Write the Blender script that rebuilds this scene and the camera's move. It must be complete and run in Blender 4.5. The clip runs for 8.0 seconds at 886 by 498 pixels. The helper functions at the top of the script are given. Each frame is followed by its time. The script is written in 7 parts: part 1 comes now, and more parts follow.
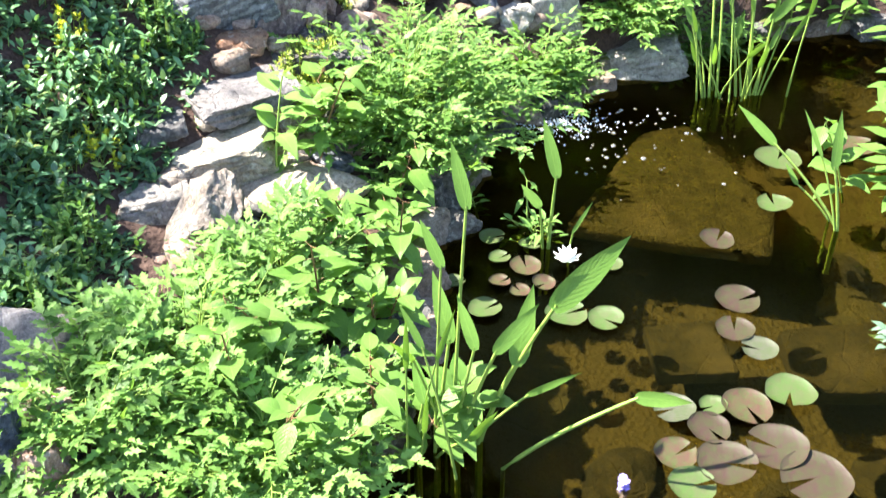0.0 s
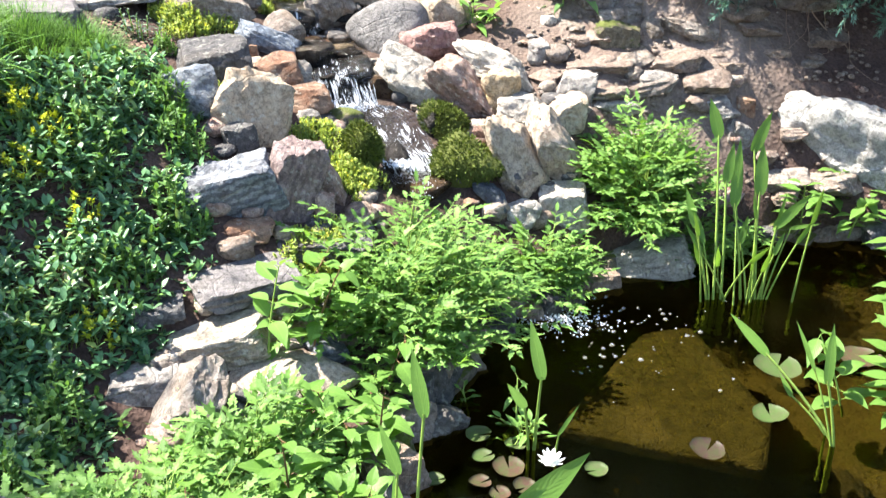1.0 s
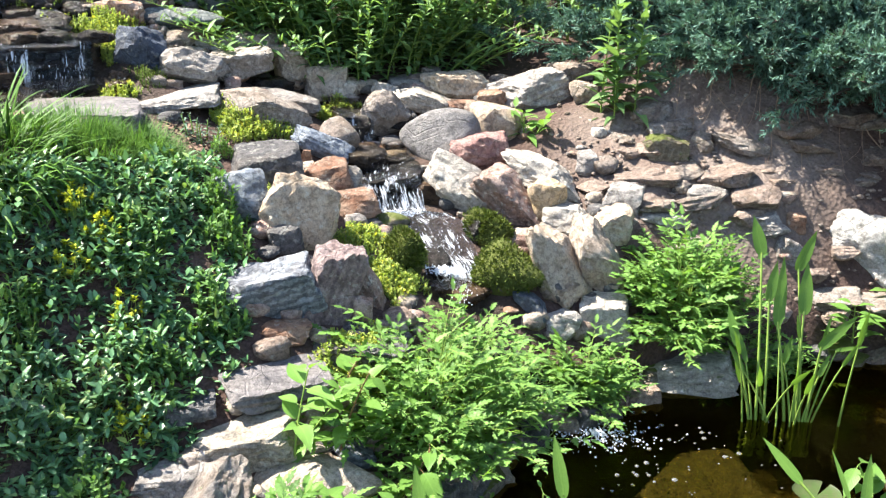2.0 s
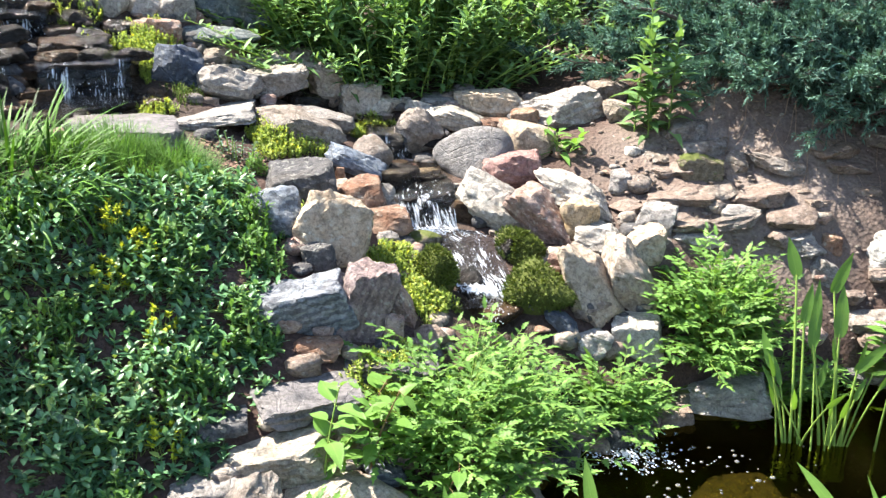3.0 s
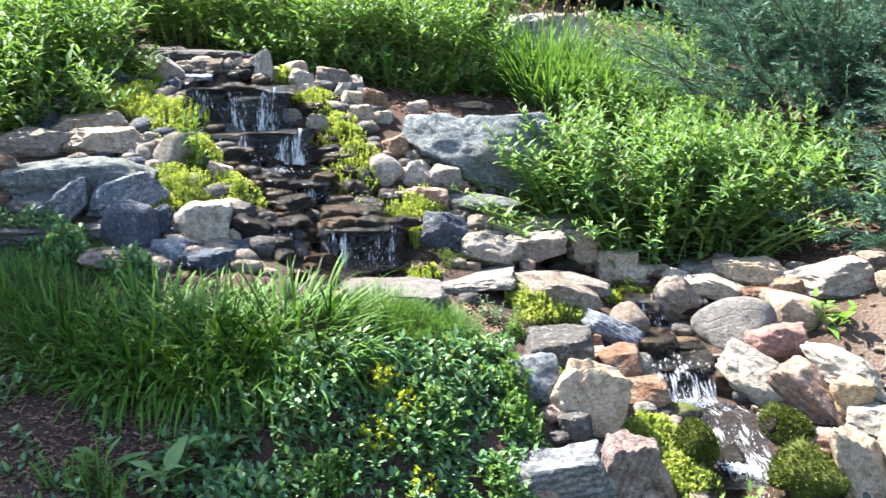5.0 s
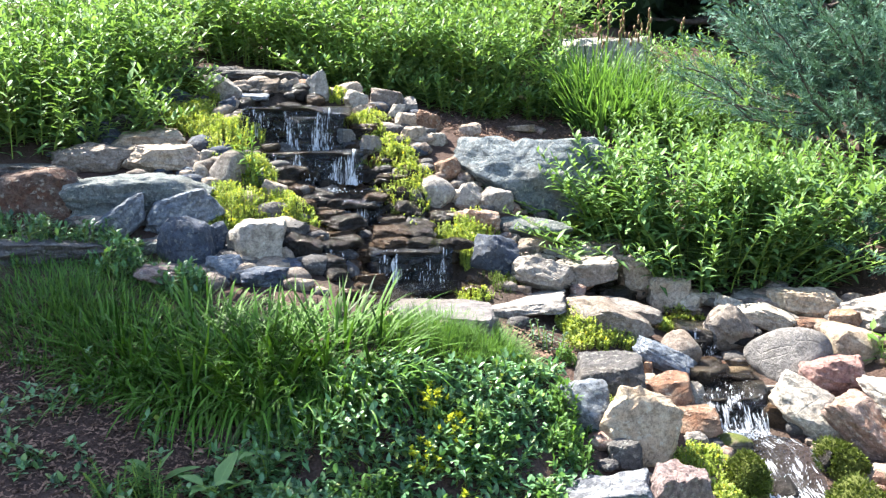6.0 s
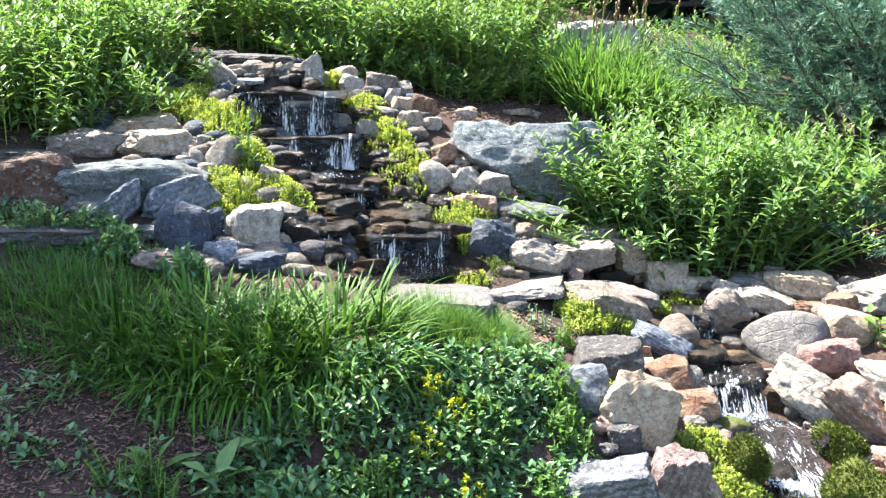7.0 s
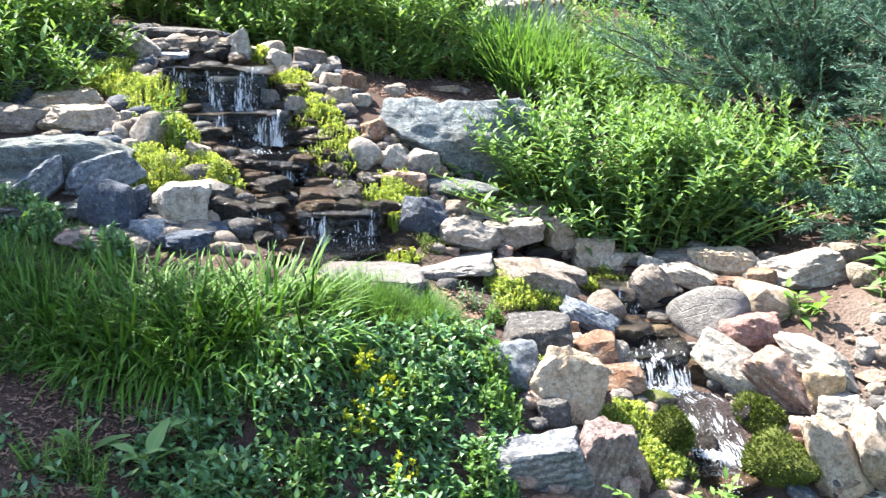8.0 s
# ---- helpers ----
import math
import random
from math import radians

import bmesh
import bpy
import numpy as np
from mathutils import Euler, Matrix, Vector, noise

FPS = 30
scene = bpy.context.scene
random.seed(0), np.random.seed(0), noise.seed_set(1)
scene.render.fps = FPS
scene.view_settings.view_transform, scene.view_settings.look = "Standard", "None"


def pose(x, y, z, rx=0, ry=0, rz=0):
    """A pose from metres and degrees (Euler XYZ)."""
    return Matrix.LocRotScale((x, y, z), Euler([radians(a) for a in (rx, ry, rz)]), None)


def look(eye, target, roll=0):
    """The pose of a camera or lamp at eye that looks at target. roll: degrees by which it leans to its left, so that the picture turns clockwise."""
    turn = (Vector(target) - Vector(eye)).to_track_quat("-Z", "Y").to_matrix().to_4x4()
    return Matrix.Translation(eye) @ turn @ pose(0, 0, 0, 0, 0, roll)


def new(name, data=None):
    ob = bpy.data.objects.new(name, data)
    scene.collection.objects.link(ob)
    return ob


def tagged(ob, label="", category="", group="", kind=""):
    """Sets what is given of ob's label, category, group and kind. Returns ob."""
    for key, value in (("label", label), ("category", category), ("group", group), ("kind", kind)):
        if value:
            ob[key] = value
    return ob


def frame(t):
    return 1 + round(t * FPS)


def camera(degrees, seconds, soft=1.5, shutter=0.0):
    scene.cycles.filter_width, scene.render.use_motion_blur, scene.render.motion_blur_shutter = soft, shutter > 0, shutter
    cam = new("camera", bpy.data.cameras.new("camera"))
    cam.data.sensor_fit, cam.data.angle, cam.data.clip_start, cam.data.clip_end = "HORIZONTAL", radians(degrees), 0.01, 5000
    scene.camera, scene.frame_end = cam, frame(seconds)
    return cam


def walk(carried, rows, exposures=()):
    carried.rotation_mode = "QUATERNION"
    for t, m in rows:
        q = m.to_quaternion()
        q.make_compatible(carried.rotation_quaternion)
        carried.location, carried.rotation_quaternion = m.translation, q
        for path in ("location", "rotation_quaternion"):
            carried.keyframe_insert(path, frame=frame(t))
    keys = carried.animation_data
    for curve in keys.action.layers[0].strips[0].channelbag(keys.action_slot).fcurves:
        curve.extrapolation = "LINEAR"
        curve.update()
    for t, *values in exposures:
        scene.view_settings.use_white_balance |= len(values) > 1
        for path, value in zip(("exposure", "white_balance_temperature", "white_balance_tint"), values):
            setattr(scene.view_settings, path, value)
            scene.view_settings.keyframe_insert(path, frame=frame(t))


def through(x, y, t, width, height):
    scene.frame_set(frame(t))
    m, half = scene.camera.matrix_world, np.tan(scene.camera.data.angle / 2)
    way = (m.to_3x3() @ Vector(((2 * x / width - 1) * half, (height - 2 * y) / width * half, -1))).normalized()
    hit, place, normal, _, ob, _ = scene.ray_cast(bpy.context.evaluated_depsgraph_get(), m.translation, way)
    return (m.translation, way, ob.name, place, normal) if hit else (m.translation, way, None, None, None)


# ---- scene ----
cam = camera(47.74, 8.0, soft=1.3, shutter=0.2)
PATH = [
    (0.0, pose(0.000, 0.000, 1.700, 55.02, 0.71, -0.00)),
    (0.5, pose(0.073, 0.012, 1.732, 60.32, 0.73, 1.59)),
    (1.0, pose(0.178, 0.025, 1.781, 64.62, -0.18, 3.81)),
    (1.5, pose(0.267, 0.033, 1.816, 67.90, -0.48, 6.57)),
    (1.7, pose(0.296, 0.028, 1.825, 69.11, -0.32, 7.75)),
    (2.8, pose(0.324, 0.033, 1.844, 70.62, -0.59, 9.66)),
    (3.0, pose(0.316, 0.028, 1.848, 70.87, -0.31, 10.54)),
    (3.5, pose(0.307, 0.012, 1.875, 74.34, -0.40, 12.16)),
    (4.0, pose(0.303, -0.004, 1.898, 76.21, 0.30, 14.42)),
    (4.5, pose(0.287, -0.012, 1.918, 77.78, 1.48, 20.62)),
    (5.0, pose(0.253, -0.028, 1.931, 79.54, 1.33, 24.13)),
    (5.2, pose(0.251, -0.026, 1.933, 80.06, 1.44, 25.87)),
    (6.5, pose(0.217, -0.049, 1.938, 80.98, 0.41, 27.00)),
    (7.0, pose(0.205, -0.047, 1.942, 79.86, 0.62, 26.45)),
    (7.5, pose(0.206, -0.054, 1.932, 79.58, 0.62, 25.44)),
    (8.0, pose(0.194, -0.062, 1.953, 78.43, 0.02, 22.31)),
]
walk(cam, PATH, exposures=[(0.0, 3.02, 6560, 11), (0.5, 2.96, 6560, 11), (1.0, 2.66, 6560, 11), (1.5, 2.48, 6560, 11), (3.0, 2.51, 6560, 11), (8.0, 2.80, 6560, 11)])

# ---- daylight ----
SUN_WAY = Vector((-0.55, 0.13, 0.83)).normalized()
world = bpy.data.worlds.new("world")
scene.world = world
world.use_nodes = True
wt = world.node_tree
sky = wt.nodes.new("ShaderNodeTexSky")
sky.sky_type, sky.sun_disc = "NISHITA", False
sky.sun_elevation, sky.sun_rotation = math.asin(SUN_WAY.z), math.atan2(SUN_WAY.x, SUN_WAY.y)
wt.nodes["Background"].inputs["Strength"].default_value = 0.086
wt.links.new(sky.outputs[0], wt.nodes["Background"].inputs["Color"])
sun = new("sun", bpy.data.lights.new("sun", "SUN"))
sun.data.energy, sun.data.angle, sun.data.color = 4.4, radians(0.6), (1.0, 0.95, 0.86)
sun.matrix_world = look(SUN_WAY * 30, (0, 0, 0))

# ---- materials ----
class Nodes:
    """A material's node tree, with a short way to add and join nodes."""

    def __init__(self, name):
        self.mat = bpy.data.materials.new(name)
        self.mat.use_nodes = True
        self.tree = self.mat.node_tree
        self.shader = self.tree.nodes["Principled BSDF"]
        self.out = self.tree.nodes["Material Output"]

    def add(self, kind, settings=None, **sockets):
        node = self.tree.nodes.new("ShaderNode" + kind)
        for key, value in (settings or {}).items():
            if key == "operation":
                node.operation = value
            elif key == "blend_type":
                node.blend_type = value
            elif key == "feature":
                node.feature = value
            elif key == "bands_direction":
                node.bands_direction = value
        for key, value in sockets.items():
            self.put(node, key.replace("_", " "), value)
        return node

    def put(self, node, key, value):
        spot = node.inputs[int(key[1:])] if key[0] == "i" and key[1:].isdigit() else node.inputs[key]
        if isinstance(value, bpy.types.NodeSocket):
            self.tree.links.new(value, spot)
        else:
            spot.default_value = value

    def ramp(self, value, stops):
        node = self.add("ValToRGB", i0=value)
        while len(node.color_ramp.elements) < len(stops):
            node.color_ramp.elements.new(0.5)
        for spot, (at, colour) in zip(node.color_ramp.elements, stops):
            spot.position = at
            spot.color = (*colour, 1) if len(colour) == 3 else colour
        return node.outputs["Color"]

    def mix(self, how, factor, a, b):
        node = self.add("MixRGB", {"blend_type": how}, i0=factor, i1=a, i2=b)
        return node.outputs[0]

    def noise(self, where, scale, detail=4.0, rough=0.6, twist=0.0):
        return self.add("TexNoise", Vector=where, Scale=scale, Detail=detail, Roughness=rough, Distortion=twist).outputs["Fac"]

    def bump(self, height, strength, distance, before=None):
        node = self.add("Bump", Height=height, Strength=strength, Distance=distance)
        if before:
            self.put(node, "Normal", before)
        return node.outputs[0]


def grey(v):
    return (v, v, v)


def times(c, k):
    return tuple(min(1, a * k) for a in c)


def stone_material(name, main, other, lichen=0.0, bands=0.0, rough=0.85, wet=False, moss=0.0, speck=0.5):
    n = Nodes(name)
    main, other = times(main, 0.81), times(other, 0.81)
    pos = n.add("TexCoord").outputs["Object"]
    rnd = n.add("ObjectInfo").outputs["Random"]
    shift = n.add("VectorMath", {"operation": "SCALE"}, Vector=(13.0, 7.0, 5.0), Scale=rnd).outputs[0]
    where = n.add("VectorMath", {"operation": "ADD"}, i0=pos, i1=shift).outputs[0]
    large = n.noise(where, 15.0, 6, 0.62)
    fine = n.noise(where, 70.0, 6, 0.7)
    colour = n.mix("MIX", n.ramp(large, [(0.36, grey(0)), (0.64, grey(1))]), (*main, 1), (*other, 1))
    if bands:
        wave = n.add("TexWave", {"bands_direction": "Z"}, Vector=where, Scale=11.0, Distortion=6.5, Detail=8.0, Detail_Scale=2.6)
        wave = wave.outputs["Fac"]
        dark = n.mix("MULTIPLY", 1.0, colour, (0.52, 0.52, 0.55, 1))
        colour = n.mix("MIX", n.ramp(wave, [(0.3, grey(0)), (0.75, grey(bands))]), colour, dark)
    colour = n.mix("MULTIPLY", 1.0, colour, n.ramp(fine, [(0.32, grey(1 - speck)), (0.52, grey(1.0)), (0.72, grey(1.12))]))
    grain = n.noise(where, 240.0, 3, 0.6)
    colour = n.mix("MULTIPLY", 0.6, colour, n.ramp(grain, [(0.36, grey(0.55)), (0.55, grey(1.0))]))
    blotch = n.noise(where, 34.0, 4, 0.6, 0.6)
    colour = n.mix("MULTIPLY", 0.8, colour, n.ramp(blotch, [(0.36, grey(0.55)), (0.5, grey(1.0)), (0.68, grey(1.15))]))
    tone = n.ramp(rnd, [(0.0, (0.82, 0.80, 0.80)), (0.5, (1.0, 1.0, 1.0)), (1.0, (1.0, 0.95, 0.88))])
    colour = n.mix("MULTIPLY", 1.0, colour, tone)
    crack = n.add("TexVoronoi", {"feature": "DISTANCE_TO_EDGE"}, Vector=where, Scale=7.0).outputs["Distance"]
    crack = n.ramp(crack, [(0.0, grey(0.0)), (0.02, grey(1.0))])
    stain = n.noise(where, 4.0, 3, 0.5, 1.0)
    colour = n.mix("MIX", n.ramp(stain, [(0.55, grey(0)), (0.8, grey(0.35))]), colour, (0.16, 0.12, 0.075, 1))
    if lichen:
        spots = n.noise(where, 40.0, 4, 0.6)
        colour = n.mix("MIX", n.ramp(spots, [(0.58, grey(0)), (0.64, grey(lichen * 0.8))]), colour, (0.56, 0.56, 0.48, 1))
    height = n.mix("MIX", 0.5, large, fine)
    if bands:
        height = n.mix("MIX", 0.09 * bands, height, wave)
    height = n.mix("MULTIPLY", 0.25, height, crack)
    if moss:
        up = n.add("SeparateXYZ", Vector=n.add("NewGeometry").outputs["Normal"]).outputs["Z"]
        patch = n.add("Math", {"operation": "ADD"}, i0=n.noise(where, 12.0, 5, 0.65), i1=n.add("Math", {"operation": "MULTIPLY"}, i0=up, i1=0.25).outputs[0]).outputs[0]
        green = n.mix("MIX", fine, (0.035, 0.050, 0.010, 1), (0.11, 0.125, 0.025, 1))
        colour = n.mix("MIX", n.ramp(patch, [(0.62 - 0.3 * moss, grey(0)), (0.72 - 0.3 * moss, grey(1))]), colour, green)
    n.put(n.shader, "Base Color", colour)
    n.put(n.shader, "Roughness", 0.24 if wet else n.ramp(fine, [(0.3, grey(rough - 0.12)), (0.7, grey(min(1, rough + 0.1)))]))
    n.put(n.shader, "Specular IOR Level", 0.22 if wet else 0.25)
    n.put(n.shader, "Normal", n.bump(height, 1.0, 0.028))
    return n.mat


STONE = {
    "rust": stone_material("rust_stone", (0.27, 0.135, 0.08), (0.36, 0.25, 0.18), 0.3),
    "rustdark": stone_material("dark_rust_stone", (0.15, 0.075, 0.052), (0.19, 0.15, 0.135), 0.35, 0.3),
    "dkgrey": stone_material("dark_grey_stone", (0.095, 0.095, 0.10), (0.17, 0.162, 0.155), 0.25, 0.4),
    "green": stone_material("green_grey_stone", (0.125, 0.155, 0.155), (0.22, 0.245, 0.245), 0.35),
    "brown": stone_material("grey_brown_stone", (0.26, 0.205, 0.165), (0.34, 0.3, 0.26), 0.25, 0.25),
    "tan": stone_material("tan_stone", (0.43, 0.34, 0.255), (0.5, 0.43, 0.355), 0.3),
    "tanw": stone_material("cream_stone", (0.45, 0.385, 0.30), (0.51, 0.46, 0.39), 0.4),
    "dkblue": stone_material("dark_blue_stone", (0.055, 0.074, 0.115), (0.12, 0.145, 0.185), 0.2),
    "blue": stone_material("blue_grey_stone", (0.18, 0.22, 0.28), (0.32, 0.36, 0.4), 0.4, 0.5),
    "grey": stone_material("light_grey_stone", (0.29, 0.265, 0.24), (0.40, 0.37, 0.335), 0.35),
    "slabgrey": stone_material("worn_grey_stone", (0.19, 0.18, 0.185), (0.28, 0.26, 0.25), 0.15),
    "purple": stone_material("purple_brown_stone", (0.25, 0.18, 0.17), (0.38, 0.30, 0.28), 0.3, 0.55),
    "striped": stone_material("striped_stone", (0.19, 0.22, 0.26), (0.36, 0.38, 0.41), 0.1, 1.0),
    "white": stone_material("whitish_stone", (0.56, 0.52, 0.46), (0.44, 0.405, 0.355), 0.55, speck=0.45),
    "bigwhite": stone_material("pale_boulder_stone", (0.44, 0.43, 0.40), (0.54, 0.52, 0.48), 0.5),
    "quartz": stone_material("quartz_stone", (0.58, 0.51, 0.41), (0.5, 0.38, 0.27), 0.5, speck=0.5),
    "pink": stone_material("pinkish_stone", (0.36, 0.21, 0.155), (0.46, 0.36, 0.31), 0.45),
    "red": stone_material("dull_red_stone", (0.38, 0.2, 0.175), (0.45, 0.29, 0.255), 0.2),
    "ochre": stone_material("ochre_stone", (0.6, 0.42, 0.22), (0.64, 0.5, 0.34), 0.3),
    "bigrnd": stone_material("river_stone", (0.20, 0.19, 0.185), (0.27, 0.255, 0.24), 0.0, 0.0, speck=0.2),
    "earth": stone_material("earthy_stone", (0.25, 0.185, 0.145), (0.33, 0.26, 0.215), 0.2),
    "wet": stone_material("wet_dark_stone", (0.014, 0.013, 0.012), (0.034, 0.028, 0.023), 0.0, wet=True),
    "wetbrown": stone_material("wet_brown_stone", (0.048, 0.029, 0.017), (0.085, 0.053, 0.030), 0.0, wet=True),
    "mossy": stone_material("mossy_stone", (0.170, 0.145, 0.102), (0.230, 0.204, 0.153), 0.1, moss=0.15),
    "moss": stone_material("moss_stone", (0.076, 0.076, 0.025), (0.111, 0.102, 0.043), 0.0, moss=1.2, rough=0.95),
    "algae": stone_material("algae_stone", (0.085, 0.070, 0.024), (0.052, 0.043, 0.015), 0.0, speck=0.4),
    # darker algae stone: the murky water's light loss is put into its colour
    "bed": stone_material("murk_dimmed_stone", (0.062, 0.048, 0.018), (0.038, 0.030, 0.011), 0.0, speck=0.4),
    "boulder": stone_material("blue_boulder_stone", (0.125, 0.165, 0.195), (0.27, 0.315, 0.34), 0.4, 0.2),
}


def leaf_material(name, light, dark, through=0.35, rough=0.45, tip=None, spec=0.18):
    """Leaves that let some light through, each a little different."""
    n = Nodes(name)
    one = n.add("NewGeometry").outputs["Random Per Island"]
    pos = n.add("TexCoord").outputs["Object"]
    colour = n.ramp(one, [(0.0, times(dark, 0.8)), (0.4, light), (0.82, times(light, 1.25)), (1.0, tip or times(light, 1.5))])
    patch = n.noise(pos, 5.0, 3)
    colour = n.mix("MULTIPLY", 0.8, colour, n.ramp(patch, [(0.3, (0.72, 0.80, 0.75)), (0.7, (1.0, 1.0, 1.0))]))
    grain = n.noise(pos, 160.0, 3)
    colour = n.mix("MULTIPLY", 0.4, colour, n.ramp(grain, [(0.3, grey(0.7)), (0.7, grey(1.0))]))
    across = n.add("SeparateXYZ", Vector=n.add("TexCoord").outputs["UV"])
    off = n.add("Math", {"operation": "ABSOLUTE"}, i0=n.add("Math", {"operation": "SUBTRACT"}, i0=across.outputs["X"], i1=0.5).outputs[0]).outputs[0]
    colour = n.mix("MIX", n.ramp(off, [(0.0, grey(0.35)), (0.06, grey(0))]), colour, (*times(light, 1.5), 1))
    slant = n.add("Math", {"operation": "SUBTRACT"}, i0=n.add("Math", {"operation": "MULTIPLY"}, i0=across.outputs["Y"], i1=58.0).outputs[0], i1=n.add("Math", {"operation": "MULTIPLY"}, i0=off, i1=38.0).outputs[0]).outputs[0]
    rib = n.add("Math", {"operation": "SINE"}, i0=slant).outputs[0]
    colour = n.mix("MULTIPLY", 0.5, colour, n.ramp(rib, [(0.0, grey(0.92)), (0.6, grey(1.0))]))
    vein = n.mix("MIX", 0.12, grain, rib)
    n.put(n.shader, "Base Color", colour)
    n.put(n.shader, "Roughness", rough)
    n.put(n.shader, "Specular IOR Level", spec)
    n.put(n.shader, "Normal", n.bump(vein, 0.3, 0.004))
    glow = n.add("BsdfTranslucent", Color=n.mix("MULTIPLY", 1.0, colour, (1.12, 1.12, 0.50, 1)))
    both = n.add("MixShader", i0=through, i1=n.shader.outputs[0], i2=glow.outputs[0])
    n.put(n.out, "Surface", both.outputs[0])
    return n.mat


LEAF = {
    "vinca": leaf_material("periwinkle_leaf", (0.120, 0.250, 0.108), (0.034, 0.095, 0.048), 0.26, 0.30, (0.25, 0.32, 0.08), 0.5),
    "lush": leaf_material("bright_leaf", (0.150, 0.275, 0.064), (0.075, 0.160, 0.040), 0.40, 0.40),
    "tall": leaf_material("tall_leaf", (0.165, 0.280, 0.105), (0.085, 0.175, 0.064), 0.38, 0.42),
    "broad": leaf_material("broad_leaf", (0.135, 0.25, 0.055), (0.075, 0.165, 0.04), 0.48, 0.36),
    "grass": leaf_material("grass_blade", (0.074, 0.165, 0.023), (0.013, 0.040, 0.007), 0.18, 0.42, spec=0.14),
    "iris": leaf_material("iris_blade", (0.115, 0.225, 0.065), (0.04, 0.10, 0.03), 0.36, 0.4),
    "fine": leaf_material("fine_grass", (0.11, 0.215, 0.055), (0.05, 0.12, 0.032), 0.35, 0.5),
    "sedum": leaf_material("sedum_leaf", (0.38, 0.45, 0.115), (0.21, 0.30, 0.065), 0.4, 0.5, (0.55, 0.47, 0.04)),
    "yellow": leaf_material("yellow_flower", (0.46, 0.48, 0.04), (0.30, 0.36, 0.04), 0.3, 0.6),
    "juniper": leaf_material("juniper_needle", (0.110, 0.205, 0.155), (0.018, 0.044, 0.035), 0.12, 0.6),
    "dark": leaf_material("dark_conifer", (0.030, 0.055, 0.028), (0.012, 0.026, 0.014), 0.12, 0.6),
    "reed": leaf_material("water_plant_leaf", (0.135, 0.25, 0.05), (0.08, 0.17, 0.04), 0.48, 0.32),
    "moss": leaf_material("moss_tuft", (0.085, 0.11, 0.020), (0.032, 0.048, 0.010), 0.2, 0.8),
    "blue": leaf_material("grey_green_leaf", (0.12, 0.19, 0.13), (0.06, 0.11, 0.07), 0.25, 0.5),
}


def plain_material(name, a, b, scale, rough, bump=0.3, spec=0.3, depth=0.01):
    n = Nodes(name)
    pos = n.add("TexCoord").outputs["Object"]
    f = n.noise(pos, scale, 5)
    colour = n.mix("MIX", n.ramp(f, [(0.35, grey(0)), (0.65, grey(1))]), (*a, 1), (*b, 1))
    n.put(n.shader, "Base Color", colour)
    n.put(n.shader, "Roughness", rough)
    n.put(n.shader, "Specular IOR Level", spec)
    n.put(n.shader, "Normal", n.bump(f, bump, depth))
    return n.mat


STEM = plain_material("green_stem", (0.20, 0.29, 0.05), (0.13, 0.21, 0.04), 40, 0.5)
REDSTEM = plain_material("reddish_stem", (0.12, 0.06, 0.03), (0.16, 0.10, 0.04), 40, 0.5)
BARK = plain_material("bark", (0.055, 0.042, 0.035), (0.10, 0.08, 0.068), 30, 0.9, 0.8)
ROOT = plain_material("dry_root", (0.28, 0.20, 0.14), (0.20, 0.13, 0.09), 30, 0.9, 0.6)
CHIP = plain_material("mulch_chip", (0.25, 0.155, 0.11), (0.085, 0.052, 0.038), 25, 0.9, 0.5)
PETAL = plain_material("white_petal", (0.80, 0.80, 0.76), (0.70, 0.72, 0.66), 60, 0.5)
VIOLET = plain_material("violet_petal", (0.22, 0.18, 0.55), (0.32, 0.28, 0.65), 60, 0.5)


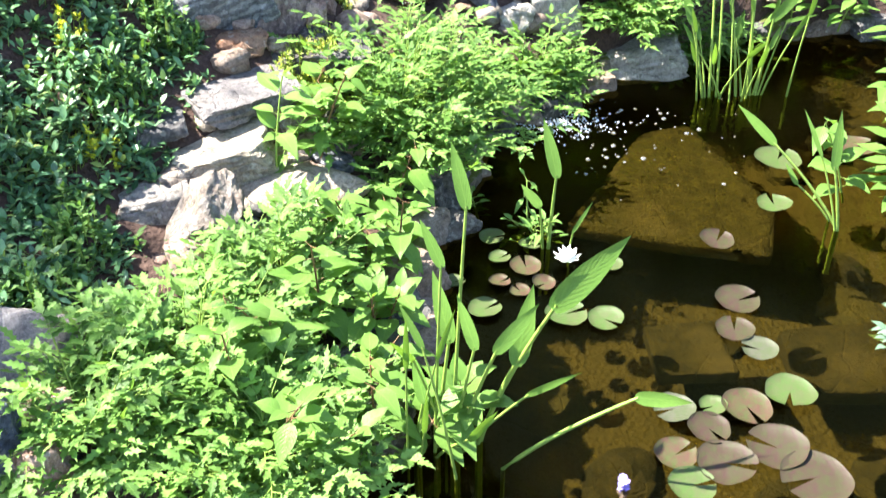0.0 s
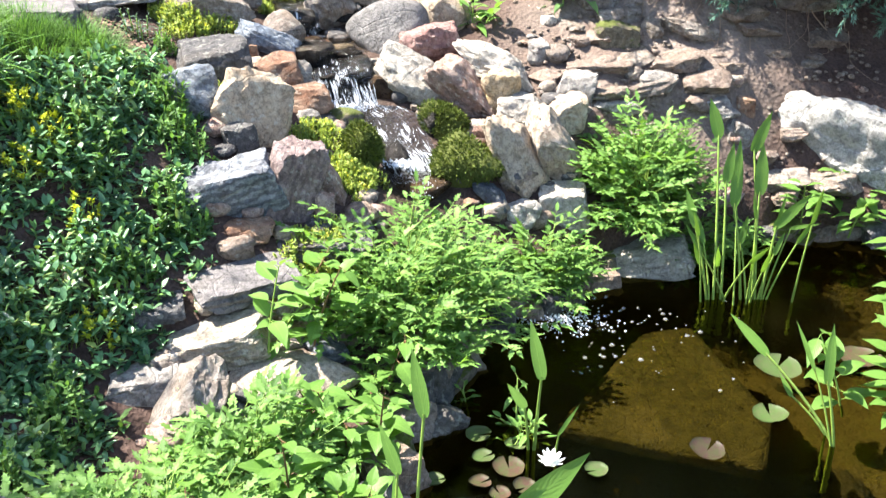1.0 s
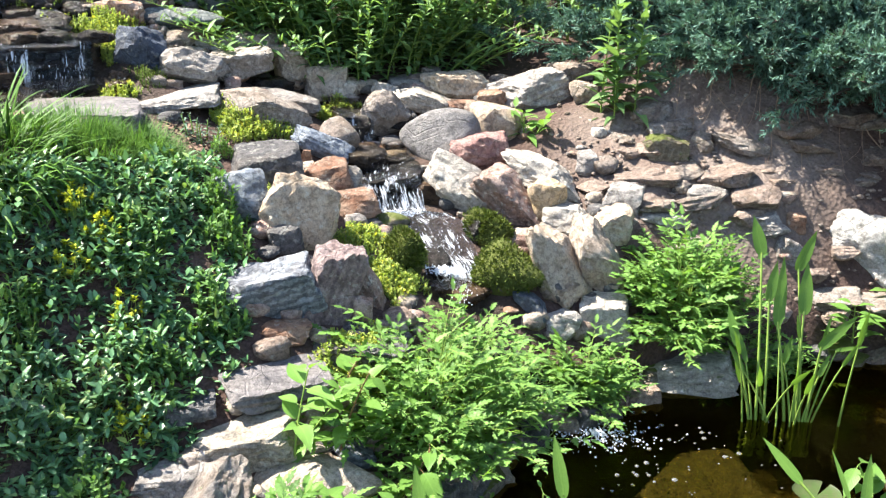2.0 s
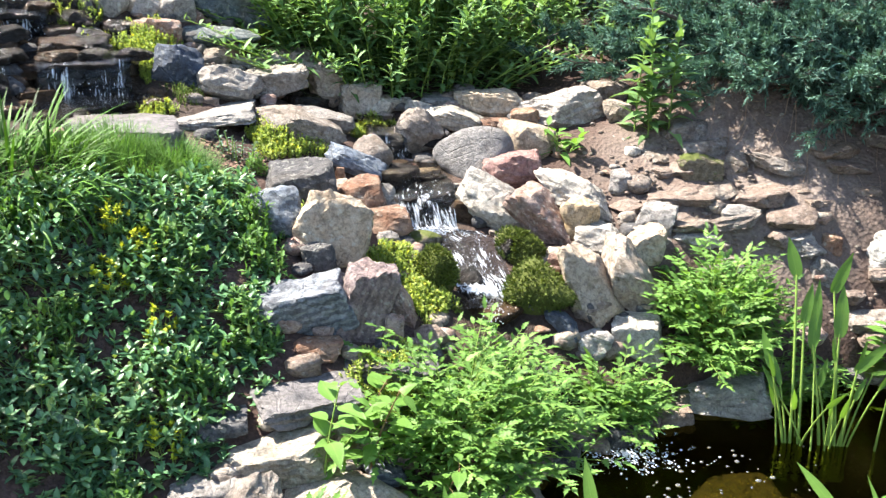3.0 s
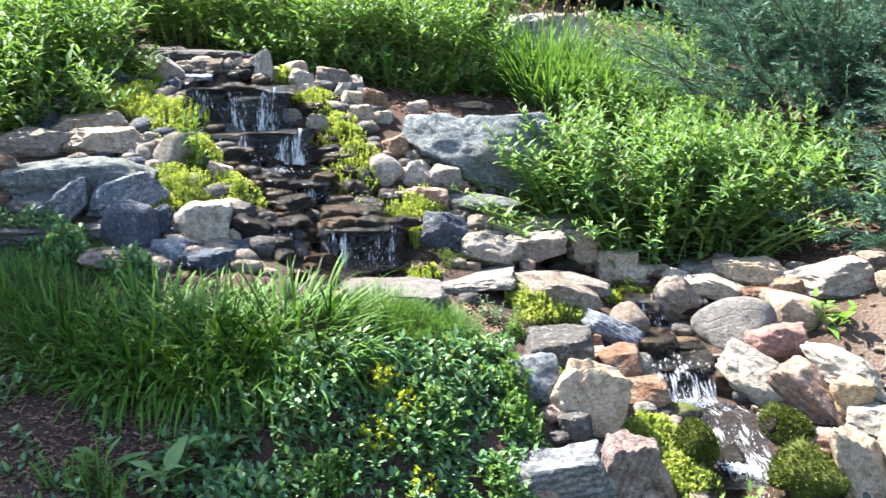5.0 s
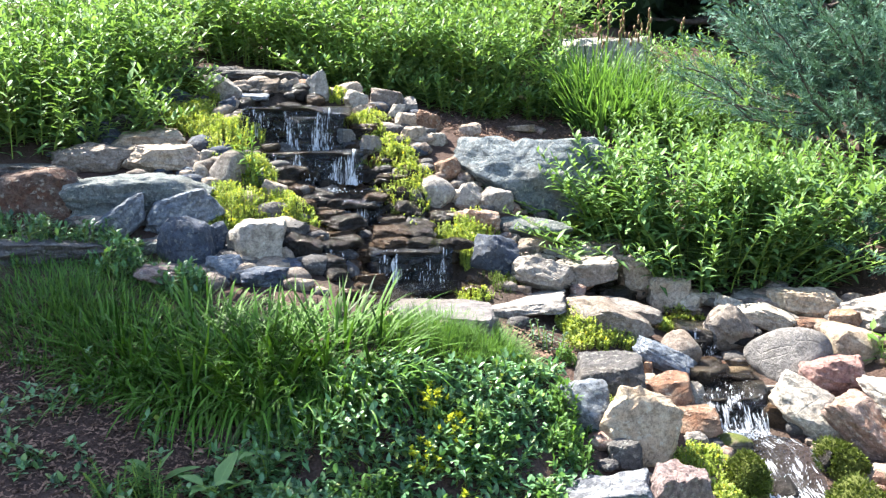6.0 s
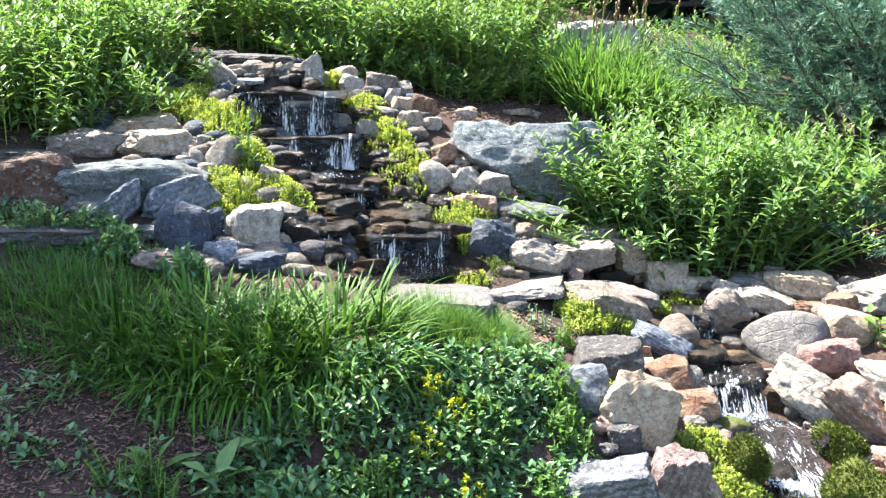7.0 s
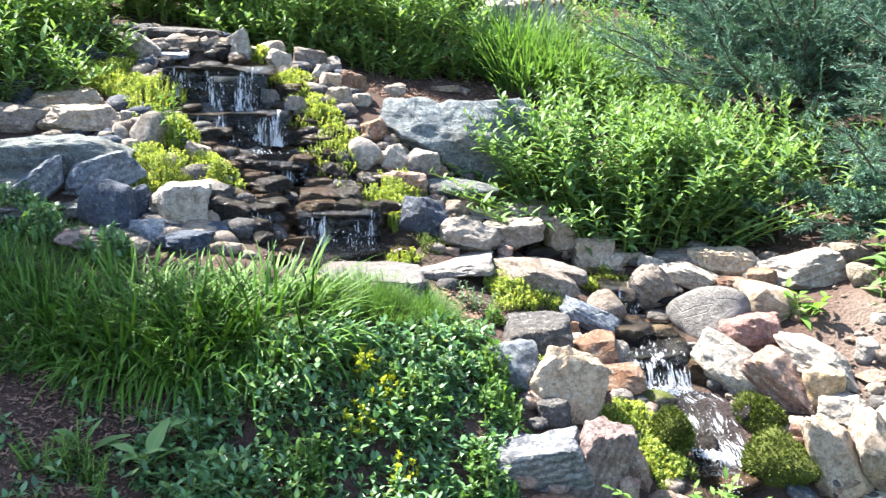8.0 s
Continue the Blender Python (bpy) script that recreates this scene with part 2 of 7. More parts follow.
def soil_material():
    """Dark mulch, with dry trodden earth on the bank above the pond."""
    n = Nodes("soil")
    pos = n.add("NewGeometry").outputs["Position"]
    big = n.noise(pos, 2.5, 5, 0.6)
    mid = n.noise(pos, 14.0, 6, 0.7)
    fine = n.noise(pos, 90.0, 5, 0.7)
    pebble = n.add("TexVoronoi", Vector=pos, Scale=55.0)
    mulch = n.mix("MIX", mid, (0.042, 0.028, 0.023, 1), (0.105, 0.068, 0.055, 1))
    mulch = n.mix("MULTIPLY", 0.7, mulch, n.ramp(fine, [(0.3, grey(0.35)), (0.65, grey(1.2))]))
    dry = n.mix("MIX", n.ramp(mid, [(0.35, grey(0)), (0.65, grey(1))]), (0.140, 0.110, 0.092, 1), (0.235, 0.190, 0.160, 1))
    dry = n.mix("MIX", n.ramp(big, [(0.45, grey(0)), (0.6, grey(0.8))]), dry, (0.125, 0.088, 0.070, 1))
    dry = n.mix("MULTIPLY", 0.6, dry, n.ramp(fine, [(0.3, grey(0.55)), (0.6, grey(1.1))]))
    away = n.add("VectorMath", {"operation": "DISTANCE"}, i0=pos, i1=(0.80, 4.45, 0.75)).outputs["Value"]
    edge = n.add("Math", {"operation": "ADD"}, i0=away, i1=n.add("Math", {"operation": "MULTIPLY"}, i0=mid, i1=0.5).outputs[0]).outputs[0]
    # dry earth stops early: the dark mulch under the juniper also stands for shade
    mask = n.ramp(n.add("MapRange", i0=edge, i1=0.62, i2=1.05).outputs[0], [(0.0, grey(1)), (1.0, grey(0))])
    colour = n.mix("MIX", mask, mulch, dry)
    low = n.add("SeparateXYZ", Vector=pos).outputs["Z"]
    # pond-bed soil below the waterline, darkened for light the murky water takes
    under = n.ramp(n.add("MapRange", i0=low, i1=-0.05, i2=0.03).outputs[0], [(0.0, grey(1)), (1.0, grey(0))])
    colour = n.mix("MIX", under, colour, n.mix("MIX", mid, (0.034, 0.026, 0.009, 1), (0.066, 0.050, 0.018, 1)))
    damp = n.add("Attribute")
    damp.attribute_name = "damp"
    colour = n.mix("MIX", damp.outputs["Fac"], colour, n.mix("MIX", mid, (0.012, 0.009, 0.007, 1), (0.05, 0.035, 0.022, 1)))
    n.put(n.shader, "Base Color", colour)
    n.put(n.shader, "Roughness", n.add("MapRange", i0=damp.outputs["Fac"], i3=0.95, i4=0.4).outputs[0])
    n.put(n.shader, "Specular IOR Level", 0.15)
    h = n.mix("MIX", 0.5, mid, n.mix("MIX", 0.5, fine, pebble.outputs["Distance"]))
    n.put(n.shader, "Normal", n.bump(h, 1.0, 0.03))
    return n.mat


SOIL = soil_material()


def pond_material():
    n = Nodes("pond_water")
    pos = n.add("TexCoord").outputs["Object"]
    glass = n.add("BsdfGlass", Color=(0.29, 0.26, 0.085, 1), Roughness=0.0, IOR=1.33)
    wave = n.noise(pos, 7.0, 3, 0.5, 0.4)
    small = n.noise(pos, 40.0, 2)
    near = n.add("VectorMath", {"operation": "DISTANCE"}, i0=pos, i1=(0.45, 3.2, 0.0)).outputs["Value"]
    stir = n.add("MapRange", i0=near, i1=0.1, i2=1.3, i3=0.5, i4=0.05).outputs[0]
    n.put(glass, "Normal", n.bump(n.mix("MIX", 0.3, wave, small), stir, 0.02))
    n.put(n.out, "Surface", glass.outputs[0])
    return n.mat


def flow_material():
    """A thin skin of water over dark rock, its tint darkened for the shaded hollow behind, white where its foam value
    and the streaks along the flow are high.
    """
    n = Nodes("flowing_water")
    pos = n.add("TexCoord").outputs["UV"]
    streak = n.noise(n.add("Mapping", Vector=pos, Scale=(85.0, 9.0, 1.0)).outputs[0], 1.0, 5, 0.65, 0.6)
    fleck = n.noise(n.add("Mapping", Vector=pos, Scale=(110.0, 20.0, 1.0)).outputs[0], 1.0, 4, 0.7, 0.8)
    foam = n.add("Attribute")
    foam.attribute_name = "foam"
    torn = n.mix("MIX", 0.58, streak, fleck)
    level = n.add("Math", {"operation": "MULTIPLY"}, i0=n.add("Math", {"operation": "SUBTRACT"}, i0=torn, i1=0.5).outputs[0], i1=4.6).outputs[0]
    level = n.add("Math", {"operation": "ADD"}, i0=level, i1=foam.outputs["Fac"]).outputs[0]
    wave = n.bump(torn, 1.0, 0.03)
    n.put(n.shader, "Base Color", (0.80, 0.85, 0.92, 1))
    n.put(n.shader, "Roughness", 0.15)
    n.put(n.shader, "IOR", 1.33)
    n.put(n.shader, "Normal", wave)
    # tint dims the rock seen through it, for the hollow's shade
    clear = n.add("BsdfTransparent", Color=(0.52, 0.58, 0.66, 1))
    gloss = n.add("BsdfGlossy", Color=(0.85, 0.92, 1.0, 1), Roughness=0.08)
    n.put(gloss, "Normal", wave)
    film = n.add("MixShader", i0=0.035, i1=clear.outputs[0], i2=gloss.outputs[0])
    mask = n.ramp(level, [(0.45, grey(0)), (0.95, grey(0.85))])
    both = n.add("MixShader", i0=mask, i1=film.outputs[0], i2=n.shader.outputs[0])
    n.put(n.out, "Surface", both.outputs[0])
    return n.mat


WATER = pond_material()
FLOW = flow_material()


def stream_material():
    n = Nodes("stream_water")
    pos = n.add("TexCoord").outputs["Object"]
    wave = n.noise(pos, 30.0, 4, 0.6, 0.8)
    clear = n.add("BsdfTransparent", Color=(0.50, 0.46, 0.38, 1))
    gloss = n.add("BsdfGlossy", Color=(1, 1, 1, 1), Roughness=0.05)
    n.put(gloss, "Normal", n.bump(wave, 1.0, 0.05))
    fres = n.add("Fresnel", IOR=1.33)
    n.put(fres, "Normal", n.bump(wave, 1.0, 0.05))
    both = n.add("MixShader", i0=fres.outputs[0], i1=clear.outputs[0], i2=gloss.outputs[0])
    n.put(n.out, "Surface", both.outputs[0])
    return n.mat


RUNNING = stream_material()


def bubble_material():
    n = Nodes("bubble")
    clear = n.add("BsdfTransparent", Color=(0.95, 0.95, 0.95, 1))
    gloss = n.add("BsdfGlossy", Color=(1, 1, 1, 1), Roughness=0.03)
    both = n.add("MixShader", i0=n.add("Fresnel", IOR=1.6).outputs[0], i1=clear.outputs[0], i2=gloss.outputs[0])
    white = n.add("MixShader", i0=0.10, i1=both.outputs[0], i2=n.add("BsdfDiffuse", Color=(0.8, 0.82, 0.84, 1)).outputs[0])
    n.put(n.out, "Surface", white.outputs[0])
    return n.mat


BUBBLE = bubble_material()
# ---- the lie of the land ----
POND = [(-0.35, 1.2), (-0.22, 1.65), (-0.15, 1.95), (-0.12, 2.4), (-0.04, 2.8), (0.15, 3.15), (0.42, 3.45), (0.87, 3.87),
        (1.4, 4.02), (1.95, 3.95), (2.4, 3.5), (2.6, 2.8), (2.45, 1.8), (1.9, 1.0), (0.9, 0.75), (0.0, 0.85)]
STREAM = [(-2.05, 4.45), (-1.35, 4.75), (-0.9, 4.62), (-0.66, 4.42), (-0.55, 4.15), (-0.42, 3.85), (-0.22, 3.6), (-0.02, 3.4), (0.18, 3.28)]

TUMBLE = [(-0.53, 4.15), (-0.48, 3.98), (-0.34, 3.87), (-0.22, 3.74), (-0.15, 3.62), (-0.12, 3.52)]
CASCADE = [(-1.85, 3.80), (-2.40, 4.30), (-2.70, 4.50), (-3.25, 4.95)]


def edge_distance(x, y, points, closed=True):
    """Distance from places to a line of points, and whether they lie inside it."""
    best, inside = np.full(np.shape(x), 1e9), np.zeros(np.shape(x), bool)
    pairs = list(zip(points, points[1:] + points[:1])) if closed else list(zip(points[:-1], points[1:]))
    for (ax, ay), (bx, by) in pairs:
        dx, dy = bx - ax, by - ay
        k = np.clip(((x - ax) * dx + (y - ay) * dy) / (dx * dx + dy * dy), 0, 1)
        best = np.minimum(best, np.hypot(x - ax - k * dx, y - ay - k * dy))
        if closed:
            inside ^= ((ay > y) != (by > y)) & (x < dx * (y - ay) / (dy if dy else 1e-9) + ax)
    return best, inside


def bell(x, y, cx, cy, spread):
    return np.exp(-((x - cx) ** 2 + (y - cy) ** 2) / spread)


def land(x, y):
    """Height of the ground in metres above the pond's water."""
    x, y = np.asarray(x, float), np.asarray(y, float)
    u, v = 4 * np.tanh(x / 4), 9 * np.tanh(y / 9)
    z = -0.6802 - 0.2694 * u + 0.2766 * v + 0.0729 * u * u + 0.0288 * u * v + 0.0083 * v * v
    z = z + 0.30 * bell(x, y, -1.5, 3.1, 0.6) + 0.25 * bell(x, y, 0.7, 4.9, 0.9) + 0.22 * bell(x, y, -3.3, 4.9, 0.8) + 0.12 * bell(x, y, -2.2, 4.9, 0.5)
    z = z - 0.10 * bell(x, y, -0.9, 2.3, 0.4)
    z = z + 0.20 * np.clip((y - 4.52 - 0.06 * np.sin(4 * x)) / 0.28, 0, 1) * np.clip((x - 0.35) / 0.4, 0, 1)
    far, inside = edge_distance(x, y, POND)
    shore = np.clip(far / 0.35, 0, 1)
    dry = 0.05 + np.maximum(z - 0.05, 0.02 * np.sin(5 * x) + 0.03) * (0.25 + 0.75 * shore)
    wet = -0.50 * np.clip(far / 0.30, 0, 1) ** 0.6 - 0.02
    z = np.where(inside, wet, dry)
    run, _ = edge_distance(x, y, STREAM, closed=False)
    high, _ = edge_distance(x, y, CASCADE, closed=False)
    return np.where(inside, z, z - 0.07 * np.exp(-(run / 0.13) ** 2) - 0.16 * np.exp(-(high / 0.24) ** 2))


# ---- mesh helpers ----
def mesh_of(name, verts, faces, material, smooth=True, uv=None):
    """A mesh from arrays; faces is an array of quads or triangles, or a list of such arrays."""
    verts = np.asarray(verts, np.float32).reshape(-1, 3)
    groups = faces if isinstance(faces, list) else [faces]
    groups = [np.asarray(f, np.int32) for f in groups if len(f)]
    me = bpy.data.meshes.new(name)
    loops = np.concatenate([f.ravel() for f in groups])
    total = np.concatenate([np.full(len(f), f.shape[1], np.int32) for f in groups])
    me.vertices.add(len(verts))
    me.vertices.foreach_set("co", verts.ravel())
    me.loops.add(len(loops))
    me.loops.foreach_set("vertex_index", loops)
    me.polygons.add(len(total))
    me.polygons.foreach_set("loop_start", np.concatenate([[0], np.cumsum(total)[:-1]]).astype(np.int32))
    me.polygons.foreach_set("loop_total", total)
    if uv is not None:
        layer = me.uv_layers.new(name="UVMap")
        layer.data.foreach_set("uv", np.asarray(uv, np.float32)[loops].ravel())
    me.update(calc_edges=True)
    me.polygons.foreach_set("use_smooth", np.full(len(me.polygons), smooth, bool))
    me.materials.append(material)
    return me


def thing(name, x, y, z, label, category, group="", kind=""):
    ob = new(name)
    ob.location = (x, y, z)
    ob.empty_display_size = 0.05
    return tagged(ob, label, category, group, kind)


def part(name, me, parent, label="", kind=""):
    ob = new(name, me)
    ob.parent = parent
    return tagged(ob, label, kind=kind)


class Soup:
    """Gathers many small pieces into one mesh."""

    def __init__(self):
        self.v, self.q, self.t, self.uv, self.n = [], [], [], [], 0

    def add(self, verts, quads=None, tris=None, uv=None):
        verts = np.asarray(verts, float).reshape(-1, 3)
        if quads is not None and len(quads):
            self.q.append(np.asarray(quads) + self.n)
        if tris is not None and len(tris):
            self.t.append(np.asarray(tris) + self.n)
        self.v.append(verts)
        self.uv.append(np.full((len(verts), 2), 0.25) if uv is None else uv)
        self.n += len(verts)

    def mesh(self, name, material, origin=(0, 0, 0), smooth=True):
        faces = ([np.concatenate(self.q)] if self.q else []) + ([np.concatenate(self.t)] if self.t else [])
        return mesh_of(name, np.concatenate(self.v) - np.asarray(origin, float), faces, material, smooth, np.concatenate(self.uv))


def unit(v):
    return v / np.maximum(np.sqrt((v * v).sum(-1, keepdims=True)), 1e-9)


def cross(a, b):
    a, b = np.asarray(a, float), np.asarray(b, float)
    return np.stack([a[..., 1] * b[..., 2] - a[..., 2] * b[..., 1], a[..., 2] * b[..., 0] - a[..., 0] * b[..., 2], a[..., 0] * b[..., 1] - a[..., 1] * b[..., 0]], -1)


OVATE = [(0.0, 0.04), (0.18, 0.36), (0.42, 0.5), (0.72, 0.30), (1.0, 0.01)]
LANCE = [(0.0, 0.12), (0.25, 0.42), (0.5, 0.5), (0.78, 0.28), (1.0, 0.01)]
SMALL = [(0.0, 0.08), (0.35, 0.5), (0.7, 0.36), (1.0, 0.02)]
TOOTHED = [(0.0, 0.05), (0.17, 0.46), (0.24, 0.24), (0.42, 0.52), (0.50, 0.22), (0.66, 0.38), (0.73, 0.14), (1.0, 0.01)]
FAR = [(0.0, 0.15), (0.4, 0.5), (1.0, 0.02)]
TINY = [(0.0, 0.1), (0.5, 0.5), (1.0, 0.1)]
BLADE = [(0.0, 0.35), (0.2, 0.45), (0.4, 0.5), (0.6, 0.46), (0.8, 0.32), (1.0, 0.02)]


def leaves(soup, base, way, up, length, width, profile, droop=0.25, fold=0.25, wave=0.0, rng=None):
    """Leaves with a midrib: arrays of base points, directions, upper sides, lengths and widths."""
    base, way = np.atleast_2d(base).astype(float), unit(np.atleast_2d(way).astype(float))
    n = len(base)
    if not n:
        return
    length, width, droop = (np.broadcast_to(np.asarray(a, float), n) for a in (length, width, droop))
    side = unit(cross(way, np.broadcast_to(up, way.shape)))
    above = cross(side, way)
    k = len(profile)
    verts = np.zeros((n, k, 3, 3))
    for i, (s, w) in enumerate(profile):
        mid = base + way * (length * s)[:, None] * (1 - 0.15 * np.abs(droop)[:, None] * s)
        mid[:, 2] -= droop * length * max(s, 0) ** 2
        half = side * (width * w)[:, None]
        lift = above * (width * w * fold)[:, None]
        ripple = above * (width * wave * math.sin(9 * s))[:, None]
        verts[:, i, 0], verts[:, i, 1], verts[:, i, 2] = mid - half + lift + ripple, mid, mid + half + lift - ripple
    quad = np.array([[3 * i + j, 3 * i + j + 1, 3 * i + j + 4, 3 * i + j + 3] for i in range(k - 1) for j in (0, 1)])
    flat = np.array([[side, s] for s, _ in profile for side in (0.0, 0.5, 1.0)])
    soup.add(verts, (quad[None] + (np.arange(n) * 3 * k)[:, None, None]).reshape(-1, 4), uv=np.tile(flat, (n, 1)))


def slivers(soup, base, way, length, width, rng):
    """Needles and moss tips: one slim lozenge each."""
    way = unit(np.asarray(way, float))
    side = unit(cross(way, rng.normal(size=way.shape))) * (width / 2)[:, None]
    mid = base + way * (length * 0.4)[:, None]
    verts = np.stack([base, mid - side, base + way * length[:, None], mid + side], 1)
    soup.add(verts, np.arange(len(base) * 4).reshape(-1, 4), uv=np.tile([(0.5, 0.0), (0.1, 0.4), (0.5, 1.0), (0.9, 0.4)], (len(base), 1)))


def tube(soup, points, r0, r1, sides=5):
    """A tapered stem along points."""
    p = np.asarray(points, float)
    way = np.empty_like(p)
    way[1:-1], way[0], way[-1] = p[2:] - p[:-2], p[1] - p[0], p[-1] - p[-2]
    way = unit(way)
    ref = np.where(np.abs(way[:, 2:3]) > 0.9, (1.0, 0, 0), (0, 0, 1.0))
    a = unit(cross(way, ref))
    b = cross(way, a)
    ang = np.arange(sides) * 2 * np.pi / sides
    r = np.linspace(r0, r1, len(p))[:, None, None]
    ring = p[:, None] + r * (np.cos(ang)[None, :, None] * a[:, None] + np.sin(ang)[None, :, None] * b[:, None])
    i, j = np.arange(len(p) - 1)[:, None] * sides, np.arange(sides)[None]
    k = (j + 1) % sides
    q = np.stack([i + j, i + k, i + sides + k, i + sides + j], -1).reshape(-1, 4)
    soup.add(ring, q)


def bow(start, lean, height, bend, k=6):
    """Points of a stem that rises from start, leaning more towards its top."""
    s = np.linspace(0, 1, k)[:, None]
    start, lean = np.asarray(start, float), np.asarray(lean, float)
    return start + s * np.array([0, 0, height]) + (s ** bend) * np.array([lean[0], lean[1], 0.0])


BALL = {}


def ball(level):
    if level not in BALL:
        bm = bmesh.new()
        bmesh.ops.create_icosphere(bm, subdivisions=level, radius=1.0)
        BALL[level] = (np.array([v.co[:] for v in bm.verts]), np.array([[v.index for v in f.verts] for f in bm.faces]))
        bm.free()
    return BALL[level]


def stone_shape(shape, level, seed):
    """A broken or water-worn stone that fills the box from -1 to 1."""
    rng = np.random.default_rng(seed)
    v, f = ball(level)
    v = v.copy()
    count, low, high, hard = {"a": (9, 0.80, 1.12, 90), "b": (6, 0.92, 1.15, 70), "r": (11, 0.78, 1.0, 6), "k": (12, 0.72, 1.0, 10), "s": (8, 0.82, 1.08, 60)}[shape]
    way = unit(rng.normal(size=(count, 3)))
    far = rng.uniform(low, high, count)
    if shape in "abs":
        axes = unit(np.concatenate([np.eye(3), -np.eye(3)]) + rng.normal(0, 0.26 if shape == "a" else 0.13, (6, 3)))
        way = np.concatenate([way, axes])
        flat = np.where(np.abs(axes[:, 2]) > 0.7, 0.5, 1.0) if shape == "s" else 1.0
        far = np.concatenate([far, rng.uniform(0.70, 0.90, 6) * flat])
    else:
        spread_out = unit(np.array([(1, 1, 1), (-1, -1, 1), (-1, 1, -1), (1, -1, -1)]) + rng.normal(0, 0.3, (4, 3)))
        way, far = np.concatenate([way, spread_out]), np.concatenate([far, rng.uniform(0.7, 0.9, 4)])
    if shape == "k":
        # a long low boulder: sloping top, bright upper face, undercut lower face, tapering to one end
        way = unit(np.array([(0.04, 0.10, 1.0), (-0.12, -0.78, 0.62), (0.25, -0.85, 0.42), (0.12, -0.95, -0.30), (-0.62, -0.35, -0.62), (-1.0, 0.0, 0.25), (0.93, 0.0, -0.36), (0.93, 0.1, 0.37), (0, 1.0, 0.1), (0, 0, -1.0)]))
        far = np.array([0.72, 0.66, 0.74, 0.70, 0.48, 0.98, 0.84, 1.0, 0.85, 0.8])
        hard = 34
    reach = (np.maximum(v @ way.T, 0) / far) ** hard
    v = v * np.minimum(reach.sum(1) ** (-1 / hard), 1.22)[:, None]
    off = Vector(rng.uniform(-50, 50, 3))
    rough = {"a": 0.095, "b": 0.085, "r": 0.04, "k": 0.10, "s": 0.07}[shape]
    push = np.array([noise.fractal(Vector(p) * 1.5 + off, 1.0, 2.1, 5) + 0.6 * noise.ridged_multi_fractal(Vector(p) * 2.2 - off, 1.0, 2.0, 3, 1.0, 2.0) * (shape != "r") for p in v])
    v *= (1 + rough * (push - push.mean()))[:, None]
    if shape == "k":
        v *= (1 - 0.12 * np.exp(-((v[:, 0] - 0.1 + 0.35 * v[:, 2]) / 0.09) ** 2))[:, None]
    if shape in "abs":
        # split layers: shallow steps across one direction
        grain = unit(np.array([0.15, 0.1, 1.0]) + rng.normal(0, 0.22, 3))
        along = v @ grain * 2.3 + 1.3 * np.array([noise.noise(Vector(p) * 1.6 - off) for p in v])
        v *= (1 + 0.012 * np.tanh(6 * (along - np.floor(along) - 0.5)))[:, None]
    v -= (v.max(0) + v.min(0)) / 2
    return v / np.abs(v).max(0), f


STONES = []
STONE_WORDS = {"bed": "dark brown sunken", "rust": "rust-brown", "rustdark": "dark rust-brown", "dkgrey": "dark grey", "green": "green-grey", "brown": "grey-brown", "tan": "pale tan", "dkblue": "dark blue-grey",
               "grey": "light grey", "blue": "blue-grey", "purple": "purple-brown banded", "white": "whitish lichen-spotted", "pink": "pinkish", "wet": "dark wet",
               "quartz": "rough white quartz", "bigrnd": "smooth grey-brown", "red": "dull red", "striped": "blue-grey striped", "ochre": "ochre yellow",
               "mossy": "mossy brown", "earth": "earth-coloured", "slabgrey": "worn grey", "tanw": "bright cream", "bigwhite": "whitish", "wetbrown": "wet brown",
               "moss": "green moss-covered", "algae": "brown algae-covered sunken", "boulder": "blue-grey"}
SHAPE_WORDS = {"k": "rounded creased", "a": "angular", "b": "blocky", "r": "rounded", "s": "flat"}


def stone(x, y, z, lx, ly, lz, yaw, roll, kind, shape, level, seed, name="stone", label="", group="stones of the banks"):
    v, f = stone_shape(shape, level, seed)
    v = v * (lx, ly, lz) * (1.06 if shape == "a" else 1.0)
    size = "large" if max(lx, lz) > 0.16 else "small" if max(lx, lz) < 0.06 else ""
    place = "among the rocks beside the stream" if shape != "s" else "laid on the bank beside the stream"
    words = label or " ".join(w for w in (size, STONE_WORDS[kind], SHAPE_WORDS[shape], "stone", place) if w)
    STONES.append((x, y, lx, name))
    ob = new(name, mesh_of(name, v, f, STONE[kind]))
    if shape != "r":
        ob.data.set_sharp_from_angle(angle=radians(26))
    ob.location, ob.rotation_euler = (x, y, z), (0, radians(roll), radians(yaw))
    if kind == "moss":
        rng = np.random.default_rng(seed)
        out = unit(v / np.array([lx, ly, lz]) ** 2)
        spot = rng.integers(0, len(v), 5200)
        spot = spot[out[spot, 2] > -0.3]
        soup = Soup()
        at = v[spot] + rng.normal(0, 0.004, (len(spot), 3))
        size = 0.013 * rng.uniform(0.5, 1.5, len(spot))
        slivers(soup, at, out[spot] + rng.normal(0, 0.45, at.shape), size, size * 0.45, rng)
        part("moss", soup.mesh("moss", LEAF["moss"]), ob, "soft green moss", kind="stuff")
    return tagged(ob, words, "rock", group)


# ---- ground and water ----
def spread(lo, hi, step, reach):
    out = [lo]
    while out[0] > -reach:
        out.insert(0, out[0] - (0.25 + 0.35 * (lo - out[0])))
    mid = list(np.arange(lo + step, hi, step))
    end = [hi]
    while end[-1] < reach:
        end.append(end[-1] + 0.25 + 0.35 * (end[-1] - hi))
    return np.array(out + mid + end)


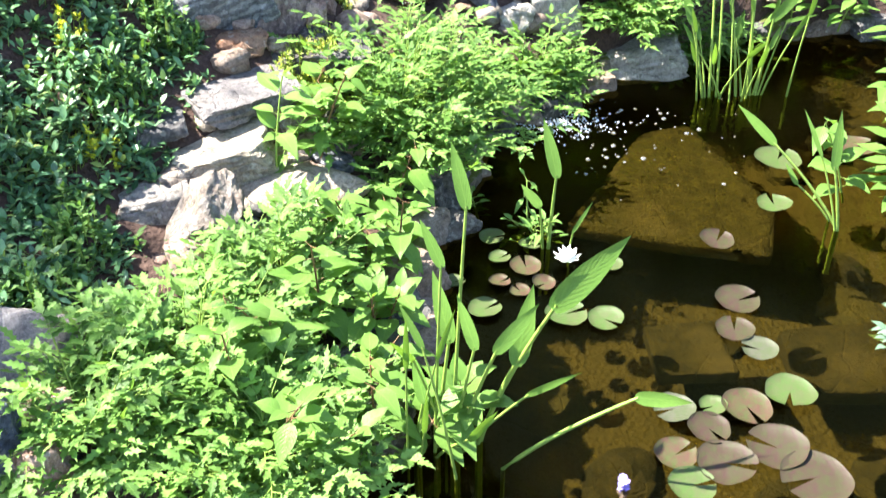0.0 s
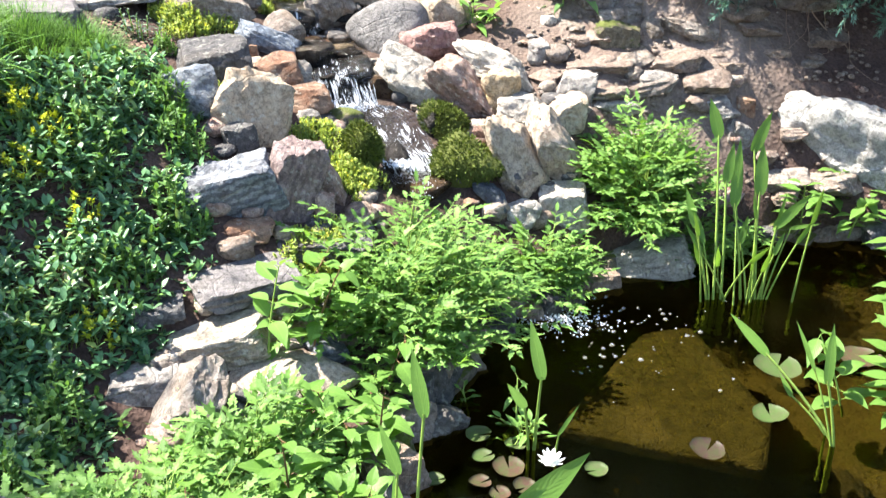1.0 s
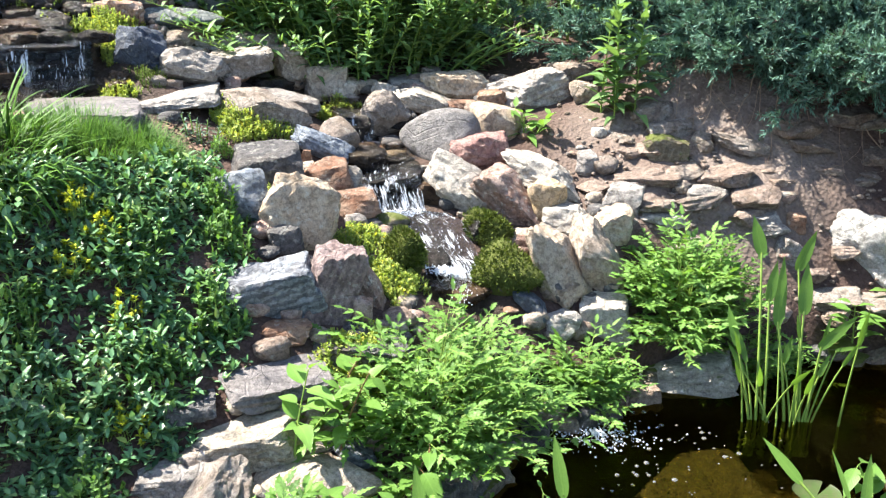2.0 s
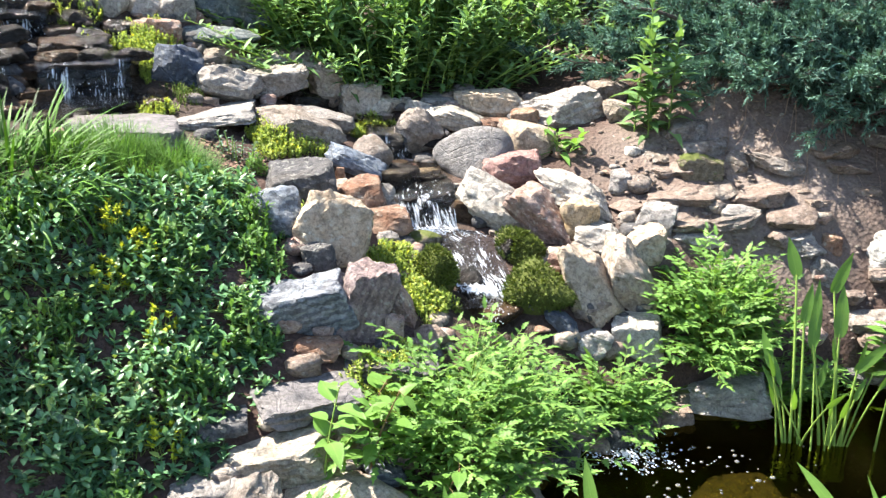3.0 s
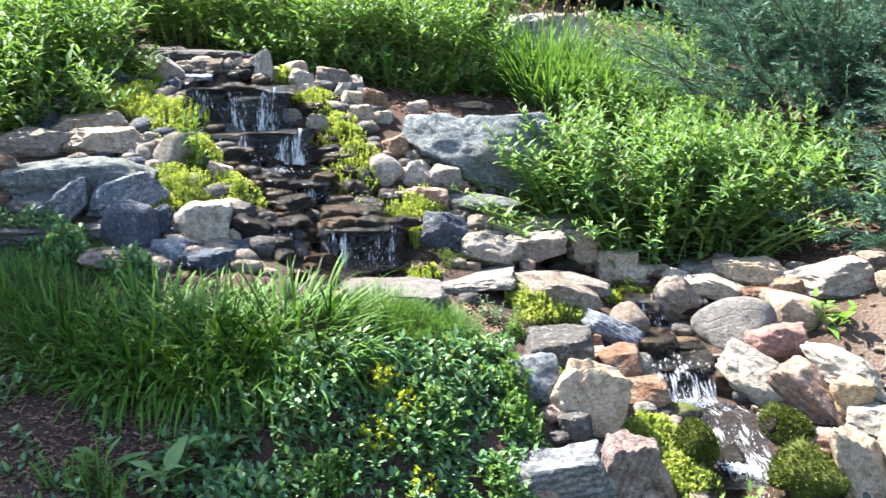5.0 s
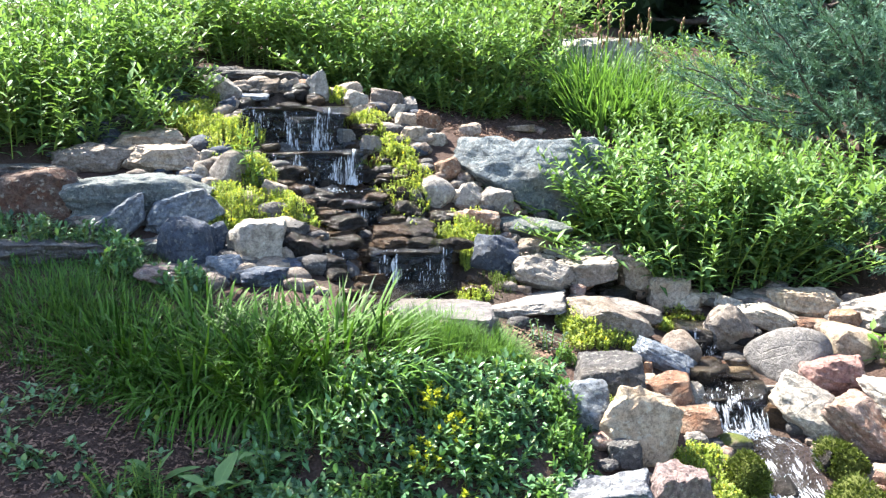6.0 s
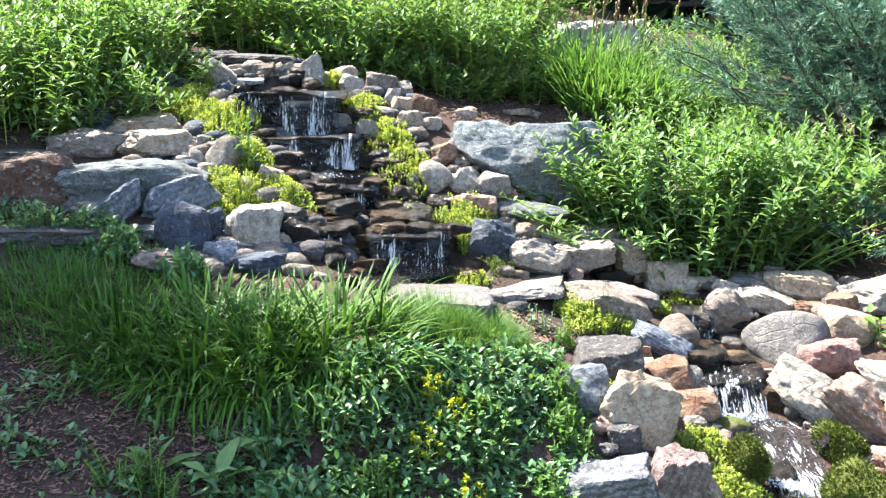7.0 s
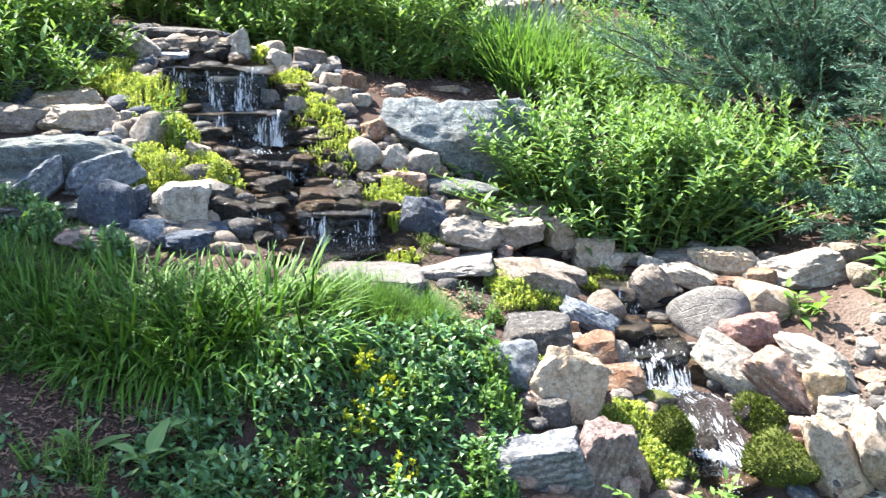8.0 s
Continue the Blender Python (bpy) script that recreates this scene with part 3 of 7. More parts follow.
gx, gy = spread(-6.0, 3.2, 0.05, 400), spread(0.4, 8.5, 0.05, 400)
mx, my = np.meshgrid(gx, gy, indexing="ij")
mz = land(mx, my)
crumbs = np.array([noise.fractal(Vector((a * 2.2, b * 2.2, 0.3)), 1.0, 2.1, 5) + 0.35 * noise.noise(Vector((a * 14, b * 14, 2.0))) for a, b in zip(mx.ravel(), my.ravel())]).reshape(mx.shape)
rugged = 0.018 + 0.045 * bell(mx, my, 0.9, 4.5, 0.6)
mz = mz + rugged * crumbs
nx, ny = len(gx), len(gy)
cells = (np.arange(nx - 1)[:, None] * ny + np.arange(ny - 1)[None]).ravel()
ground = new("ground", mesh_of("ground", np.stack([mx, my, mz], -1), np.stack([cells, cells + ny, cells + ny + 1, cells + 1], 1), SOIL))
damp = np.maximum(np.exp(-(edge_distance(mx, my, CASCADE, closed=False)[0] / 0.45) ** 4), np.exp(-(edge_distance(mx, my, STREAM, closed=False)[0] / 0.16) ** 4))
ground.data.attributes.new("damp", "FLOAT", "POINT").data.foreach_set("value", damp.ravel().astype(np.float32))
tagged(ground, "dark bark mulch and dry brown earth on a garden slope", "ground", kind="structure")

px, py = np.meshgrid(np.linspace(-0.6, 2.9, 40), np.linspace(0.5, 4.3, 40), indexing="ij")
cells = (np.arange(39)[:, None] * 40 + np.arange(39)[None]).ravel()
water = new("water", mesh_of("water", np.stack([px, py, 0 * px], -1), np.stack([cells, cells + 40, cells + 41, cells + 1], 1), WATER))
water.visible_shadow = False
tagged(water, "clear brown pond water with small ripples", "pond", kind="structure")


def flowing(name, verts, foam, rows, across, label):
    """Water as one thin skin, rows of points from the top down; foam says where it breaks white."""
    verts = np.asarray(verts, float).reshape(rows, across, 3)
    run = np.concatenate([[0], np.cumsum(np.linalg.norm(np.diff(verts[:, across // 2], axis=0), axis=1))])
    side = np.linalg.norm(verts - verts[:, :1], axis=2)
    uv = np.stack([side, np.broadcast_to(run[:, None], side.shape)], -1).reshape(-1, 2)
    c = (np.arange(rows - 1)[:, None] * across + np.arange(across - 1)[None]).ravel()
    ob = new(name, mesh_of(name, verts, np.stack([c, c + 1, c + across + 1, c + across], 1), FLOW, uv=uv))
    ob.data.attributes.new("foam", "FLOAT", "POINT").data.foreach_set("value", np.asarray(foam, np.float32).ravel())
    ob.visible_shadow = False
    return tagged(ob, label, "waterfall", kind="structure")


def sheet(name, left, right, drop, throw, label, seed, streams):
    """Water over a lip from left to right; streams are (place along the lip, width, strength) of its white strands."""
    rng = np.random.default_rng(seed)
    l, r = np.asarray(left, float), np.asarray(right, float)
    front = unit(cross(r - l, (0, 0, 1.0)))
    rows, across = 22, 48
    u = np.linspace(-0.02, 1.02, across)
    ragged = np.array([noise.fractal(Vector((q * 6, seed, 0.5)), 1.0, 2.0, 4) for q in u])
    verts, foam = [], []
    for i in range(rows):
        s = max(0.0, (i - 3) / (rows - 4))
        back = 0.10 * max(0, 3 - i) / 3
        out = throw * (0.5 + 0.35 * ragged) * (1 - (1 - s) ** 2) * 1.6 - back
        low = drop * (1.0 + 0.10 * ragged) * s ** 1.5
        ripple = 0.006 * np.array([noise.noise(Vector((q * 22, s * 3, seed))) for q in u])
        verts.append(l + (r - l) * u[:, None] + front * (out + ripple)[:, None] - np.array([0, 0, 1.0]) * low[:, None])
        line = 0.02 + 0.10 * s + 0 * u
        for at, wide, strong in streams:
            line = line + strong * np.exp(-((u - at - 0.02 * math.sin(5 * s + 9 * at)) / (wide * (0.7 + 0.6 * s))) ** 2) * (0.45 + 0.55 * s)
        foam.append(line * (0.35 if i < 3 else 1.0))
    return flowing(name, verts, foam, rows, across, label)


def chute(name, banks, label, seed, sub=7, across=34):
    """Water that slides down between two banks: rows of (left, right, foam)."""
    k = np.arange(len(banks))
    t = np.linspace(0, len(banks) - 1, (len(banks) - 1) * sub + 1)
    l, r = (np.stack([np.interp(t, k, [b[q][i] for b in banks]) for i in range(3)], 1) for q in (0, 1))
    white = np.interp(t, k, [b[2] for b in banks])
    for _ in range(2):
        l[1:-1], r[1:-1] = (l[:-2] + 2 * l[1:-1] + l[2:]) / 4, (r[:-2] + 2 * r[1:-1] + r[2:]) / 4
    u = np.linspace(0, 1, across)[None, :, None]
    p = l[:, None] * (1 - u) + r[:, None] * u
    bumps = np.array([noise.fractal(Vector(q) * 11, 1.0, 2.0, 4) for q in p.reshape(-1, 3)]).reshape(p.shape[:2])
    p[..., 2] += 0.016 * bumps - 0.02 * (2 * u[..., 0] - 1) ** 4
    patch = np.array([noise.fractal(Vector((q[0] * 16, q[1] * 16, seed)), 1.0, 2.0, 3) for q in p.reshape(-1, 3)]).reshape(p.shape[:2])
    return flowing(name, p, white[:, None] + 0.45 * patch, len(t), across, label)


def froth(label, x, y, z, rx, ry, count, seed):
    """Foam and bubbles where falling water lands."""
    rng = np.random.default_rng(seed)
    soup = Soup()
    v, f = ball(1)
    for _ in range(count):
        a, q = rng.uniform(0, 6.3), abs(rng.normal(0, 0.6))
        size = rng.uniform(0.0015, 0.005)
        soup.add(v * (size, size, size * 0.7) + (x + rx * q * math.cos(a), y + ry * q * math.sin(a), z + abs(rng.normal(0, 0.008))), tris=f)
    return tagged(new("froth", soup.mesh("froth", SPRAY)), label, "waterfall", kind="stuff")


def strands(name, left, right, drop, throw, count, seed, label):
    """Beads and splashes of white water."""
    rng = np.random.default_rng(seed)
    l, r = np.asarray(left, float), np.asarray(right, float)
    front = unit(cross(r - l, (0, 0, 1.0)))
    soup = Soup()
    v, f = ball(1)
    for _ in range(count * 3):
        at = l + (r - l) * rng.random() + front * throw * rng.uniform(0.6, 2.2) - np.array([0, 0, drop]) * rng.uniform(0.3, 1.02)
        soup.add(v * (1, 1, rng.uniform(1.0, 3.0)) * rng.uniform(0.0010, 0.0026) + at, tris=f)
    ob = new(name, soup.mesh(name, SPRAY))
    return tagged(ob, label, "waterfall", kind="stuff")


def spray_material():
    n = Nodes("white_water")
    n.put(n.shader, "Base Color", (0.80, 0.84, 0.90, 1))
    n.put(n.shader, "Roughness", 0.15)
    n.put(n.shader, "IOR", 1.33)
    both = n.add("MixShader", i0=0.5, i1=n.add("BsdfTransparent").outputs[0], i2=n.shader.outputs[0])
    n.put(n.out, "Surface", both.outputs[0])
    return n.mat


SPRAY = spray_material()


def pool(name, corners, label):
    """A level stretch of the stream."""
    c = np.asarray(corners, float)
    k = 12
    a, b = np.meshgrid(np.linspace(0, 1, k), np.linspace(0, 1, k), indexing="ij")
    a, b = a[..., None], b[..., None]
    v = (c[0] * (1 - a) + c[1] * a) * (1 - b) + (c[3] * (1 - a) + c[2] * a) * b
    cells = (np.arange(k - 1)[:, None] * k + np.arange(k - 1)[None]).ravel()
    ob = new(name, mesh_of(name, v, np.stack([cells, cells + k, cells + k + 1, cells + 1], 1), RUNNING))
    ob.visible_shadow = False
    return tagged(ob, label, "stream", kind="structure")

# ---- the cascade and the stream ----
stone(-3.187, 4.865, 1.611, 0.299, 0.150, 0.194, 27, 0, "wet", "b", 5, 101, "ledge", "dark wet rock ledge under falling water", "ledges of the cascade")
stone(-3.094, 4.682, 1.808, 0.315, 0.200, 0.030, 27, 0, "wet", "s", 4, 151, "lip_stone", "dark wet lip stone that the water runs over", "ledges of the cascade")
sheet("waterfall", (-3.258, 4.414, 1.839), (-2.781, 4.655, 1.829), 0.267, 0.050, "thin sheet of clear water falling over a dark ledge", 101, [(0.12, 0.1, 0.45), (0.45, 0.04, 0.8), (0.55, 0.03, 0.6), (0.75, 0.05, 0.8), (0.86, 0.04, 0.6)])
strands("falling_drops", (-3.258, 4.414, 1.835), (-2.781, 4.655, 1.825), 0.267, 0.050, 16, 101, "white drops and splashes of falling water")
pool("stream", [(-3.315, 4.385, 1.816), (-2.724, 4.684, 1.804), (-2.928, 5.086, 1.814), (-3.518, 4.786, 1.826)], "shallow running water between dark stones")
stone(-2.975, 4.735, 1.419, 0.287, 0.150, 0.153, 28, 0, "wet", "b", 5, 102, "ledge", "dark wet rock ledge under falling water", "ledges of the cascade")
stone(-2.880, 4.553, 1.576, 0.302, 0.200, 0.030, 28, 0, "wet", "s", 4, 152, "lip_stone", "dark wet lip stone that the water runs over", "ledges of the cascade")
sheet("waterfall", (-3.030, 4.289, 1.586), (-2.577, 4.526, 1.618), 0.186, 0.060, "thin sheet of clear water falling over a dark ledge", 102, [(0.1, 0.03, 0.4), (0.36, 0.06, 0.9), (0.74, 0.05, 0.8), (0.90, 0.06, 0.9)])
strands("falling_drops", (-3.030, 4.289, 1.582), (-2.577, 4.526, 1.614), 0.186, 0.060, 20, 102, "white drops and splashes of falling water")
pool("stream", [(-3.084, 4.260, 1.558), (-2.522, 4.554, 1.597), (-2.661, 4.820, 1.607), (-3.223, 4.526, 1.568)], "shallow running water between dark stones")
stone(-2.690, 4.607, 1.209, 0.198, 0.150, 0.129, 27, 0, "wet", "b", 5, 103, "ledge", "dark wet rock ledge under falling water", "ledges of the cascade")
stone(-2.597, 4.424, 1.342, 0.208, 0.200, 0.030, 27, 0, "wet", "s", 4, 153, "lip_stone", "dark wet lip stone that the water runs over", "ledges of the cascade")
sheet("waterfall", (-2.679, 4.197, 1.369), (-2.365, 4.357, 1.367), 0.139, 0.030, "thin sheet of clear water falling over a dark ledge", 103, [(0.2, 0.06, 0.6), (0.45, 0.08, 0.7), (0.72, 0.1, 0.6)])
strands("falling_drops", (-2.679, 4.197, 1.365), (-2.365, 4.357, 1.363), 0.139, 0.030, 14, 103, "white drops and splashes of falling water")
pool("stream", [(-2.717, 4.178, 1.345), (-2.327, 4.376, 1.342), (-2.509, 4.733, 1.352), (-2.899, 4.534, 1.355)], "shallow running water between dark stones")
stone(-2.485, 4.164, 1.080, 0.078, 0.150, 0.107, 27, 0, "wet", "b", 5, 104, "ledge", "dark wet rock ledge under falling water", "ledges of the cascade")
stone(-2.392, 3.981, 1.191, 0.082, 0.200, 0.030, 27, 0, "wet", "s", 4, 154, "lip_stone", "dark wet lip stone that the water runs over", "ledges of the cascade")
sheet("waterfall", (-2.379, 3.803, 1.217), (-2.255, 3.866, 1.216), 0.095, 0.030, "thin sheet of clear water falling over a dark ledge", 104, [(0.5, 0.2, 0.3)])
strands("falling_drops", (-2.379, 3.803, 1.213), (-2.255, 3.866, 1.212), 0.095, 0.030, 6, 104, "white drops and splashes of falling water")
pool("stream", [(-2.394, 3.795, 1.193), (-2.240, 3.874, 1.192), (-2.376, 4.141, 1.202), (-2.530, 4.062, 1.203)], "shallow running water between dark stones")
stone(-2.179, 4.358, 0.978, 0.205, 0.150, 0.179, 27, 0, "wet", "b", 5, 105, "ledge", "dark wet rock ledge under falling water", "ledges of the cascade")
stone(-2.084, 4.176, 1.160, 0.216, 0.200, 0.030, 27, 0, "wet", "s", 4, 155, "lip_stone", "dark wet lip stone that the water runs over", "ledges of the cascade")
sheet("waterfall", (-2.171, 3.945, 1.178), (-1.845, 4.114, 1.194), 0.238, 0.050, "thin sheet of clear water falling over a dark ledge", 105, [(0.14, 0.07, 0.6), (0.3, 0.05, 0.8), (0.68, 0.1, 0.3), (0.9, 0.06, 0.5)])
strands("falling_drops", (-2.171, 3.945, 1.174), (-1.845, 4.114, 1.190), 0.238, 0.050, 22, 105, "white drops and splashes of falling water")
pool("stream", [(-2.210, 3.924, 1.152), (-1.806, 4.134, 1.172), (-2.060, 4.622, 1.182), (-2.463, 4.412, 1.162)], "shallow running water between dark stones")
stone(-0.568, 4.402, 0.512, 0.135, 0.150, 0.129, 10, 0, "wet", "b", 5, 106, "ledge", "dark wet rock ledge under falling water", "ledges of the cascade")
stone(-0.534, 4.200, 0.644, 0.142, 0.200, 0.030, 10, 0, "wet", "s", 4, 156, "lip_stone", "dark wet lip stone that the water runs over", "ledges of the cascade")
strands("falling_drops", (-0.625, 4.017, 0.671), (-0.388, 4.057, 0.661), 0.138, 0.100, 22, 106, "white drops and splashes of falling water")
pool("stream", [(-0.653, 4.012, 0.652), (-0.360, 4.062, 0.639), (-0.426, 4.456, 0.649), (-0.720, 4.407, 0.662)], "shallow running water between dark stones")
stone(-0.370, 4.214, 0.437, 0.131, 0.150, 0.138, 11, 0, "wet", "b", 5, 107, "ledge", "dark wet rock ledge under falling water", "ledges of the cascade")
strands("falling_drops", (-0.417, 3.829, 0.600), (-0.187, 3.872, 0.601), 0.156, 0.110, 22, 107, "white drops and splashes of falling water")
stone(-0.275, 4.101, 0.356, 0.114, 0.150, 0.088, 9, 0, "wet", "b", 5, 108, "ledge", "dark wet rock ledge under falling water", "ledges of the cascade")
stone(-0.242, 3.899, 0.400, 0.120, 0.200, 0.030, 9, 0, "wet", "s", 4, 158, "lip_stone", "dark wet lip stone that the water runs over", "ledges of the cascade")
strands("falling_drops", (-0.315, 3.720, 0.475), (-0.115, 3.753, 0.463), 0.056, 0.100, 14, 108, "white drops and splashes of falling water")
stone(-0.206, 4.009, 0.322, 0.059, 0.150, 0.116, 9, 0, "wet", "b", 5, 109, "ledge", "dark wet rock ledge under falling water", "ledges of the cascade")
strands("falling_drops", (-0.200, 3.635, 0.467), (-0.096, 3.652, 0.459), 0.112, 0.100, 22, 109, "white drops and splashes of falling water")
stone(-0.905, 4.779, 0.684, 0.089, 0.150, 0.121, 25, 0, "wet", "b", 5, 110, "ledge", "dark wet rock ledge under falling water", "ledges of the cascade")
stone(-0.819, 4.593, 0.808, 0.094, 0.200, 0.030, 25, 0, "wet", "s", 4, 160, "lip_stone", "dark wet lip stone that the water runs over", "ledges of the cascade")
sheet("waterfall", (-0.820, 4.411, 0.854), (-0.680, 4.475, 0.814), 0.122, 0.030, "thin sheet of clear water falling over a dark ledge", 110, [(0.5, 0.25, 0.6)])
strands("falling_drops", (-0.820, 4.411, 0.850), (-0.680, 4.475, 0.810), 0.122, 0.030, 8, 110, "white drops and splashes of falling water")
pool("stream", [(-0.837, 4.403, 0.834), (-0.663, 4.483, 0.786), (-0.810, 4.801, 0.796), (-0.984, 4.721, 0.844)], "shallow running water between dark stones")
chute("waterfall", [((-0.67, 4.20, 0.690), (-0.40, 4.24, 0.690), 0.0), ((-0.635, 4.02, 0.682), (-0.385, 4.06, 0.675), 0.25), ((-0.61, 3.975, 0.63), (-0.365, 4.01, 0.625), 0.55),
                    ((-0.58, 3.945, 0.555), (-0.345, 3.97, 0.55), 0.55), ((-0.50, 3.885, 0.560), (-0.22, 3.93, 0.565), 0.3), ((-0.42, 3.825, 0.545), (-0.155, 3.87, 0.555), 0.22),
                    ((-0.37, 3.785, 0.495), (-0.125, 3.81, 0.505), 0.36), ((-0.32, 3.72, 0.462), (-0.10, 3.745, 0.467), 0.28), ((-0.27, 3.65, 0.452), (-0.07, 3.655, 0.457), 0.65),
                    ((-0.22, 3.595, 0.39), (-0.075, 3.605, 0.40), 0.65), ((-0.20, 3.565, 0.31), (-0.06, 3.575, 0.31), 0.55)], "clear water tumbling white over brown stones", 106)
for x, y, z, w, seed in [(-0.46, 3.90, 0.47, 0.10, 1), (-0.30, 3.89, 0.46, 0.10, 2), (-0.36, 3.77, 0.41, 0.08, 3), (-0.20, 3.77, 0.40, 0.09, 4), (-0.13, 3.64, 0.36, 0.07, 5), (-0.25, 3.65, 0.35, 0.07, 6)]:
    stone(x, y, z - 0.055, w, w * 0.8, w * 0.6, 40 * seed, 0, "wetbrown", "r", 4, 170 + seed, "wet_stone", "brown wet stone under the tumbling water", "stones of the stream bed")
froth("white foam at the foot of the lower fall", -0.20, 3.60, 0.43, 0.08, 0.04, 380, 22)
froth("white foam at the foot of the lower fall", -0.45, 3.92, 0.545, 0.12, 0.04, 260, 23)
for i, (x, y, z, w) in enumerate([(-2.36, 4.02, 1.20, 0.085), (-2.16, 4.10, 1.185, 0.09), (-2.02, 4.16, 1.19, 0.08), (-1.86, 4.20, 1.20, 0.075), (-2.24, 4.24, 1.215, 0.10), (-2.46, 4.16, 1.27, 0.09), (-2.58, 4.28, 1.35, 0.07), (-2.42, 4.40, 1.37, 0.07), (-2.12, 4.32, 1.22, 0.08)]):
    stone(x, y, z, w, w * 0.8, w * 0.42, 50 * i, 0, "wetbrown" if i % 3 == 1 else "wet", "a", 4, 180 + i, "wet_stone", "dark wet stone that splits the running water", "stones of the stream bed")
for i, (x, y, z, w, kind) in enumerate([(-2.45, 3.74, 1.20, 0.11, "wet"), (-2.35, 3.66, 1.13, 0.07, "tan"), (-2.54, 3.82, 1.25, 0.09, "dkgrey"), (-2.30, 3.76, 1.12, 0.08, "wet"), (-2.40, 3.60, 1.12, 0.08, "dkblue")]):
    stone(x, y, z, w, w * 0.85, w * 0.7, 35 + 40 * i, 0, kind, "a", 4, 190 + i)
froth("white foam under the falls of the cascade", -2.78, 4.36, 1.40, 0.20, 0.05, 420, 24)
froth("white foam under the falls of the cascade", -2.0, 3.95, 0.96, 0.16, 0.05, 300, 25)
pool("stream", [(-1.924, 3.397, 1.051), (-1.641, 4.010, 1.051), (-1.712, 4.104, 1.051), (-2.110, 3.797, 1.051)], "shallow running water between dark stones")
pool("stream", [(-0.651, 4.128, 0.716), (-0.410, 4.184, 0.716), (-0.536, 4.439, 0.716), (-0.698, 4.448, 0.716)], "shallow running water between dark stones")
pool("stream", [(-0.276, 3.440, 0.403), (-0.013, 3.565, 0.403), (-0.088, 3.636, 0.403), (-0.243, 3.633, 0.403)], "shallow running water between dark stones")
pool("stream", [(-0.954, 4.582, 0.867), (-0.746, 4.608, 0.867), (-0.831, 4.742, 0.867), (-0.992, 4.721, 0.867)], "shallow running water between dark stones")
# ---- stones of the banks and the stream ----
stone(-1.880, 5.140, 1.405, 0.470, 0.270, 0.265, 22, 0, "boulder", "k", 6, 1)
stone(-4.340, 5.276, 2.037, 0.276, 0.359, 0.050, 41, 0, "dkgrey", "s", 5, 2)
stone(-3.900, 5.408, 2.025, 0.279, 0.363, 0.050, 37, 0, "dkgrey", "s", 5, 3)
stone(-2.413, 3.442, 1.119, 0.112, 0.083, 0.047, 37, 0, "dkblue", "a", 4, 4)
stone(-3.596, 3.247, 1.437, 0.202, 0.162, 0.145, 49, 0, "rustdark", "b", 5, 5)
stone(-4.116, 3.565, 1.530, 0.290, 0.376, 0.052, 50, 0, "dkgrey", "s", 5, 6)
stone(-3.259, 3.588, 1.415, 0.358, 0.207, 0.121, 44, 4, "green", "b", 5, 7)
stone(-3.742, 3.769, 1.583, 0.215, 0.141, 0.082, 46, 0, "brown", "a", 5, 8)
stone(-3.693, 4.075, 1.659, 0.216, 0.111, 0.065, 43, -3, "tan", "a", 5, 9)
stone(-3.450, 3.950, 1.575, 0.211, 0.134, 0.079, 43, 3, "tan", "a", 5, 10)
stone(-3.478, 3.891, 1.551, 0.114, 0.091, 0.058, 43, 0, "tan", "r", 4, 11)
stone(-3.858, 4.152, 1.739, 0.099, 0.079, 0.064, 44, 0, "dkgrey", "a", 4, 12)
stone(-3.901, 3.984, 1.698, 0.113, 0.090, 0.078, 46, 0, "dkblue", "a", 4, 13)
stone(-3.954, 4.436, 1.800, 0.175, 0.228, 0.032, 43, 0, "dkgrey", "s", 4, 14)
stone(-3.076, 4.034, 1.520, 0.110, 0.088, 0.110, 39, 0, "grey", "r", 4, 15)
stone(-3.032, 3.617, 1.361, 0.184, 0.147, 0.088, 42, -15, "blue", "a", 5, 16)
stone(-3.178, 3.388, 1.332, 0.143, 0.114, 0.076, 45, -35, "blue", "a", 4, 17)
stone(-2.796, 3.376, 1.241, 0.123, 0.098, 0.133, 41, 0, "dkblue", "a", 4, 18)
stone(-2.731, 3.502, 1.244, 0.051, 0.041, 0.094, 40, 0, "dkblue", "a", 4, 19)
stone(-2.606, 3.387, 1.153, 0.090, 0.072, 0.060, 39, 0, "blue", "a", 4, 20)
stone(-3.093, 3.341, 1.232, 0.150, 0.195, 0.028, 44, -5, "green", "s", 5, 21)
stone(-2.817, 3.312, 1.146, 0.194, 0.252, 0.038, 42, 5, "purple", "s", 5, 22)
stone(-2.575, 3.592, 1.227, 0.133, 0.106, 0.118, 37, 0, "white", "a", 4, 23)
stone(-2.461, 3.643, 1.180, 0.055, 0.044, 0.054, 36, 0, "tan", "a", 4, 24)
stone(-3.536, 3.200, 1.257, 0.337, 0.438, 0.061, 49, 2, "dkgrey", "s", 5, 25)
stone(-3.191, 3.953, 1.508, 0.042, 0.034, 0.057, 40, 0, "grey", "r", 4, 26)
stone(-3.253, 4.102, 1.576, 0.054, 0.043, 0.047, 40, 0, "grey", "a", 4, 27)
stone(-4.087, 4.807, 1.953, 0.101, 0.074, 0.044, 42, 0, "rust", "a", 4, 28)
stone(-3.886, 4.543, 1.881, 0.120, 0.096, 0.070, 42, 0, "dkblue", "a", 4, 29)
stone(-3.966, 4.906, 1.978, 0.060, 0.048, 0.053, 40, 0, "tan", "r", 4, 30)
stone(-3.634, 4.721, 1.924, 0.117, 0.094, 0.068, 39, 35, "white", "a", 4, 31)
stone(-3.699, 4.919, 1.949, 0.072, 0.058, 0.039, 38, 0, "tan", "a", 4, 32)
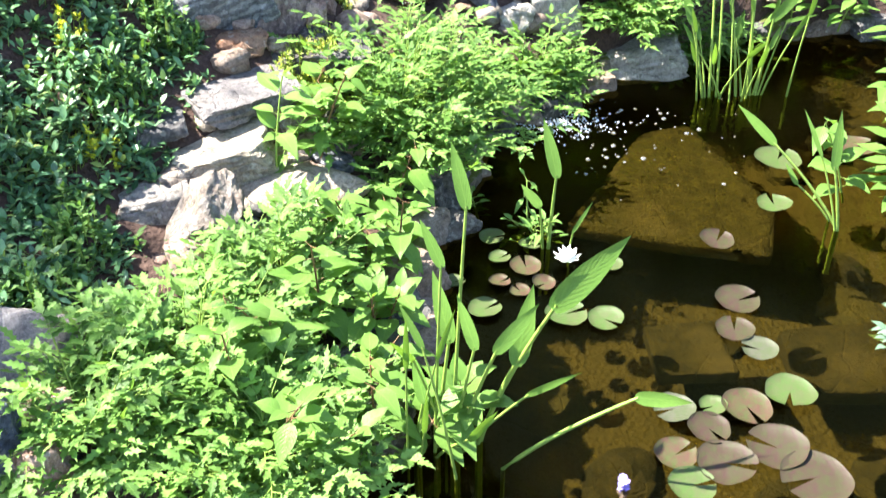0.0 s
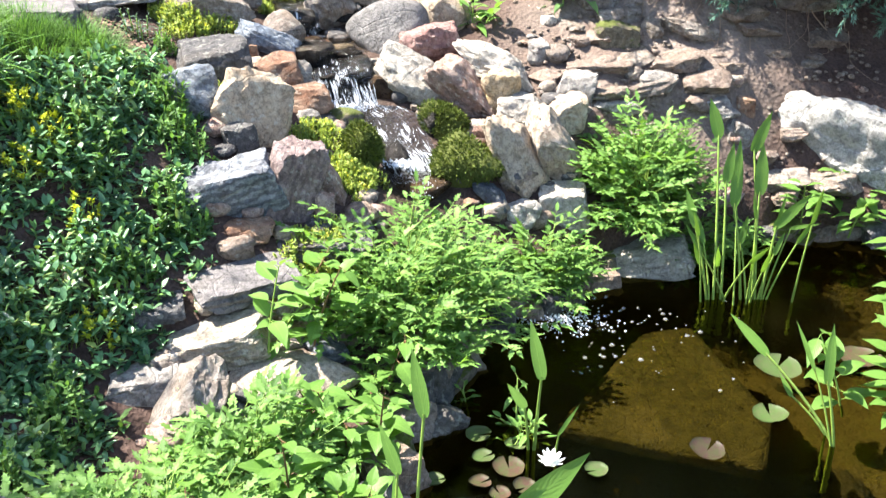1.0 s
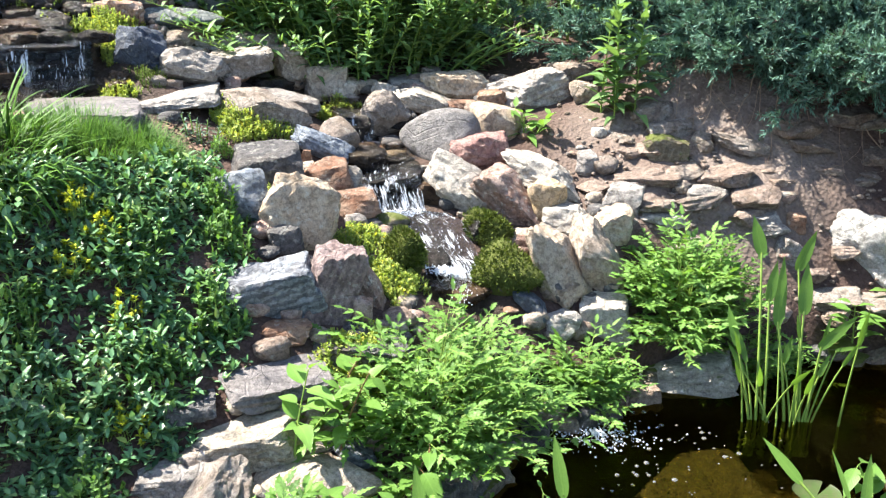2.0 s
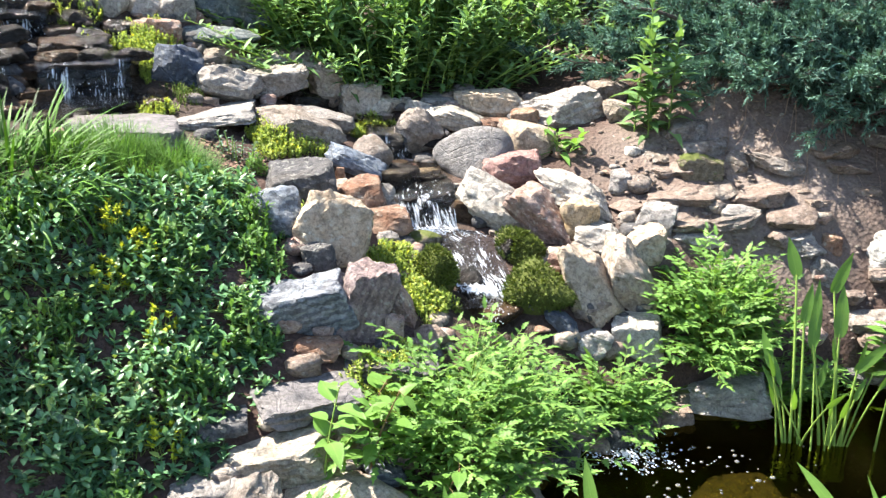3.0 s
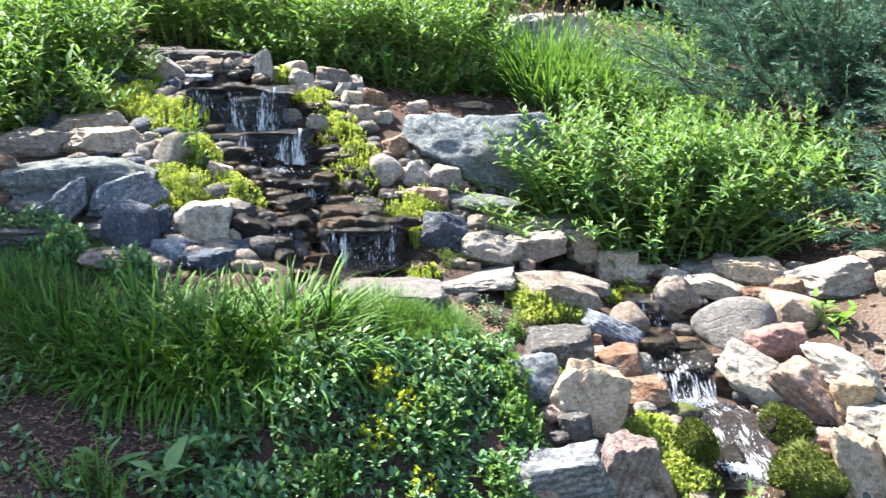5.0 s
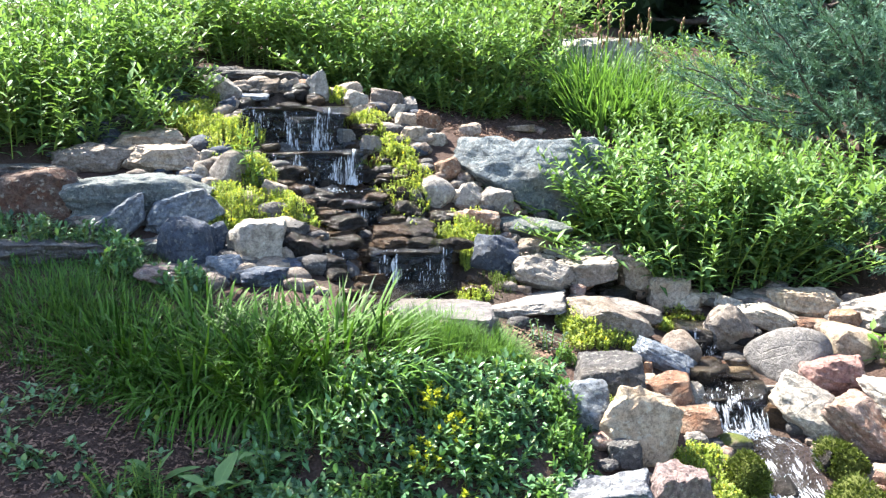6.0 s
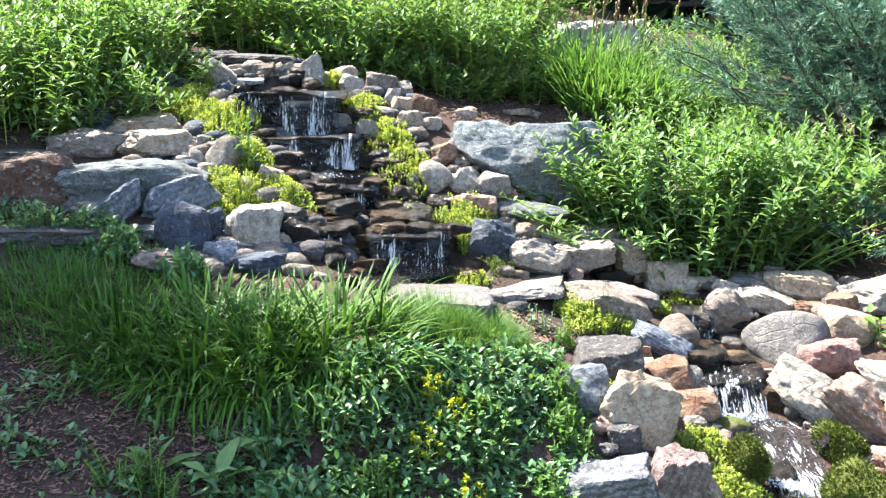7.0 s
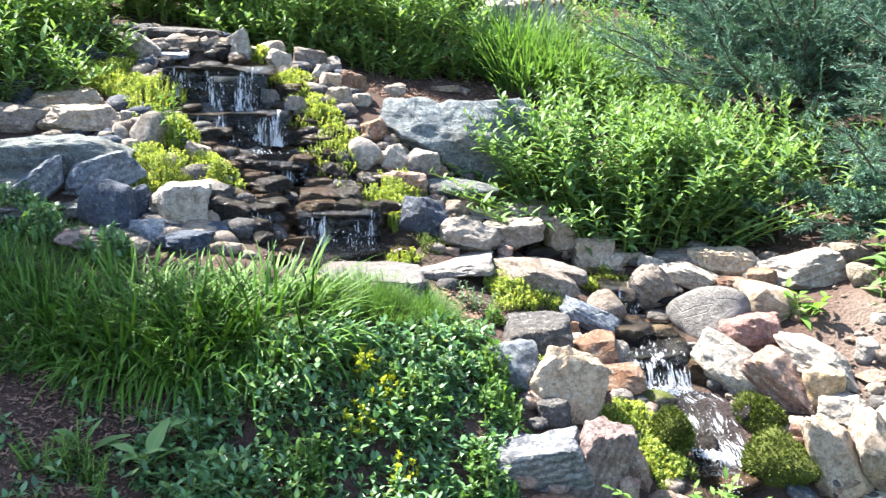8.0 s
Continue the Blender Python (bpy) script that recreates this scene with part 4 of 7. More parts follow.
stone(-3.601, 5.055, 1.950, 0.101, 0.081, 0.049, 37, 0, "brown", "a", 4, 33)
stone(-3.553, 4.859, 1.885, 0.113, 0.147, 0.030, 38, 0, "blue", "s", 4, 34)
stone(-3.518, 5.139, 1.948, 0.044, 0.035, 0.052, 36, 0, "tan", "r", 4, 35)
stone(-3.472, 5.177, 1.944, 0.040, 0.032, 0.060, 35, 0, "tan", "a", 4, 36)
stone(-3.422, 5.214, 1.933, 0.056, 0.045, 0.060, 35, 0, "rust", "a", 4, 37)
stone(-3.323, 5.247, 1.938, 0.078, 0.062, 0.110, 34, 0, "white", "a", 4, 38)
stone(-3.212, 5.450, 1.917, 0.073, 0.059, 0.057, 32, 0, "tan", "a", 4, 39)
stone(-3.050, 5.242, 1.856, 0.072, 0.058, 0.070, 32, 0, "white", "a", 4, 40)
stone(-2.979, 5.496, 1.855, 0.101, 0.081, 0.077, 30, 0, "brown", "a", 4, 41)
stone(-2.732, 5.160, 1.772, 0.039, 0.031, 0.080, 30, 20, "white", "a", 4, 42)
stone(-2.901, 5.636, 1.817, 0.061, 0.049, 0.061, 29, 0, "grey", "a", 4, 43)
stone(-2.662, 5.159, 1.726, 0.070, 0.056, 0.066, 29, 0, "tan", "a", 4, 44)
stone(-2.581, 5.288, 1.716, 0.092, 0.073, 0.086, 28, 0, "rust", "a", 4, 45)
stone(-2.550, 5.042, 1.659, 0.083, 0.066, 0.055, 29, 0, "tan", "a", 4, 46)
stone(-2.464, 5.152, 1.632, 0.061, 0.049, 0.041, 27, 0, "white", "a", 4, 47)
stone(-2.866, 4.874, 1.652, 0.072, 0.057, 0.055, 32, 0, "grey", "a", 4, 48)
stone(-2.645, 4.752, 1.583, 0.071, 0.057, 0.092, 31, 0, "grey", "a", 4, 49)
stone(-2.525, 4.643, 1.455, 0.088, 0.071, 0.052, 30, 0, "grey", "a", 4, 50)
stone(-2.221, 4.828, 1.498, 0.072, 0.057, 0.069, 27, 15, "rust", "a", 4, 51)
stone(-2.169, 4.630, 1.380, 0.094, 0.075, 0.093, 27, 0, "white", "r", 4, 52)
stone(-2.033, 4.704, 1.362, 0.069, 0.055, 0.073, 25, 10, "white", "a", 4, 53)
stone(-2.128, 4.863, 1.441, 0.045, 0.036, 0.042, 26, 0, "tan", "r", 4, 54)
stone(-2.059, 4.846, 1.393, 0.055, 0.034, 0.028, 25, 25, "white", "a", 4, 55)
stone(-1.928, 4.795, 1.331, 0.100, 0.080, 0.075, 24, 0, "grey", "a", 4, 56)
stone(-2.050, 4.574, 1.250, 0.083, 0.066, 0.054, 26, 0, "pink", "a", 4, 57)
stone(-1.927, 4.640, 1.236, 0.101, 0.081, 0.078, 25, 0, "pink", "b", 4, 58)
stone(-1.711, 4.802, 1.197, 0.209, 0.110, 0.064, 22, 8, "green", "r", 5, 59)
stone(-1.736, 4.349, 1.124, 0.126, 0.101, 0.103, 24, 0, "dkblue", "a", 4, 60)
stone(-2.155, 4.432, 1.213, 0.096, 0.077, 0.062, 28, 0, "wet", "r", 4, 61)
stone(-2.285, 4.428, 1.247, 0.061, 0.049, 0.036, 29, 0, "wet", "r", 4, 62)
stone(-1.822, 4.848, 1.283, 0.031, 0.024, 0.036, 23, 0, "pink", "r", 4, 63)
stone(-1.801, 4.653, 1.162, 0.028, 0.022, 0.028, 23, 0, "grey", "r", 4, 64)
stone(-1.757, 4.683, 1.155, 0.031, 0.025, 0.031, 23, 0, "grey", "r", 4, 65)
stone(-2.509, 5.716, 1.664, 0.071, 0.057, 0.048, 25, 0, "tan", "a", 4, 66)
stone(-2.388, 6.265, 1.658, 0.097, 0.126, 0.029, 22, 0, "tan", "s", 4, 67)
stone(-1.912, 6.894, 1.622, 0.102, 0.133, 0.026, 17, 0, "tan", "s", 4, 68)
stone(-1.671, 4.723, 1.119, 0.079, 0.063, 0.047, 22, 0, "tan", "a", 4, 69)
stone(-1.548, 4.899, 1.096, 0.146, 0.190, 0.030, 20, -5, "white", "s", 4, 70)
stone(-1.348, 4.908, 1.060, 0.116, 0.093, 0.088, 18, 0, "tan", "a", 4, 71)
stone(-1.489, 4.384, 1.039, 0.148, 0.119, 0.097, 21, 5, "grey", "a", 5, 72)
stone(-1.607, 4.688, 1.057, 0.078, 0.063, 0.038, 21, 0, "grey", "a", 4, 73)
stone(-1.338, 4.616, 1.023, 0.158, 0.126, 0.082, 18, -10, "grey", "b", 5, 74)
stone(-1.148, 4.780, 0.987, 0.088, 0.071, 0.133, 16, -20, "tan", "a", 5, 75)
stone(-0.981, 4.790, 0.915, 0.111, 0.088, 0.093, 14, 0, "tan", "b", 4, 76)
stone(-0.867, 4.747, 0.874, 0.054, 0.043, 0.068, 13, 0, "white", "r", 4, 77)
stone(-0.816, 4.845, 0.899, 0.024, 0.019, 0.030, 12, 0, "white", "r", 4, 78)
stone(-1.135, 4.262, 0.895, 0.218, 0.113, 0.071, 17, 20, "brown", "a", 5, 79)
stone(-1.054, 4.462, 0.878, 0.132, 0.072, 0.047, 16, 12, "grey", "a", 4, 80)
stone(-1.688, 3.692, 0.966, 0.240, 0.264, 0.055, 27, 0, "slabgrey", "s", 5, 81)
stone(-1.508, 4.178, 0.944, 0.207, 0.239, 0.038, 22, -3, "grey", "s", 5, 82)
stone(-0.832, 4.158, 0.766, 0.136, 0.072, 0.056, 14, 28, "blue", "a", 5, 83)
stone(-0.784, 4.261, 0.784, 0.093, 0.074, 0.084, 13, 15, "brown", "r", 4, 84)
stone(-0.641, 4.568, 0.823, 0.109, 0.087, 0.110, 11, 25, "brown", "a", 5, 85)
stone(-0.688, 4.814, 0.879, 0.071, 0.057, 0.049, 11, 0, "white", "a", 4, 86)
stone(-0.496, 4.750, 0.854, 0.143, 0.097, 0.054, 8, 12, "white", "a", 5, 87)
stone(-0.615, 5.018, 0.894, 0.127, 0.166, 0.031, 9, 0, "grey", "s", 4, 88)
stone(-0.367, 4.961, 0.888, 0.163, 0.126, 0.071, 7, 0, "quartz", "a", 5, 89)
stone(-0.356, 4.421, 0.761, 0.187, 0.149, 0.136, 7, 0, "bigrnd", "r", 5, 90)
stone(-0.298, 4.842, 0.832, 0.098, 0.127, 0.026, 6, 0, "rust", "s", 4, 91)
stone(-0.156, 4.793, 0.851, 0.075, 0.060, 0.059, 4, 0, "rust", "a", 4, 92)
stone(-0.124, 4.590, 0.796, 0.125, 0.100, 0.092, 4, 0, "tan", "a", 4, 93)
stone(-0.162, 4.330, 0.707, 0.129, 0.103, 0.102, 5, 0, "red", "a", 5, 94)
stone(-0.221, 4.099, 0.642, 0.160, 0.125, 0.092, 6, 40, "white", "a", 5, 95)
stone(-0.751, 3.887, 0.695, 0.103, 0.082, 0.071, 14, -10, "rust", "a", 4, 96)
stone(-0.671, 3.948, 0.668, 0.058, 0.046, 0.069, 13, 0, "grey", "a", 4, 97)
stone(-0.612, 3.822, 0.607, 0.100, 0.080, 0.060, 12, 0, "rust", "a", 4, 98)
stone(-0.586, 3.728, 0.572, 0.055, 0.044, 0.032, 12, 0, "grey", "a", 4, 99)
stone(-0.743, 3.502, 0.666, 0.145, 0.113, 0.165, 15, 0, "quartz", "a", 5, 100)
stone(-0.947, 3.717, 0.761, 0.160, 0.128, 0.114, 17, 0, "dkgrey", "b", 5, 101)
stone(-0.958, 3.449, 0.738, 0.099, 0.079, 0.100, 19, 0, "blue", "a", 4, 102)
stone(-0.863, 4.001, 0.737, 0.026, 0.021, 0.045, 15, 0, "rust", "a", 4, 103)
stone(-0.735, 3.105, 0.505, 0.170, 0.115, 0.112, 19, -14, "striped", "b", 5, 104)
stone(-0.560, 3.214, 0.485, 0.180, 0.125, 0.098, 16, -70, "purple", "b", 5, 105)
stone(-0.438, 3.323, 0.441, 0.105, 0.052, 0.044, 13, 60, "pink", "a", 4, 106)
stone(-0.439, 3.188, 0.407, 0.036, 0.029, 0.070, 13, 0, "pink", "a", 4, 107)
stone(-0.359, 3.245, 0.359, 0.073, 0.086, 0.025, 12, 0, "tan", "s", 4, 108)
stone(-0.663, 3.002, 0.407, 0.085, 0.068, 0.039, 18, 0, "rust", "a", 4, 109)
stone(-0.763, 3.364, 0.594, 0.065, 0.052, 0.066, 18, 0, "dkgrey", "a", 4, 110)
stone(0.125, 4.223, 0.660, 0.195, 0.131, 0.071, 3, 20, "white", "a", 5, 111)
stone(-0.007, 4.078, 0.603, 0.169, 0.135, 0.086, 5, 42, "pink", "a", 5, 112)
stone(0.153, 4.074, 0.589, 0.080, 0.064, 0.090, 2, 0, "ochre", "a", 4, 113)
stone(0.247, 3.996, 0.537, 0.102, 0.082, 0.064, 1, -10, "white", "a", 4, 114)
stone(-0.103, 4.036, 0.563, 0.056, 0.045, 0.035, 6, 0, "brown", "a", 4, 115)
stone(0.422, 3.978, 0.521, 0.087, 0.070, 0.092, -2, 0, "quartz", "a", 4, 116)
stone(0.463, 4.124, 0.589, 0.086, 0.068, 0.074, -2, 0, "grey", "a", 4, 117)
stone(0.638, 4.162, 0.526, 0.105, 0.125, 0.028, -4, 5, "white", "s", 4, 118)
stone(0.220, 3.717, 0.420, 0.204, 0.105, 0.085, 1, 62, "tan", "a", 5, 119)
stone(0.367, 3.846, 0.403, 0.190, 0.145, 0.100, -1, 50, "tan", "a", 5, 120)
stone(0.129, 3.583, 0.321, 0.093, 0.074, 0.044, 3, 50, "dkblue", "a", 4, 121)
stone(0.248, 3.571, 0.252, 0.078, 0.062, 0.064, 1, 0, "white", "a", 4, 122)
stone(0.417, 3.672, 0.244, 0.111, 0.088, 0.095, -2, 0, "white", "b", 4, 123)
stone(1.205, 4.251, 0.482, 0.044, 0.036, 0.057, -12, 0, "rust", "a", 4, 124)
stone(1.047, 4.255, 0.490, 0.134, 0.104, 0.055, -10, 0, "grey", "a", 5, 125)
stone(1.170, 4.174, 0.380, 0.067, 0.053, 0.075, -12, 0, "grey", "a", 4, 126)
stone(-0.002, 4.901, 0.904, 0.211, 0.156, 0.088, 4, -8, "white", "a", 5, 127)
stone(0.271, 4.852, 0.900, 0.066, 0.053, 0.057, 1, 0, "tan", "a", 4, 128)
stone(0.194, 5.099, 0.950, 0.125, 0.100, 0.059, 1, 0, "brown", "a", 4, 129)
stone(0.582, 4.669, 0.860, 0.098, 0.078, 0.059, -3, 0, "brown", "a", 4, 130)
stone(0.656, 4.464, 0.742, 0.100, 0.080, 0.062, -4, 0, "mossy", "a", 4, 131)
stone(0.808, 4.499, 0.759, 0.055, 0.044, 0.053, -6, 0, "brown", "a", 4, 132)
stone(0.312, 4.326, 0.690, 0.049, 0.039, 0.058, 0, 0, "grey", "a", 4, 133)
stone(0.582, 4.340, 0.643, 0.149, 0.156, 0.031, -4, 0, "earth", "s", 5, 134)
stone(0.815, 4.243, 0.587, 0.087, 0.069, 0.060, -7, 0, "grey", "a", 4, 135)
stone(0.078, 3.819, 0.478, 0.037, 0.030, 0.051, 4, 0, "pink", "a", 4, 136)
stone(-0.677, 2.863, 0.335, 0.200, 0.245, 0.040, 19, 0, "slabgrey", "s", 5, 137)
stone(-0.447, 3.092, 0.345, 0.185, 0.170, 0.034, 14, 0, "dkgrey", "s", 5, 138)
stone(-0.872, 2.640, 0.325, 0.087, 0.113, 0.030, 24, 0, "dkgrey", "s", 4, 139)
stone(-0.664, 2.600, 0.224, 0.165, 0.120, 0.062, 21, -8, "tanw", "b", 5, 140)
stone(-0.482, 2.667, 0.191, 0.067, 0.048, 0.025, 17, 0, "tan", "a", 4, 141)
stone(-0.503, 2.713, 0.225, 0.037, 0.030, 0.034, 17, 0, "pink", "a", 4, 142)
stone(-0.515, 2.774, 0.245, 0.064, 0.045, 0.015, 17, 0, "red", "s", 4, 143)
stone(-0.417, 2.790, 0.227, 0.045, 0.029, 0.020, 15, 20, "grey", "a", 4, 144)
stone(-0.489, 2.842, 0.289, 0.027, 0.022, 0.057, 16, 0, "grey", "a", 4, 145)
stone(-0.364, 2.677, 0.164, 0.083, 0.060, 0.033, 14, 15, "striped", "a", 4, 146)
stone(0.323, 3.643, 0.244, 0.062, 0.064, 0.019, -0, 0, "tan", "s", 4, 147)
stone(0.687, 3.700, 0.010, 0.270, 0.140, 0.080, -8, -10, "white", "b", 5, 148)
stone(1.495, 4.085, -0.037, 0.139, 0.118, 0.033, -18, 0, "earth", "s", 5, 149)
stone(1.713, 4.058, -0.053, 0.173, 0.127, 0.036, -21, 0, "earth", "s", 5, 150)
stone(0.989, 3.953, -0.046, 0.095, 0.076, 0.049, -12, 0, "brown", "a", 4, 151)
stone(-0.438, 2.546, 0.128, 0.200, 0.125, 0.080, 14, -5, "tan", "r", 5, 152)
stone(-0.846, 2.404, 0.197, 0.116, 0.086, 0.047, 23, 5, "grey", "b", 5, 153)
stone(-0.709, 2.316, 0.154, 0.170, 0.125, 0.073, 21, -45, "brown", "a", 5, 154)
stone(-0.686, 2.195, 0.122, 0.077, 0.062, 0.087, 22, 0, "pink", "b", 4, 155)
stone(1.670, 4.285, 0.255, 0.390, 0.270, 0.280, -19, 8, "bigwhite", "b", 6, 156)
stone(-0.978, 1.787, 0.157, 0.135, 0.108, 0.130, 29, 10, "slabgrey", "r", 5, 157)
stone(-0.931, 1.458, 0.162, 0.050, 0.040, 0.156, 33, 0, "dkblue", "a", 5, 158)
stone(-0.890, 1.580, 0.130, 0.068, 0.054, 0.091, 29, 0, "pink", "a", 5, 159)
stone(-0.846, 1.433, 0.128, 0.060, 0.048, 0.090, 31, 0, "pink", "a", 5, 160)
stone(-0.807, 1.794, 0.117, 0.062, 0.050, 0.064, 24, 0, "pink", "a", 4, 161)
stone(-0.689, 1.514, 0.105, 0.051, 0.041, 0.062, 24, 0, "blue", "a", 4, 162)
stone(-0.242, 3.670, 0.418, 0.062, 0.049, 0.081, 9, 0, "wet", "r", 4, 163)
stone(-0.142, 3.588, 0.345, 0.121, 0.097, 0.052, 7, 0, "wetbrown", "r", 5, 164)
stone(-0.484, 3.853, 0.524, 0.093, 0.075, 0.049, 12, 0, "mossy", "r", 4, 165)
stone(-0.105, 3.850, 0.505, 0.055, 0.050, 0.065, 7, 0, "wet", "a", 4, 166)
stone(-0.341, 4.058, 0.597, 0.057, 0.046, 0.060, 9, 0, "wetbrown", "a", 4, 167)
stone(-0.366, 3.569, 0.490, 0.086, 0.069, 0.111, 11, 0, "moss", "r", 4, 168)
stone(-0.072, 3.854, 0.513, 0.093, 0.075, 0.087, 6, 0, "moss", "r", 4, 169)
stone(0.031, 3.659, 0.422, 0.135, 0.108, 0.112, 4, 0, "moss", "r", 5, 170)
stone(-3.816, 4.628, 1.915, 0.102, 0.082, 0.083, 41, 0, "moss", "r", 4, 171)


# ---- water plants ----
PAD_WORDS = {"purple": "purple-brown round lily pad floating on the pond", "green": "green round lily pad floating on the pond",
             "mixed": "green and red mottled lily pad floating on the pond", "grey": "grey-green lily pad floating on the pond"}


def lily_pad(x, y, r, notch, tone, seed):
    rng = np.random.default_rng(seed)
    k, r = 36, r * 0.93
    ang = np.radians(notch) + np.linspace(0.16, 2 * np.pi - 0.16, k)
    verts = [(-0.06 * r * math.cos(radians(notch)), -0.06 * r * math.sin(radians(notch)), 0.004)]
    lift, ph = rng.uniform(0.0, 0.010), rng.uniform(0, 6)
    wob = 1 + 0.03 * np.sin(ang * 3 + ph) + 0.015 * np.sin(ang * 7 + ph)
    for f, z in ((0.55, 0.005), (0.93, 0.006), (1.0, 0.010)):
        for a, w in zip(ang, wob):
            verts.append((r * f * w * math.cos(a), r * f * w * math.sin(a), z + lift * max(0, math.sin(a + ph)) * f))
    tris = [(0, 1 + i, 2 + i) for i in range(k - 1)]
    quads = [(1 + b * k + i, 1 + (b + 1) * k + i, 2 + (b + 1) * k + i, 2 + b * k + i) for b in (0, 1) for i in range(k - 1)]
    ob = new("lily_pad", mesh_of("lily_pad", verts, [np.array(tris), np.array(quads)], PADS[tone]))
    ob.location = (x, y, 0.0)
    return tagged(ob, PAD_WORDS[tone], "lily pad", "lily pads")


def reed_plant(label, x, y):
    ob = thing("pickerelweed", x, y, -0.30, label, "water plant")
    return ob


def reed_stem(plant, base, neck, tip, width):
    """One leaf stalk from the pond bed through the water to its leaf."""
    base, neck, tip = (np.asarray(p, float) for p in (base, neck, tip))
    off = np.array(plant.location)
    down = base + np.array([0, 0, -0.30])
    s = np.linspace(0, 1, 8)[:, None]
    rise = base + (neck - base) * s
    bend = (neck - base) * (1, 1, 0)
    rise = rise - bend * (0.25 * s * (1 - s)) * 1.2
    thick = max(0.0025, min(0.0055, 0.09 * width + 0.002))
    soup = Soup()
    tube(soup, np.concatenate([[down], rise]) - off, thick * 1.2, thick * 0.7, 6)
    stalk = part("stalk", soup.mesh("stalk", STEM), plant)
    blade = Soup()
    way = tip - neck
    face = unit(cross(cross(way, (0.1, -1.0, 0.55)), way))
    leaves(blade, neck - off, way, face, np.linalg.norm(way), width, LEAF_ARROW, droop=0.03, fold=0.22, wave=0.03)
    part("leaf", blade.mesh("leaf", LEAF["reed"]), plant)
    return stalk


LEAF_ARROW = [(-0.06, 0.20), (0.0, 0.36), (0.1, 0.47), (0.25, 0.5), (0.45, 0.46), (0.65, 0.34), (0.85, 0.16), (1.0, 0.01)]


def pad_skin(name, a, b):
    n = Nodes(name)
    pos = n.add("TexCoord").outputs["Object"]
    f = n.noise(pos, 60.0, 6, 0.75)
    rim = n.add("VectorMath", {"operation": "LENGTH"}, i0=pos).outputs["Value"]
    xyz = n.add("SeparateXYZ", Vector=pos)
    turned = n.add("Math", {"operation": "ARCTAN2"}, i0=xyz.outputs["Y"], i1=xyz.outputs["X"]).outputs[0]
    rays = n.add("Math", {"operation": "SINE"}, i0=n.add("Math", {"operation": "MULTIPLY"}, i0=turned, i1=15.0).outputs[0]).outputs[0]
    colour = n.mix("MIX", n.ramp(f, [(0.38, grey(0)), (0.62, grey(1))]), (*a, 1), (*b, 1))
    colour = n.mix("MULTIPLY", 0.25, colour, n.ramp(rays, [(0.0, grey(0.9)), (0.92, grey(0.9)), (1.0, grey(1.08))]))
    colour = n.mix("MIX", n.ramp(rim, [(0.05, grey(0)), (0.09, grey(0.3))]), colour, (0.052, 0.044, 0.030, 1))
    n.put(n.shader, "Base Color", colour)
    n.put(n.shader, "Roughness", 0.5)
    n.put(n.shader, "Specular IOR Level", 0.15)
    n.put(n.shader, "Normal", n.bump(n.mix("MIX", 0.03, f, rays), 0.4, 0.004))
    return n.mat


PADS = {"purple": pad_skin("purple_pad", (0.034, 0.018, 0.016), (0.028, 0.030, 0.012)), "green": pad_skin("green_pad", (0.036, 0.068, 0.016), (0.048, 0.058, 0.024)),
        "mixed": pad_skin("mottled_pad", (0.036, 0.046, 0.015), (0.052, 0.027, 0.020)), "grey": pad_skin("grey_pad", (0.052, 0.052, 0.038), (0.040, 0.052, 0.024))}


# ---- things in and on the pond ----
lily_pad(0.786, 2.165, 0.065, 20, "purple", 1)
lily_pad(0.747, 2.039, 0.055, 80, "purple", 2)
lily_pad(0.792, 1.960, 0.051, 160, "grey", 3)
lily_pad(0.825, 1.799, 0.067, 250, "green", 4)
lily_pad(0.708, 1.750, 0.065, 290, "mixed", 5)
lily_pad(0.531, 1.746, 0.055, 200, "grey", 6)
lily_pad(0.602, 1.679, 0.054, 300, "purple", 7)
lily_pad(0.509, 1.599, 0.053, 30, "mixed", 8)
lily_pad(0.616, 1.570, 0.073, 340, "purple", 9)
lily_pad(0.743, 1.617, 0.075, 150, "purple", 10)
lily_pad(0.803, 1.525, 0.085, 200, "purple", 11)
lily_pad(0.528, 1.506, 0.057, 10, "green", 12)
lily_pad(0.794, 2.455, 0.055, 60, "purple", 13)
lily_pad(1.015, 2.650, 0.058, 90, "green", 14)
lily_pad(1.105, 2.931, 0.083, 60, "green", 15)
lily_pad(0.092, 2.138, 0.050, 30, "green", 16)
lily_pad(0.413, 2.087, 0.052, 320, "green", 17)
lily_pad(0.312, 2.114, 0.062, 20, "green", 18)
lily_pad(0.217, 2.331, 0.049, 100, "mixed", 19)
lily_pad(0.143, 2.376, 0.035, 30, "green", 20)
lily_pad(0.138, 2.259, 0.034, 30, "mixed", 21)
lily_pad(0.125, 2.482, 0.042, 0, "green", 22)
lily_pad(0.235, 2.440, 0.035, 0, "green", 23)
lily_pad(0.010, 2.261, 0.033, 10, "green", 24)
lily_pad(0.464, 2.338, 0.036, 200, "green", 25)
lily_pad(0.626, 1.753, 0.036, 200, "green", 26)
lily_pad(1.394, 3.008, 0.074, 20, "mixed", 27)
lily_pad(0.263, 2.248, 0.036, 220, "mixed", 28)
lily_pad(0.193, 2.216, 0.032, 120, "mixed", 29)
REEDS = reed_plant("pickerelweed in the pond edge with arrow-shaped green leaves", -0.001, 1.565)
reed_stem(REEDS, (0.059, 1.643, 0.000), (0.217, 1.613, 0.429), (0.368, 1.681, 0.559), 0.058)
reed_stem(REEDS, (-0.000, 1.617, 0.000), (0.033, 1.683, 0.627), (0.003, 1.752, 0.742), 0.031)
